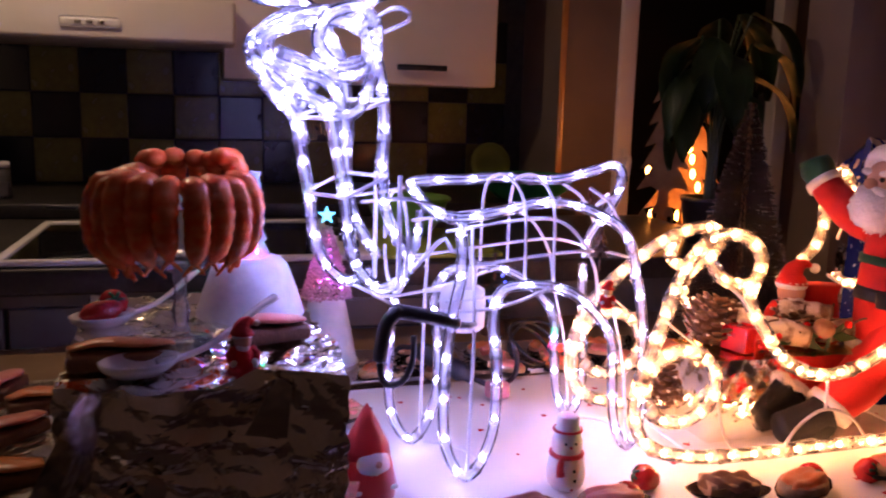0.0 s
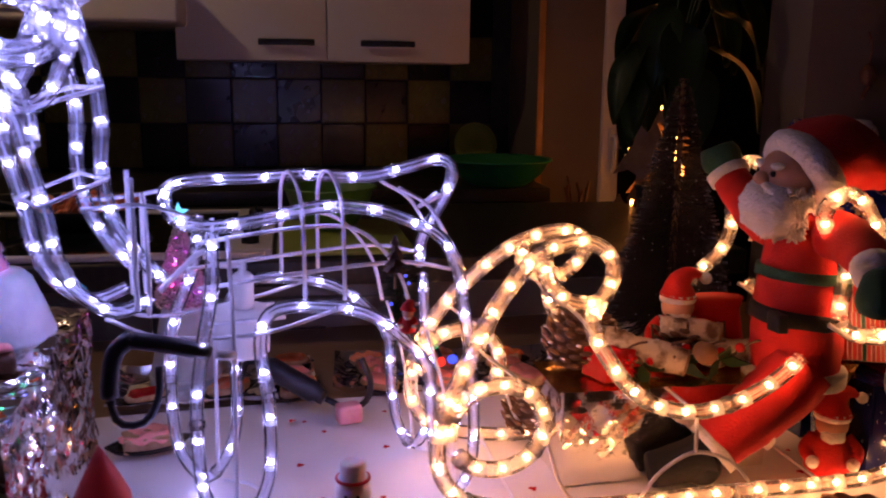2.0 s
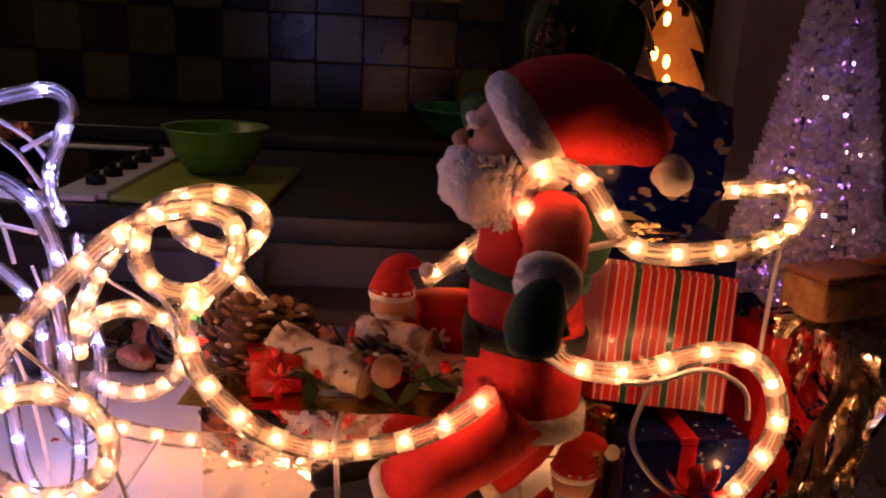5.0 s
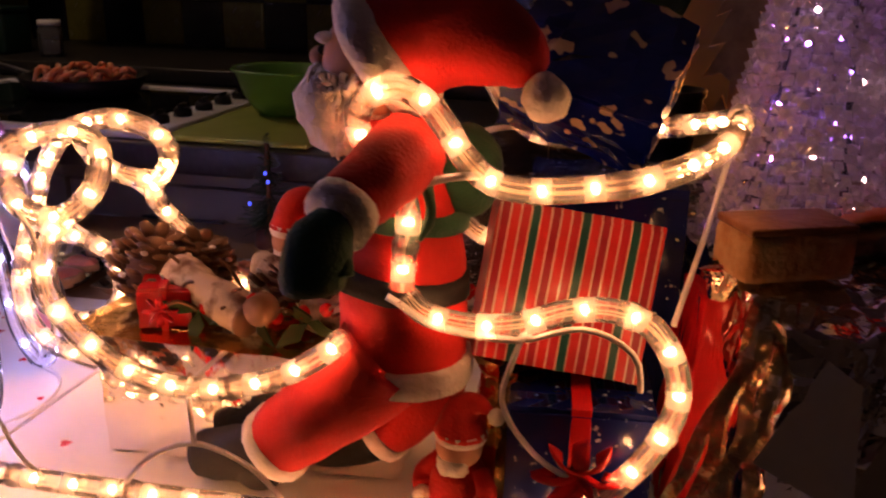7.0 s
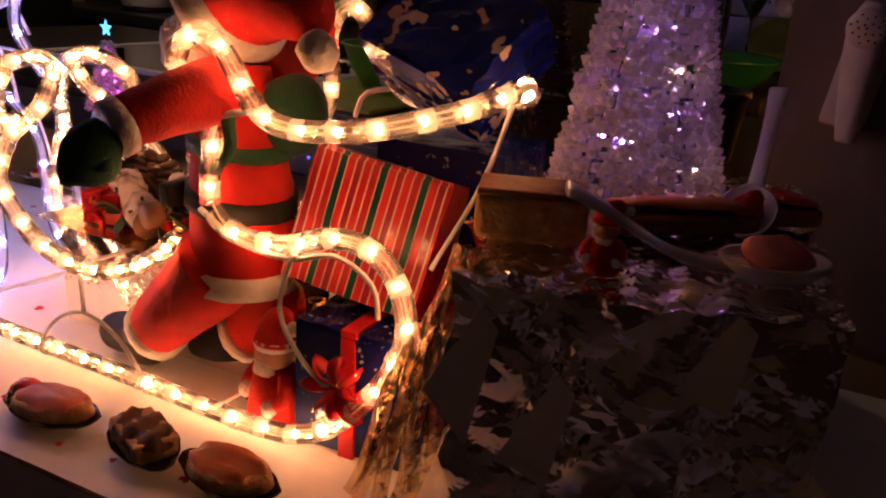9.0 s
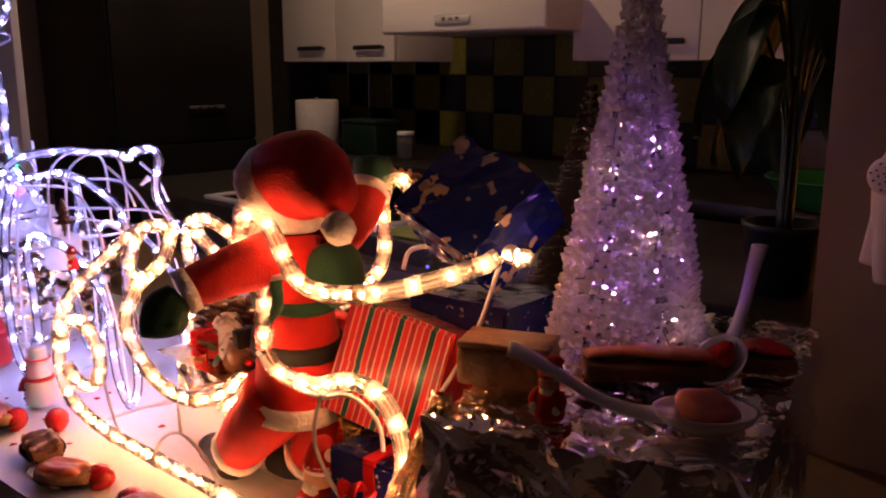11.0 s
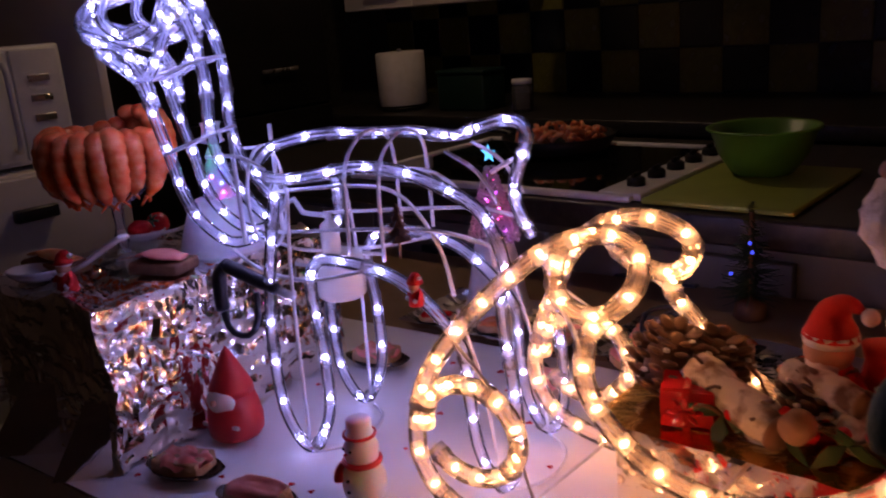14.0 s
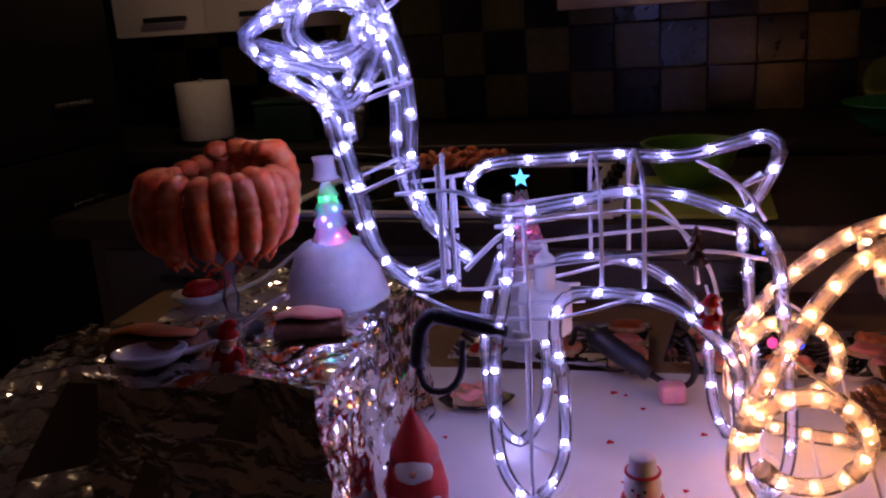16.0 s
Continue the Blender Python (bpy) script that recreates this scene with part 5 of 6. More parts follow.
# ---- candles and sweets on the paper ----
def snowman_candle():
    t = thing("snowman_candle", pose(0.515, 0.972, TABLE + 0.003, rz=-8), "white wax snowman candle with a red scarf", "candle")
    bm = bmesh.new()
    lathe(bm, [(0.018, 0), (0.0225, 0.006), (0.024, 0.018), (0.0215, 0.034), (0.016, 0.042), (0.0185, 0.050), (0.0185, 0.060), (0.015, 0.069)], 24)
    part("body", bm, M["wax_white"], t)
    bm = bmesh.new()
    lathe(bm, [(0.017, 0.071), (0.0165, 0.073), (0.0135, 0.075), (0.0135, 0.088), (0.011, 0.0905), (0.0, 0.0905)], 20)
    part("hat", bm, M["wax_white"], t)
    bm = bmesh.new()
    sweep(bm, [Vector((0.0165 * math.cos(a), 0.0165 * math.sin(a), 0.0725)) for a in [i * math.pi / 12 for i in range(24)]], 0.0018, 8, closed=True)
    part("hat_band", bm, M["wax_red"], t)
    bm = bmesh.new()
    sweep(bm, [Vector((0.0185 * math.cos(a), 0.0185 * math.sin(a), 0.0425)) for a in [i * math.pi / 12 for i in range(24)]], 0.0032, 8, closed=True)
    sweep(bm, smooth_path([(-0.010, -0.018, 0.042), (-0.013, -0.022, 0.032), (-0.012, -0.024, 0.020)], 0.003), lambda k: 0.0035 + 0.002 * k, 8)
    part("scarf", bm, M["wax_red"], t, "red wax scarf")
    for n, p, r in (("eye", (-0.006, -0.0178, 0.060), 0.0017), ("eye", (0.006, -0.0178, 0.060), 0.0017), ("button", (0.004, -0.0235, 0.028), 0.002), ("button", (0.005, -0.0242, 0.016), 0.002)):
        bm = bmesh.new()
        ball(bm, p, r, u=8, v=6)
        part(n, bm, M["felt_black"], t)
    bm = bmesh.new()
    ball(bm, (0, -0.019, 0.056), (0.0018, 0.004, 0.0018), u=8, v=6)
    part("nose", bm, M["wax_red"], t)


snowman_candle()


def gnome_candle():
    t = thing("santa_candle", pose(0.272, 0.985, TABLE + 0.003, rz=15), "squat red wax santa candle with a pointed hat", "candle")
    bm = bmesh.new()
    lathe(bm, [(0.030, 0), (0.034, 0.006), (0.035, 0.022), (0.031, 0.042), (0.027, 0.056), (0.0, 0.058)], 26)
    part("body", bm, M["wax_red"], t)
    bm = bmesh.new()
    lathe(bm, [(0.028, 0.056), (0.0265, 0.066), (0.018, 0.084), (0.008, 0.104), (0.001, 0.116)], 24)
    part("hat", bm, M["wax_red"], t)
    bm = bmesh.new()
    ball(bm, (0, -0.017, 0.050), (0.021, 0.016, 0.020), lump=0.1, freq=80)
    part("beard", bm, M["wax_white"], t, "cream beard")
    bm = bmesh.new()
    ball(bm, (0.0, -0.0345, 0.055), 0.004, u=10, v=8)
    part("nose", bm, M["skin_felt"], t)
    for s in (-1, 1):
        bm = bmesh.new()
        box(bm, (s * 0.021, -0.0275, 0.022), (0.013, 0.004, 0.005), 0.0015)
        part("cuff", bm, M["wax_white"], t)


gnome_candle()


def canape(m, top, label, square=False, r=0.03):
    """A bite on its little foil cup: bread, spread and a topping."""
    t = thing("canape", m, label, "canape", "canapes on the table")
    s = r / 0.03
    oval = Matrix.Diagonal((1.28, 0.80, 1, 1))
    bm = bmesh.new()
    # boat-shaped dark cup, drawn out to a point at both ends
    lathe(bm, [(0.018 * s, 0), (0.025 * s, 0.003), (0.0305 * s, 0.010 * s), (0.0300 * s, 0.010 * s), (0.024 * s, 0.005)], 32, oval, wob=lambda a, z: 1 + 0.20 * math.cos(a) ** 8 + 0.02 * math.sin(11 * a))
    part("paper_cup", bm, M["black_foil"], t, "dark boat-shaped cup")
    bm = bmesh.new()
    if square:
        box(bm, (0, 0, 0.0125 * s), (0.054 * s, 0.034 * s, 0.017 * s), 0.003)
        bmesh.ops.subdivide_edges(bm, edges=bm.edges, cuts=2, use_grid_fill=True)
    else:
        lathe(bm, [(0.0, 0.004), (0.025 * s, 0.005), (0.0285 * s, 0.009), (0.0275 * s, 0.0165 * s), (0.025 * s, 0.0185 * s), (0.0, 0.019 * s)], 26, oval, wob=lambda a, z: 1 + 0.04 * math.sin(3 * a + 40 * z))
    for v in bm.verts:
        v.co += Vector((noise.noise(v.co * 120), noise.noise(v.co * 120 + Vector((3, 0, 0))), 0)) * 0.0025
    part("bread", bm, M["bread"], t)
    bm = bmesh.new()
    z0 = 0.0195 * s
    turn_ = random.uniform(0, 9)
    # a thin slice, sagging over the rim, with soft folds
    grid = []
    for j in range(15):
        row = []
        for i in range(21):
            u, w = i / 10 - 1, j / 7 - 1
            x, y = u * math.sqrt(1 - w * w / 2), w * math.sqrt(1 - u * u / 2)
            e = max(abs(u), abs(w))
            k = noise.noise(Vector((x * 1.3 + turn_, y * 3.2, turn_)))
            z = z0 + 0.0042 + 0.0034 * k * s + (0.002 * math.sin(x * 9 + y * 3 + turn_) * s if square else 0.0) - 0.0075 * e ** 5 * s
            row.append(bm.verts.new((x * 0.034 * s * (0.96 + 0.12 * k), y * 0.0215 * s * (0.96 + 0.14 * noise.noise(Vector((x * 3, y * 2, turn_)))), z)))
        grid.append(row)
    for j in range(14):
        for i in range(20):
            bm.faces.new((grid[j][i], grid[j][i + 1], grid[j + 1][i + 1], grid[j + 1][i]))
    bmesh.ops.solidify(bm, geom=list(bm.faces), thickness=0.0022)
    part("topping", bm, M[top], t, "slice laid in a fold")
    return t


M["black_foil"] = mat("dark_cup_foil", (0.02, 0.014, 0.012), 0.25, 0.4, other=(0.045, 0.03, 0.022), scale=60, bump=0.4, bump_scale=120)
for x, y, top, sq, a, lab in ((0.305, 0.888, "ham", True, 20, "square canape with folded ham near the candle"), (0.432, 0.893, "ham", False, 15, "round canape topped with pink ham"),
                              (0.540, 0.897, "ham", False, 5, "round canape topped with pink ham"), (0.695, 0.902, "crust", True, -10, "square canape with dark glazed meat"),
                              (0.790, 0.890, "salmon", False, 25, "round canape topped with smoked salmon"), (0.945, 0.915, "ham", False, 10, "round canape with a thick pink slice"),
                              (1.052, 0.928, "crust", True, -20, "square canape in a dark cup"), (1.145, 0.935, "salmon", False, 0, "large canape topped with smoked salmon"),
                              (0.275, 1.232, "ham", True, 15, "square canape with ham fingers")):
    canape(pose(x, y, TABLE + 0.0035, rz=a), top, lab, sq, 0.034)


def strawberry(m, name="strawberry", r=0.016):
    t = thing(name, m, "red strawberry lying on the table paper", "strawberry", "strawberries")
    bm = bmesh.new()
    lathe(bm, [(0.003, 0), (0.010, 0.004), (0.0155, 0.014), (0.0165, 0.022), (0.013, 0.030), (0.004, 0.033)], 16, Matrix.Diagonal((r / 0.016,) * 3 + (1,)))
    part("fruit", bm, M["berry"], t)
    bm = bmesh.new()
    for k in range(6):
        a = k * math.pi / 3
        sweep(bm, smooth_path([(0, 0, 0.032), (0.006 * math.cos(a), 0.006 * math.sin(a), 0.034), (0.013 * math.cos(a), 0.013 * math.sin(a), 0.030)], 0.003), 0.002, 5, flat=0.4)
    part("leaves", bm, M["leaf"], t)


for x, y in ((0.585, 0.905), (0.83, 0.935), (0.905, 0.935), (0.63, 0.95)):
    strawberry(pose(x, y, TABLE + 0.006, 70, 10, 40 * x * 10))

bm = bmesh.new()
box(bm, (0, 0, 0.013), (0.034, 0.026, 0.026), 0.006, seg=3)
sw = part("sweet", bm, M["pink"], None, "pink and white striped sugar sweet")
sw.matrix_basis = pose(0.531, 1.285, TABLE + 0.004, rz=12)
sw["category"] = "sweet"


def confetti():
    bm = bmesh.new()
    for i in range(70):
        x, y = random.uniform(0.25, 1.28), random.uniform(0.86, 1.33)
        if 0.74 < x < 1.06 and 1.04 < y < 1.17:
            continue
        s, a = random.uniform(0.0025, 0.005), random.uniform(0, 6)
        c = Vector((x, y + 0.08 * (x - 0.75) * 0.5, TABLE + 0.0065))
        pts = [(0, -1.2), (1.1, 0.2), (0.6, 1.0), (0, 0.5), (-0.6, 1.0), (-1.1, 0.2)]
        lo = [bm.verts.new(c + Vector((s * (u * math.cos(a) - v * math.sin(a)), s * (u * math.sin(a) + v * math.cos(a)), 0))) for u, v in pts]
        hi = [bm.verts.new(v.co + Vector((0, 0, 0.0006))) for v in lo]
        bm.faces.new(hi), bm.faces.new(lo[::-1])
        for k in range(6):
            bm.faces.new((lo[k], lo[(k + 1) % 6], hi[(k + 1) % 6], hi[k]))
    ob = part("confetti", bm, M["red_gloss"], None, "small red heart confetti strewn on the paper", smooth=False, kind="stuff")
    ob["category"] = "confetti"


confetti()


# ---- on the foil box beside the reindeer ----
BOX = TABLE + 0.200


def shrimp_mesh():
    bm = bmesh.new()
    pts = [Vector((0.0, 0, 0.020)), Vector((0.016, 0, 0.014)), Vector((0.023, 0, -0.006)), Vector((0.023, 0, -0.030)), Vector((0.017, 0, -0.056)), Vector((0.006, 0, -0.074))]
    path = smooth_path(pts, 0.004)
    sweep(bm, path, lambda k: 0.0128 * min(1.0, 0.45 + k * 4, (1.04 - k) * 4.2) ** 0.7 * (1 - 0.25 * k) * (1 + 0.07 * math.sin(k * 46)) + 0.001, 10)
    for s in (-1, 1):
        sweep(bm, smooth_path([(0.006, s * 0.001, -0.073), (0.003, s * 0.008, -0.082), (-0.001, s * 0.010, -0.088)], 0.004), lambda k: 0.004 - 0.002 * k, 6, flat=0.5)
    me = bpy.data.meshes.new("shrimp")
    bmesh.ops.recalc_face_normals(bm, faces=bm.faces)
    for f in bm.faces:
        f.smooth = True
    bm.to_mesh(me)
    bm.free()
    me.materials.append(M["shrimp"])
    return me


def shrimp_glass():
    t = thing("cocktail_glass", pose(0.072, 0.985, BOX), "stemmed glass bowl for a shrimp cocktail", "glass")
    bm = bmesh.new()
    lathe(bm, [(0.034, 0), (0.034, 0.003), (0.012, 0.008), (0.007, 0.02), (0.010, 0.035), (0.006, 0.05), (0.008, 0.075), (0.030, 0.085), (0.048, 0.100), (0.052, 0.148), (0.049, 0.148), (0.045, 0.104), (0.0, 0.092)], 28)
    part("glass", bm, M["glass"], t)
    bm = bmesh.new()
    ball(bm, (0, 0, 0.144), (0.046, 0.046, 0.014), lump=0.2, freq=60)
    part("sauce", bm, M["wax_white"], t, "pale sauce filling")
    bm = bmesh.new()
    for k in range(7):
        a = k * 0.9
        sweep(bm, smooth_path([(0.01 * math.cos(a), 0.01 * math.sin(a), 0.152), (0.03 * math.cos(a), 0.03 * math.sin(a), 0.166), (0.046 * math.cos(a), 0.046 * math.sin(a), 0.160)], 0.005), 0.006, 6, flat=0.3)
    part("parsley", bm, M["leaf"], t)
    me = shrimp_mesh()
    for k in range(19):
        a = 360 * k / 19 + random.uniform(-4, 4)
        ob = new("shrimp", me)
        ob.matrix_basis = Matrix.Translation((0.072, 0.985, BOX)) @ rz(a) @ Matrix.Translation((0.050 + random.uniform(-0.003, 0.003), 0, 0.156 + random.uniform(-0.004, 0.004) + (0.020 if 20 < a < 130 else 0))) @ ry(random.uniform(-6, 4)) @ rz(random.uniform(-12, 12)) @ Matrix.Scale(random.uniform(0.93, 1.08), 4) @ Matrix.Diagonal((1.03, 1.10, 0.88, 1))
        tagged(ob, "cooked pink shrimp hooked over the glass rim", "shrimp", "shrimps round the glass")


M["glass"] = clear("clear_glass", (0.97, 0.97, 0.97), 0.86, 0.4, 0.03)
shrimp_glass()


def glow_stand(m, colours, label, bell=True):
    """A white bell with a little acrylic tree on it, lit from within by coloured bulbs."""
    t = thing("light_figure", m, label, "light figure", "small light figures")
    bm = bmesh.new()
    lathe(bm, [(0.062, 0), (0.064, 0.004), (0.056, 0.03), (0.044, 0.062), (0.036, 0.070), (0.0, 0.071)], 32)
    part("bell", bm, M["frost"], t, "frosted white bell")
    bm = bmesh.new()
    lathe(bm, [(0.016, 0.070), (0.024, 0.074), (0.017, 0.090), (0.021, 0.092), (0.014, 0.108), (0.018, 0.110), (0.011, 0.124), (0.014, 0.126), (0.004, 0.146)], 12, wob=lambda a, z: 1 + 0.08 * math.sin(6 * a))
    part("figure", bm, M["crystal"], t, "clear ribbed acrylic figure")
    bm = bmesh.new()
    lathe(bm, [(0.009, 0.144), (0.017, 0.147), (0.014, 0.150), (0.012, 0.166), (0.014, 0.172), (0.0, 0.174)], 16)
    part("cap", bm, M["frost"], t)
    for k, c in enumerate(colours):
        bm = bmesh.new()
        a = k * 2.1
        ball(bm, (0.008 * math.cos(a), 0.008 * math.sin(a), 0.078 + 0.011 * k), 0.0028, u=8, v=6)
        part("bulb", bm, M[c], t)


M["frost"] = mat("frosted_plastic", (0.76, 0.78, 0.84), 0.5, other=(0.62, 0.64, 0.72), scale=40, bump=0.2, bump_scale=120, sss=0.2)
for n, c in (("blue", (0.08, 0.12, 1.0)), ("pink", (1.0, 0.05, 0.35)), ("purple", (0.5, 0.08, 1.0)), ("green", (0.02, 1.0, 0.25)), ("cyan", (0.1, 0.8, 1.0)), ("red", (1.0, 0.02, 0.02)), ("lilac", (1.0, 0.58, 0.58)), ("violet", (0.45, 0.16, 1.0))):
    M["bulb_" + n] = glow("bulb_" + n, c, 72.0 if n == "violet" else 40.0)
glow_stand(pose(0.148, 1.095, BOX), ("bulb_pink", "bulb_blue", "bulb_purple", "bulb_blue", "bulb_green"), "white bell with a small clear figure glowing blue and pink")


def crystal_tree(name, m, h, r, n_ring, label, bulbs, star=None, bead=0.008):
    t = thing(name, m, label, "light tree", "small light trees")
    bm = bmesh.new()
    rings = max(6, int(h / (bead * 0.9)))
    for j in range(rings):
        q = j / rings
        rr = r * (1 - q) + 0.006
        k = max(5, int(2 * math.pi * rr / (bead * 0.85)))
        for i in range(k):
            a = 2 * math.pi * (i + 0.5 * (j % 2)) / k + random.uniform(-0.9, 0.9) / k * 2
            ra = rr * random.uniform(0.93, 1.03)
            c = Vector((ra * math.cos(a), ra * math.sin(a), q * h + random.uniform(-0.5, 0.5) * bead))
            d = Vector((math.cos(a), math.sin(a), 0.5)).normalized()
            s = bead * random.uniform(0.75, 1.1)
            x, y = d.orthogonal().normalized() * s * 0.66, d.cross(d.orthogonal()).normalized() * s * 0.66
            tip, tail = bm.verts.new(c + d * s * 0.6), bm.verts.new(c - d * s * 0.8)
            ring = [bm.verts.new(c + x), bm.verts.new(c + y), bm.verts.new(c - x), bm.verts.new(c - y)]
            for e in range(4):
                bm.faces.new((tip, ring[e], ring[(e + 1) % 4]))
                bm.faces.new((tail, ring[(e + 1) % 4], ring[e]))
    part("bead_cover", bm, M["crystal"], t, "clear pointed acrylic beads", smooth=False, kind="stuff")
    bm = bmesh.new()
    lathe(bm, [(r * 0.62, -0.0), (r * 0.6, 0.006), (r * 0.45, h * 0.3), (r * 0.12, h * 0.92)], 14)
    part("inner_cone", bm, M["glass"], t, smooth=False)
    for k in range(bulbs[1]):
        q = ((k + 0.5) / bulbs[1]) ** 1.6 * 0.50 + 0.10
        a = k * 2.4
        rr = r * (0.5 if k % 5 else 0.8) * (1 - q)
        bm = bmesh.new()
        ball(bm, (rr * math.cos(a), rr * math.sin(a), q * h), bulbs[2], u=8, v=6)
        part("bulb", bm, M[bulbs[0][k % len(bulbs[0])]], t)
    if star:
        bm = bmesh.new()
        f, b = bm.verts.new((0, -0.004, h + 0.018)), bm.verts.new((0, 0.004, h + 0.018))
        rim = [bm.verts.new(((0.016 if i % 2 == 0 else 0.007) * math.sin(i * math.pi / 5), 0, h + 0.018 + (0.016 if i % 2 == 0 else 0.007) * math.cos(i * math.pi / 5))) for i in range(10)]
        for i in range(10):
            bm.faces.new((f, rim[i], rim[(i + 1) % 10]))
            bm.faces.new((b, rim[(i + 1) % 10], rim[i]))
        part("star", bm, M[star], t, "glowing star on top", smooth=False)
    return t


def stacked_bell(m):
    t = thing("white_stand", m, "white bell-shaped stand under the small light tree", "stand")
    bm = bmesh.new()
    lathe(bm, [(0.052, 0), (0.054, 0.004), (0.046, 0.05), (0.036, 0.10), (0.030, 0.125), (0.0, 0.126)], 28)
    part("bell", bm, M["frost"], t)
    bm = bmesh.new()
    lathe(bm, [(0.0545, 0.006), (0.056, 0.009), (0.0545, 0.012)], 28)
    part("rim", bm, M["wire_white"], t)


stacked_bell(pose(0.29, 1.505, TABLE))
M["star_glow"] = glow("star_glow", (0.12, 0.55, 1.0), 2.6)
crystal_tree("light_tree", pose(0.29, 1.505, TABLE + 0.127), 0.12, 0.036, 9, "small acrylic tree glowing violet with a blue star", (("bulb_purple", "bulb_pink"), 5, 0.0026), "star_glow", 0.006)
crystal_tree("crystal_tree", pose(1.352, 1.232, TABLE + 0.224), 0.375, 0.072, 14, "tall clear acrylic bead tree glowing pink and violet", (("bulb_lilac", "bulb_violet", "bulb_lilac", "bulb_violet", "bulb_violet"), 9, 0.0022), None, 0.0095)


def food(name, m, pieces, label, category):
    """pieces: (part name, builder, material)."""
    t = thing(name, m, label, category)
    for n, f, mt in pieces:
        bm = bmesh.new()
        f(bm)
        part(n, bm, mt, t)
    return t


def spoon(m, label, top=None):
    def body(bm):
        path = smooth_path([(0.0, 0, 0.010), (0.03, 0, 0.012), (0.06, 0, 0.022), (0.10, 0, 0.046), (0.125, 0, 0.058)], 0.005)
        sweep(bm, path, lambda k: 0.011 - 0.003 * math.sin(k * 3.1), 10, flat=0.35)
        lathe(bm, [(0.006, 0.0), (0.018, 0.002), (0.026, 0.010), (0.028, 0.016), (0.026, 0.016), (0.018, 0.006), (0.0, 0.004)], 22, pose(-0.018, 0, 0) @ Matrix.Diagonal((1.35, 1, 1, 1)))
    pieces = [("spoon", body, M["porcelain"])]
    if top:
        pieces.append(("bite", lambda bm: ball(bm, (-0.018, 0, 0.018), (0.022, 0.016, 0.012), lump=0.4, freq=70), M[top]))
    return food("party_spoon", m, pieces, label, "spoon")


def toast(m, top, label, l=0.10, w=0.04):
    def bread(bm):
        box(bm, (0, 0, 0.008), (l, w, 0.016), 0.004)
        for v in bm.verts:
            v.co += Vector((0, noise.noise(v.co * 60) * 0.004, 0))
    def slice_(bm):
        sweep(bm, smooth_path([(-l * 0.48, 0, 0.019), (-l * 0.2, 0.004, 0.023), (l * 0.15, -0.004, 0.022), (l * 0.5, 0, 0.019)], 0.006), lambda k: w * 0.5 * (0.6 + 0.4 * math.sin(k * 3.1)), 12, flat=0.22)
    return food("toast", m, [("bread", bread, M["crust"]), ("slice", slice_, M[top])], label, "toast")


toast(pose(0.02, 0.915, BOX, rz=8), "salmon", "toast finger with smoked salmon on the foil")
spoon(pose(0.055, 0.885, BOX, rz=25), "white party spoon lying on the foil")
spoon(pose(0.0, 1.07, BOX, rz=35), "white party spoon with a red bite", "berry")
toast(pose(0.165, 0.985, BOX, rz=20), "ham", "dark layered cake slice on the foil", 0.075, 0.045)
strawberry(pose(-0.012, 1.10, BOX + 0.012, 60, 0, 20))
felt_figure("small_doll", pose(0.132, 0.875, BOX, rz=10), 0.05, "tiny red figure on the foil box")
TOP_R = TABLE + 0.222
food("bread_block", pose(1.322, 1.085, TOP_R, rz=24), [("crumb", lambda bm: box(bm, (0, 0, 0.018), (0.085, 0.05, 0.036), 0.007), M["bread"]), ("crust", lambda bm: box(bm, (0, 0, 0.038), (0.083, 0.049, 0.006), 0.002), M["crust"])], "thick golden bread block on the foil", "bread")
felt_figure("small_doll", pose(1.398, 1.045, TOP_R, rz=10), 0.05, "tiny red and white figure on the foil box")
spoon(Matrix.Translation((1.484, 1.098, TOP_R)) @ rz(218) @ Matrix.Scale(1.08, 4), "white party spoon with a pale rolled bite", "ham")
toast(pose(1.405, 1.190, TOP_R, rz=42), "salmon", "boat-shaped toast with smoked salmon on the foil box", 0.125, 0.052)
spoon(Matrix.Translation((1.452, 1.245, TOP_R + 0.014)) @ rz(95) @ ry(-30) @ Matrix.Scale(0.85, 4), "white party spoon propped up with a red bite", "berry")
toast(pose(1.475, 1.275, TOP_R, rz=40), "berry", "dark red layered bite on the foil box", 0.05, 0.04)


# ---- food trays behind the reindeer ----
def tray(m, w, d, label):
    t = thing("foil_tray", m, label, "tray", "foil trays")
    bm = bmesh.new()
    sheet(bm, (-w / 2, -d / 2, 0.004), (w, 0, 0), (0, d, 0), 30, 20, 0.003, 40, lift=lambda u, v: 0.014 * max(0, (max(abs(u - 0.5), abs(v - 0.5)) - 0.44) / 0.06))
    part("foil", bm, M["foil"], t, smooth=False)


tray(pose(0.34, 1.455, TABLE - 0.004, rz=3), 0.30, 0.17, "silver foil tray full of canapes")
tray(pose(0.66, 1.47, TABLE - 0.004, rz=-4), 0.28, 0.17, "silver foil tray of salmon and ham bites")
tray(pose(0.925, 1.47, TABLE - 0.004, rz=6), 0.26, 0.18, "silver foil tray with spoons and bites")
for i in range(20):
    u, v = i % 7, i // 7
    x, y = 0.235 + u * 0.115 + random.uniform(-0.015, 0.015), 1.405 + v * 0.055 + random.uniform(-0.01, 0.01)
    if abs(x - 0.29) < 0.075 and abs(y - 1.505) < 0.07:
        continue
    canape(pose(x, y, TABLE + 0.004, rz=random.uniform(0, 180)), random.choice(["ham", "salmon", "salmon", "berry"]), "canape on the crowded foil tray", random.random() < 0.4, random.uniform(0.024, 0.032))
spoon(pose(0.93, 1.44, TABLE + 0.004, rz=35), "white party spoon on the foil tray", "ham")
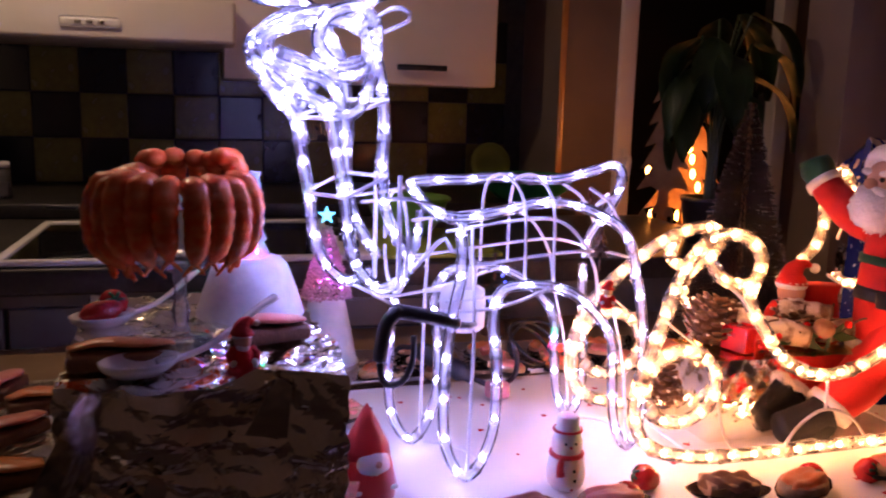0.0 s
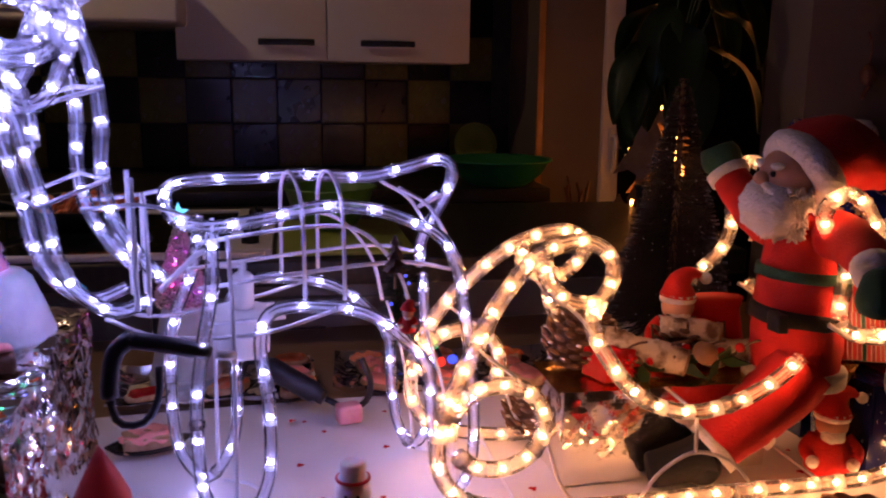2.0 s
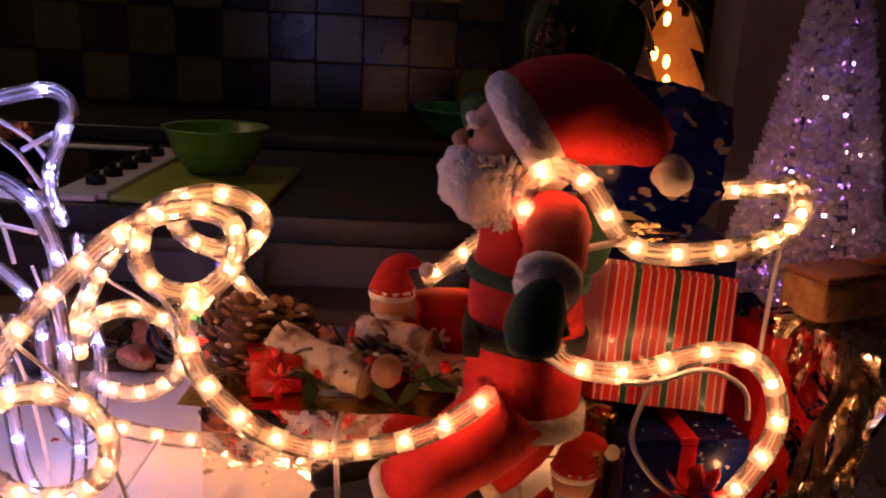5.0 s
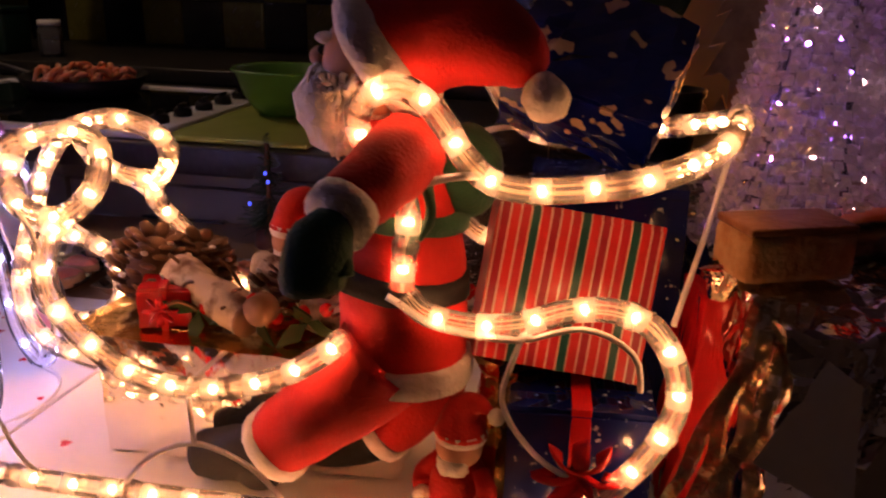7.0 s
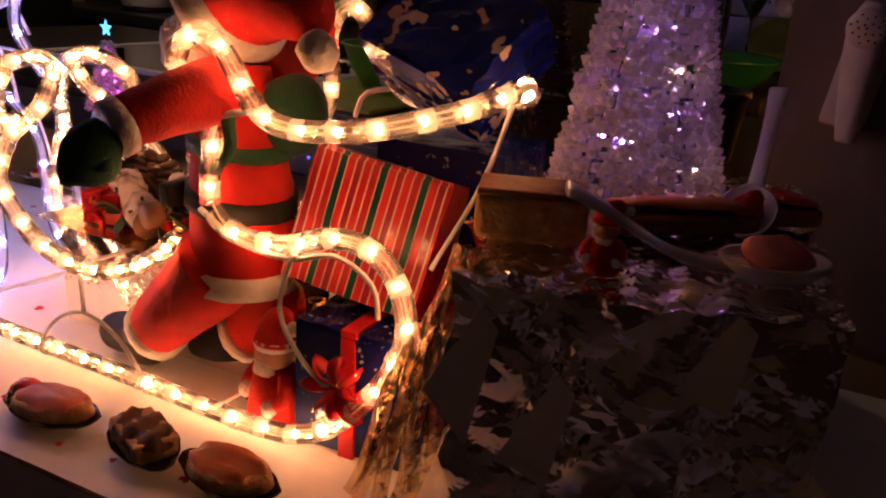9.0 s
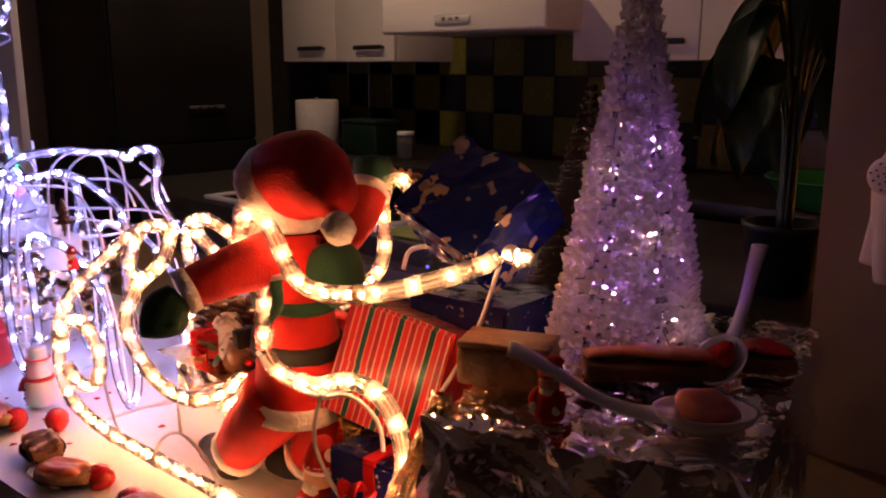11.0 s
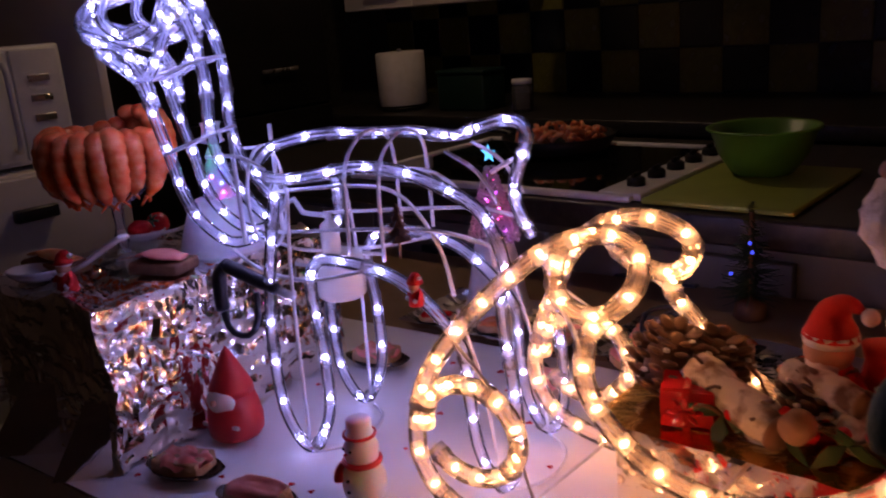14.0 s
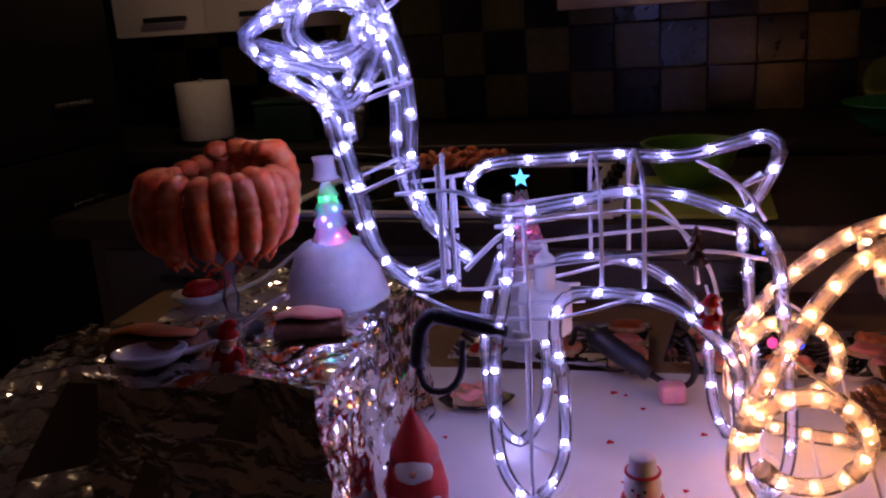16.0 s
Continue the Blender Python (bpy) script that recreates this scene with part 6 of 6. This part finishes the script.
spoon(pose(1.02, 1.50, TABLE + 0.004, rz=25), "white party spoon on the foil tray", "berry")
for x, y, a in ((-0.13, 1.31, 20), (-0.15, 1.20, 50), (-0.13, 1.06, 10), (-0.20, 1.38, 80), (-0.24, 1.10, 30)):
    toast(pose(x, y, TABLE + 0.024, rz=a), "salmon" if a < 40 else "ham", "toast finger with smoked salmon", 0.09, 0.05)


# ---- on the island and the worktop ----
def bowl(m, r, h, material, label):
    t = thing("bowl", m, label, "bowl", "plastic bowls")
    bm = bmesh.new()
    lathe(bm, [(r * 0.55, 0), (r * 0.6, 0.004), (r * 0.85, h * 0.45), (r, h * 0.96), (r * 1.06, h), (r * 1.06, h + 0.003), (r * 0.985, h), (r * 0.83, h * 0.48), (r * 0.5, 0.012), (0.0, 0.010)], 36)
    part("shell", bm, material, t)
    bm = bmesh.new()
    sweep(bm, [Vector((r * 1.05 * math.cos(a), r * 1.05 * math.sin(a), h)) for a in [i * math.pi / 18 for i in range(36)]], 0.003, 6, closed=True)
    part("rim", bm, material, t)


ISLE = 0.892
t = thing("cutting_board", pose(0.56, 1.92, ISLE), "lime green plastic cutting board", "board")
bm = bmesh.new()
box(bm, (0, 0, 0.005), (0.26, 0.36, 0.010), 0.004)
part("board", bm, M["mat_lime"], t)
bm = bmesh.new()
lathe(bm, [(0.008, 0.0101), (0.009, 0.0108), (0.008, 0.0112)], 12, pose(0, 0.165, 0))
part("hang_hole_rim", bm, M["dark_front"], t)
bowl(pose(0.54, 2.01, ISLE + 0.011), 0.095, 0.085, M["bowl_lime"], "lime green plastic mixing bowl on the board")
bowl(pose(1.06, 2.62, 0.912), 0.15, 0.075, M["bowl_green"], "dark green plastic bowl on the worktop")


def frying_pan():
    t = thing("frying_pan", pose(0.02, 2.12, ISLE + 0.014), "black pan of golden fried shrimps on the hob", "pan")
    bm = bmesh.new()
    lathe(bm, [(0.11, 0), (0.115, 0.003), (0.135, 0.035), (0.132, 0.035), (0.112, 0.006), (0.0, 0.005)], 32)
    part("pan", bm, M["dark_front"], t)
    bm = bmesh.new()
    sweep(bm, smooth_path([(-0.13, 0, 0.03), (-0.2, 0, 0.045), (-0.28, 0, 0.05)], 0.01), 0.010, 8, flat=0.6)
    part("handle", bm, M["black_plastic"], t)
    bm = bmesh.new()
    for i in range(60):
        a, r_ = random.uniform(0, 6.3), 0.10 * math.sqrt(random.random())
        c = Vector((r_ * math.cos(a), r_ * math.sin(a), 0.016 + random.uniform(0, 0.03)))
        d = Vector((random.uniform(-1, 1), random.uniform(-1, 1), random.uniform(-0.3, 0.6))).normalized() * 0.018
        sweep(bm, smooth_path([c - d, c + Vector((0, 0, 0.008)), c + d], 0.006), 0.006, 6)
    part("fried_food", bm, M["salmon"], t, "golden orange fried pieces", kind="stuff")


frying_pan()


def kitchen_roll():
    t = thing("kitchen_roll", pose(-1.02, 2.70, 0.911), "white kitchen paper roll standing on the worktop", "paper roll")
    bm = bmesh.new()
    lathe(bm, [(0.086, 0), (0.086, 0.012), (0.02, 0.014)], 24)
    part("base", bm, M["dark_front"], t)
    bm = bmesh.new()
    lathe(bm, [(0.020, 0.016), (0.084, 0.016), (0.087, 0.02), (0.087, 0.196), (0.084, 0.200), (0.020, 0.200)], 32, wob=lambda a, z: 1 + 0.012 * math.sin(3 * a))
    part("roll", bm, M["paper"], t)
    bm = bmesh.new()
    lathe(bm, [(0.008, 0.012), (0.008, 0.206), (0.010, 0.210), (0.0, 0.212)], 12)
    part("pole", bm, M["steel"], t)


kitchen_roll()


def worktop_clutter():
    t = thing("storage_tin", pose(-0.72, 2.72, 0.911), "dark green storage tin on the worktop", "tin")
    bm = bmesh.new()
    box(bm, (0, 0, 0.06), (0.20, 0.12, 0.12), 0.008)
    part("body", bm, M["felt_tin"], t)
    bm = bmesh.new()
    box(bm, (0, 0, 0.127), (0.206, 0.126, 0.014), 0.005)
    part("lid", bm, M["felt_tin"], t)
    t = thing("jar", pose(-0.48, 2.68, 0.911), "glass jar with a pale lid", "jar")
    bm = bmesh.new()
    lathe(bm, [(0.03, 0), (0.034, 0.005), (0.034, 0.075), (0.028, 0.085)], 20)
    part("glass", bm, M["glass"], t)
    bm = bmesh.new()
    lathe(bm, [(0.032, 0.086), (0.032, 0.102), (0.0, 0.103)], 20)
    part("lid", bm, M["white_plastic"], t)
    t = thing("plate", Matrix.Translation((1.10, 3.115, 0.915)) @ rx(-14), "yellow-green plate leaning on the tiles", "plate")
    bm = bmesh.new()
    lathe(bm, [(0.0, 0.0), (0.05, 0.002), (0.075, 0.012), (0.075, 0.015), (0.05, 0.006), (0.0, 0.005)], 32, Matrix.Translation((0, 0, 0.075)) @ rx(90))
    part("dish", bm, M["mat_lime"], t)
    bm = bmesh.new()
    sweep(bm, [Vector((0.075 * math.cos(a), -0.014, 0.075 + 0.075 * math.sin(a))) for a in [i * math.pi / 16 for i in range(32)]], 0.002, 6, closed=True)
    part("rim", bm, M["mat_lime"], t)


M["felt_tin"] = mat("green_tin", (0.004, 0.022, 0.015), 0.45, other=(0.007, 0.03, 0.02), scale=20)
worktop_clutter()


def tinsel_tree():
    t = thing("tinsel_tree", pose(1.105, 1.522, TABLE + 0.0035), "silver bottle-brush tinsel tree on the table", "tinsel tree")
    bm = bmesh.new()
    lathe(bm, [(0.04, 0), (0.04, 0.014), (0.030, 0.02), (0.008, 0.022), (0.004, 0.47)], 14)
    part("stem", bm, M["log"], t)
    bm = bmesh.new()
    for i in range(6400):
        q = random.random() ** 1.3
        q = (int(q * 34) + random.uniform(0.0, 0.55)) / 34
        z = 0.06 + q * 0.415
        a = random.uniform(0, 2 * math.pi)
        r_ = 0.108 * (1 - q) ** 0.9 + 0.005
        r_ *= random.uniform(0.82, 1.05)
        d = Vector((math.cos(a), math.sin(a), random.uniform(-0.22, 0.12)))
        s = Vector((-math.sin(a), math.cos(a), 0)) * 0.0012
        p0, p1 = Vector((0, 0, z)) + d * r_ * 0.12, Vector((0, 0, z)) + d * r_
        v = [bm.verts.new(p0 + s * 0.4), bm.verts.new(p0 - s * 0.4), bm.verts.new(p1 - s + Vector((0, 0, random.uniform(-0.003, 0.003)))), bm.verts.new(p1 + s)]
        bm.faces.new(v)
    part("bristles", bm, M["tinsel"], t, "silver tinsel bristles", smooth=False, kind="stuff")
    bm = bmesh.new()
    for i in range(260):
        q = random.random() ** 1.2
        a = random.uniform(0, 2 * math.pi)
        r_ = (0.108 * (1 - q) ** 0.9 + 0.005) * random.uniform(0.9, 1.06)
        ball(bm, (r_ * math.cos(a), r_ * math.sin(a), 0.06 + q * 0.41), 0.0016, u=5, v=4)
    part("glitter", bm, M["chrome"], t, "bright glitter on the tips", kind="stuff")


tinsel_tree()


def house_plant():
    t = thing("house_plant", pose(1.245, 1.87, ISLE), "dark houseplant with broad drooping leaves", "plant")
    bm = bmesh.new()
    lathe(bm, [(0.045, 0), (0.05, 0.004), (0.062, 0.10), (0.066, 0.102), (0.066, 0.112), (0.058, 0.112), (0.054, 0.09), (0.0, 0.088)], 26)
    part("pot", bm, M["black_plastic"], t, "dark pot")
    bm = bmesh.new()
    ball(bm, (0, 0, 0.09), (0.053, 0.053, 0.010), lump=0.2, freq=60)
    part("soil", bm, M["pine"], t)
    for k in range(16):
        a = k * 2.4 + random.uniform(-0.3, 0.3)
        l = random.uniform(0.07, 0.135)
        hgt = random.uniform(0.24, 0.50)
        d, side = Vector((math.cos(a), math.sin(a), 0)), Vector((-math.sin(a), math.cos(a), 0))
        stem = smooth_path([Vector((0, 0, 0.09)) + d * 0.01, Vector((0, 0, 0.09 + hgt * 0.6)) + d * l * 0.15, Vector((0, 0, 0.09 + hgt)) + d * l * 0.55], 0.015)
        stalk = part("stalk", bmesh_stalk(stem), M["leaf"], t)
        # blade: broad, pointed, hanging, folded along its rib
        bm = bmesh.new()
        rib = smooth_path([stem[-1], stem[-1] + d * l * 0.45 - Vector((0, 0, 0.03)), stem[-1] + d * l * 0.75 - Vector((0, 0, 0.10)), stem[-1] + d * l * 0.85 - Vector((0, 0, 0.18))], 0.012)
        rows = []
        for i, c in enumerate(rib):
            q = i / (len(rib) - 1)
            w = 0.048 * math.sin(math.pi * min(1.0, q * 0.97 + 0.03)) ** 0.7 * (1.15 - 0.5 * q)
            rows.append([bm.verts.new(c + side * (w * e) + d * (0.012 * e * e) + Vector((0, 0, -0.004 * math.sin(q * 9 + e)))) for e in (-1, -0.5, 0, 0.5, 1)])
        for i in range(len(rows) - 1):
            for e in range(4):
                bm.faces.new((rows[i][e], rows[i][e + 1], rows[i + 1][e + 1], rows[i + 1][e]))
        bmesh.ops.solidify(bm, geom=list(bm.faces), thickness=0.0008)
        part("leaf", bm, M["leaf"], t)


def bmesh_stalk(path):
    bm = bmesh.new()
    sweep(bm, path, 0.003, 6)
    return bm


house_plant()


def side_cabinet_and_seedlings():
    t = thing("side_cabinet", pose(1.32, 2.57, 0), "low dark side cabinet by the balcony door", "cabinet")
    bm = bmesh.new()
    box(bm, (0, 0, 0.345), (0.30, 0.24, 0.69), 0.005)
    part("body", bm, M["dark_front"], t)
    bm = bmesh.new()
    box(bm, (0, 0, 0.70), (0.32, 0.26, 0.02), 0.004)
    part("top", bm, M["worktop"], t)
    t = thing("flower_pot", pose(1.285, 2.56, 0.711), "pale flower pot with thin dark stems", "plant pot")
    bm = bmesh.new()
    lathe(bm, [(0.042, 0), (0.046, 0.004), (0.058, 0.112), (0.062, 0.114), (0.062, 0.130), (0.055, 0.130), (0.052, 0.11), (0.0, 0.108)], 28)
    part("pot", bm, M["terracotta"], t, "pale pot")
    bm = bmesh.new()
    ball(bm, (0, 0, 0.108), (0.050, 0.050, 0.012), lump=0.3, freq=60)
    part("soil", bm, M["pine"], t)
    for k in range(7):
        a = k * 2.4
        wire([(0.02 * math.cos(a), 0.02 * math.sin(a), 0.11), (0.03 * math.cos(a), 0.03 * math.sin(a), 0.17), (0.036 * math.cos(a + 0.3), 0.036 * math.sin(a + 0.3), 0.20 + 0.05 * math.sin(k * 3.0) ** 2)], t, 0.0045, "stem", material=M["pine"])


side_cabinet_and_seedlings()


def tree_lantern():
    b = thing("narrow_sideboard", pose(1.445, 2.37, 0), "narrow dark sideboard near the balcony door", "sideboard")
    bm = bmesh.new()
    box(bm, (0, 0, 0.405), (0.16, 0.14, 0.81), 0.004)
    part("body", bm, M["dark_front"], b)
    bm = bmesh.new()
    box(bm, (0, 0, 0.82), (0.168, 0.15, 0.02), 0.004)
    part("top", bm, M["worktop"], b)
    t = thing("tree_lantern", pose(1.425, 2.38, 0.831, rz=-28) @ Matrix.Scale(1.12, 4), "cut-out wooden tree lantern lit orange from within", "lantern")

    def plate(pts, y, name, cx=0.0, holes=()):
        bm = bmesh.new()
        f = [bm.verts.new((x + cx, y - 0.003, z)) for x, z in pts]
        b = [bm.verts.new((x + cx, y + 0.003, z)) for x, z in pts]
        n = len(pts)
        bm.faces.new(f), bm.faces.new(b[::-1])
        for i in range(n):
            bm.faces.new((f[i], f[(i + 1) % n], b[(i + 1) % n], b[i]))
        return part(name, bm, M["log"], t, smooth=False)

    def fir(h, w, tiers, foot):
        right = [(0.0, h)]
        for k in range(tiers):
            z1 = h - (h - foot) * (k + 1) / tiers
            g = w * (0.40 + 0.60 * (k + 1) / tiers)
            right += [(g, z1), (g * 0.48, z1 + 0.012)]
        right += [(0.014, foot), (0.014, 0.0)]
        return right + [(-x, z) for x, z in right[:0:-1]]

    plate(fir(0.465, 0.070, 6, 0.12), -0.02, "tree_panel", -0.012)
    plate(fir(0.45, 0.105, 5, 0.06), 0.085, "tree_panel", 0.045)
    # a row of little houses: gabled uprights with lit gaps for windows
    for k, (x, h) in enumerate(((-0.062, 0.075), (-0.028, 0.095), (0.006, 0.085), (0.042, 0.10), (0.074, 0.08))):
        for e in (-1, 1):
            plate([(e * 0.009 - 0.003, 0.0), (e * 0.009 + 0.003, 0.0), (e * 0.009 + 0.003, h * 0.7), (e * 0.009 - 0.003, h * 0.7)], -0.045, "house_post", x)
        plate([(-0.015, h * 0.66), (0.015, h * 0.66), (0.0, h)], -0.045, "house_gable", x)
        plate([(-0.007, h * 0.33), (0.007, h * 0.33), (0.007, h * 0.40), (-0.007, h * 0.40)], -0.045, "window_bar", x)
    bm = bmesh.new()
    box(bm, (0.01, 0.03, 0.004), (0.18, 0.17, 0.008), 0.002)
    part("base", bm, M["log"], t)
    for x, y, z in ((0.055, 0.03, 0.06), (-0.04, 0.03, 0.05), (0.03, 0.03, 0.05), (-0.055, 0.03, 0.17), (0.062, 0.03, 0.165), (0.02, 0.03, 0.29), (0.05, 0.03, 0.235), (0.038, 0.03, 0.36),
                    (0.078, 0.03, 0.13), (0.058, 0.03, 0.205), (0.046, 0.03, 0.275), (0.034, 0.03, 0.40), (-0.012, 0.0, 0.03), (0.072, 0.0, 0.04)):
        bm = bmesh.new()
        ball(bm, (x, y, z), (0.007, 0.006, 0.014), u=8, v=6)
        part("bulb", bm, M["bulb_orange"], t, "small orange bulb")


M["bulb_orange"] = glow("bulb_orange", (1.0, 0.32, 0.06), 26.0)
tree_lantern()


def wall_phone():
    t = thing("wall_handset", Matrix.Translation((1.470, 1.612, 1.02)) @ ry(8), "pale plastic handset hung on the wall end", "handset")
    bm = bmesh.new()
    path = smooth_path([(0.012, -0.022, -0.02), (0.006, -0.024, 0.02), (0.0, -0.028, 0.06), (-0.004, -0.030, 0.10), (-0.004, -0.028, 0.135)], 0.006)
    sweep(bm, path, lambda k: 0.013 + 0.016 * k ** 0.8 - 0.012 * max(0, k - 0.85) / 0.15, 18, flat=0.75)
    part("body", bm, M["phone"], t)
    bm = bmesh.new()
    lathe(bm, [(0.022, 0.0), (0.022, 0.003), (0.016, 0.006), (0.0, 0.007)], 22, Matrix.Translation((-0.004, -0.051, 0.108)) @ rx(90))
    f = part("earpiece", bm, M["phone"], t)
    for i in range(19):
        q = i * 2.39996
        rr = 0.0042 * math.sqrt(i)
        bm = bmesh.new()
        ball(bm, (-0.004 + rr * math.cos(q), -0.058, 0.108 + rr * math.sin(q)), 0.0013, u=6, v=4)
        part("hole", bm, M["felt_black"], f)
    bm = bmesh.new()
    box(bm, (0.0, 0.0, 0.05), (0.05, 0.020, 0.12), 0.006)
    part("wall_cradle", bm, M["phone"], t)
    t = thing("hanging_ornament", pose(1.50, 1.60, 1.235), "dark metal ornament hanging on the wall end", "ornament")
    bm = bmesh.new()
    ball(bm, (0, 0, 0.0), (0.016, 0.010, 0.020), lump=0.2, freq=70)
    sweep(bm, smooth_path([(0, 0, 0.018), (0.001, 0, 0.05), (0, 0.012, 0.08)], 0.006), 0.002, 6)
    part("bell", bm, M["crust"], t)
    bm = bmesh.new()
    sweep(bm, smooth_path([(0.004, -0.002, -0.018), (-0.006, -0.002, -0.032), (-0.012, -0.002, -0.045)], 0.005), 0.004, 6)
    part("clapper", bm, M["crust"], t)


M["phone"] = mat("pale_phone_plastic", (0.62, 0.54, 0.48), 0.4, other=(0.55, 0.47, 0.41), scale=30, bump=0.04)
wall_phone()

# strip added where the pier's edge catches the lantern's orange glint
t = thing("trim", pose(1.228, 2.776, 0), "glossy orange strip standing in for the glint on the pier's edge", "trim", kind="structure")
bm = bmesh.new()
box(bm, (0, 0, 1.25), (0.022, 0.012, 2.5), 0.004)
part("strip", bm, M["edge_glint"], t)


# ---- backsplash tiles, one piece each ----
def tile_mesh(name, material):
    bm = bmesh.new()
    box(bm, (0, 0, 0), (0.146, 0.009, 0.146), 0.0022, seg=1)
    me = bpy.data.meshes.new(name)
    bm.to_mesh(me)
    bm.free()
    me.materials.append(material)
    return me


TILE_D, TILE_G = tile_mesh("tile_dark", M["tile_dark"]), tile_mesh("tile_green", M["tile_green"])
for i in range(-15, 4):
    for k in range(-1, 3):
        x, z = 0.716 + 0.149 * (i + 0.5), 1.059 + 0.1495 * (k + 0.5)
        if x + 0.074 > 1.23:
            continue
        ob = new("tile", TILE_D if (i + k) % 2 == 0 else TILE_G)
        ob.parent = wall_n
        ob.matrix_basis = Matrix.Translation((x, 3.1655, z)) @ rx(random.uniform(-0.25, 0.25)) @ rz(random.uniform(-0.25, 0.25))
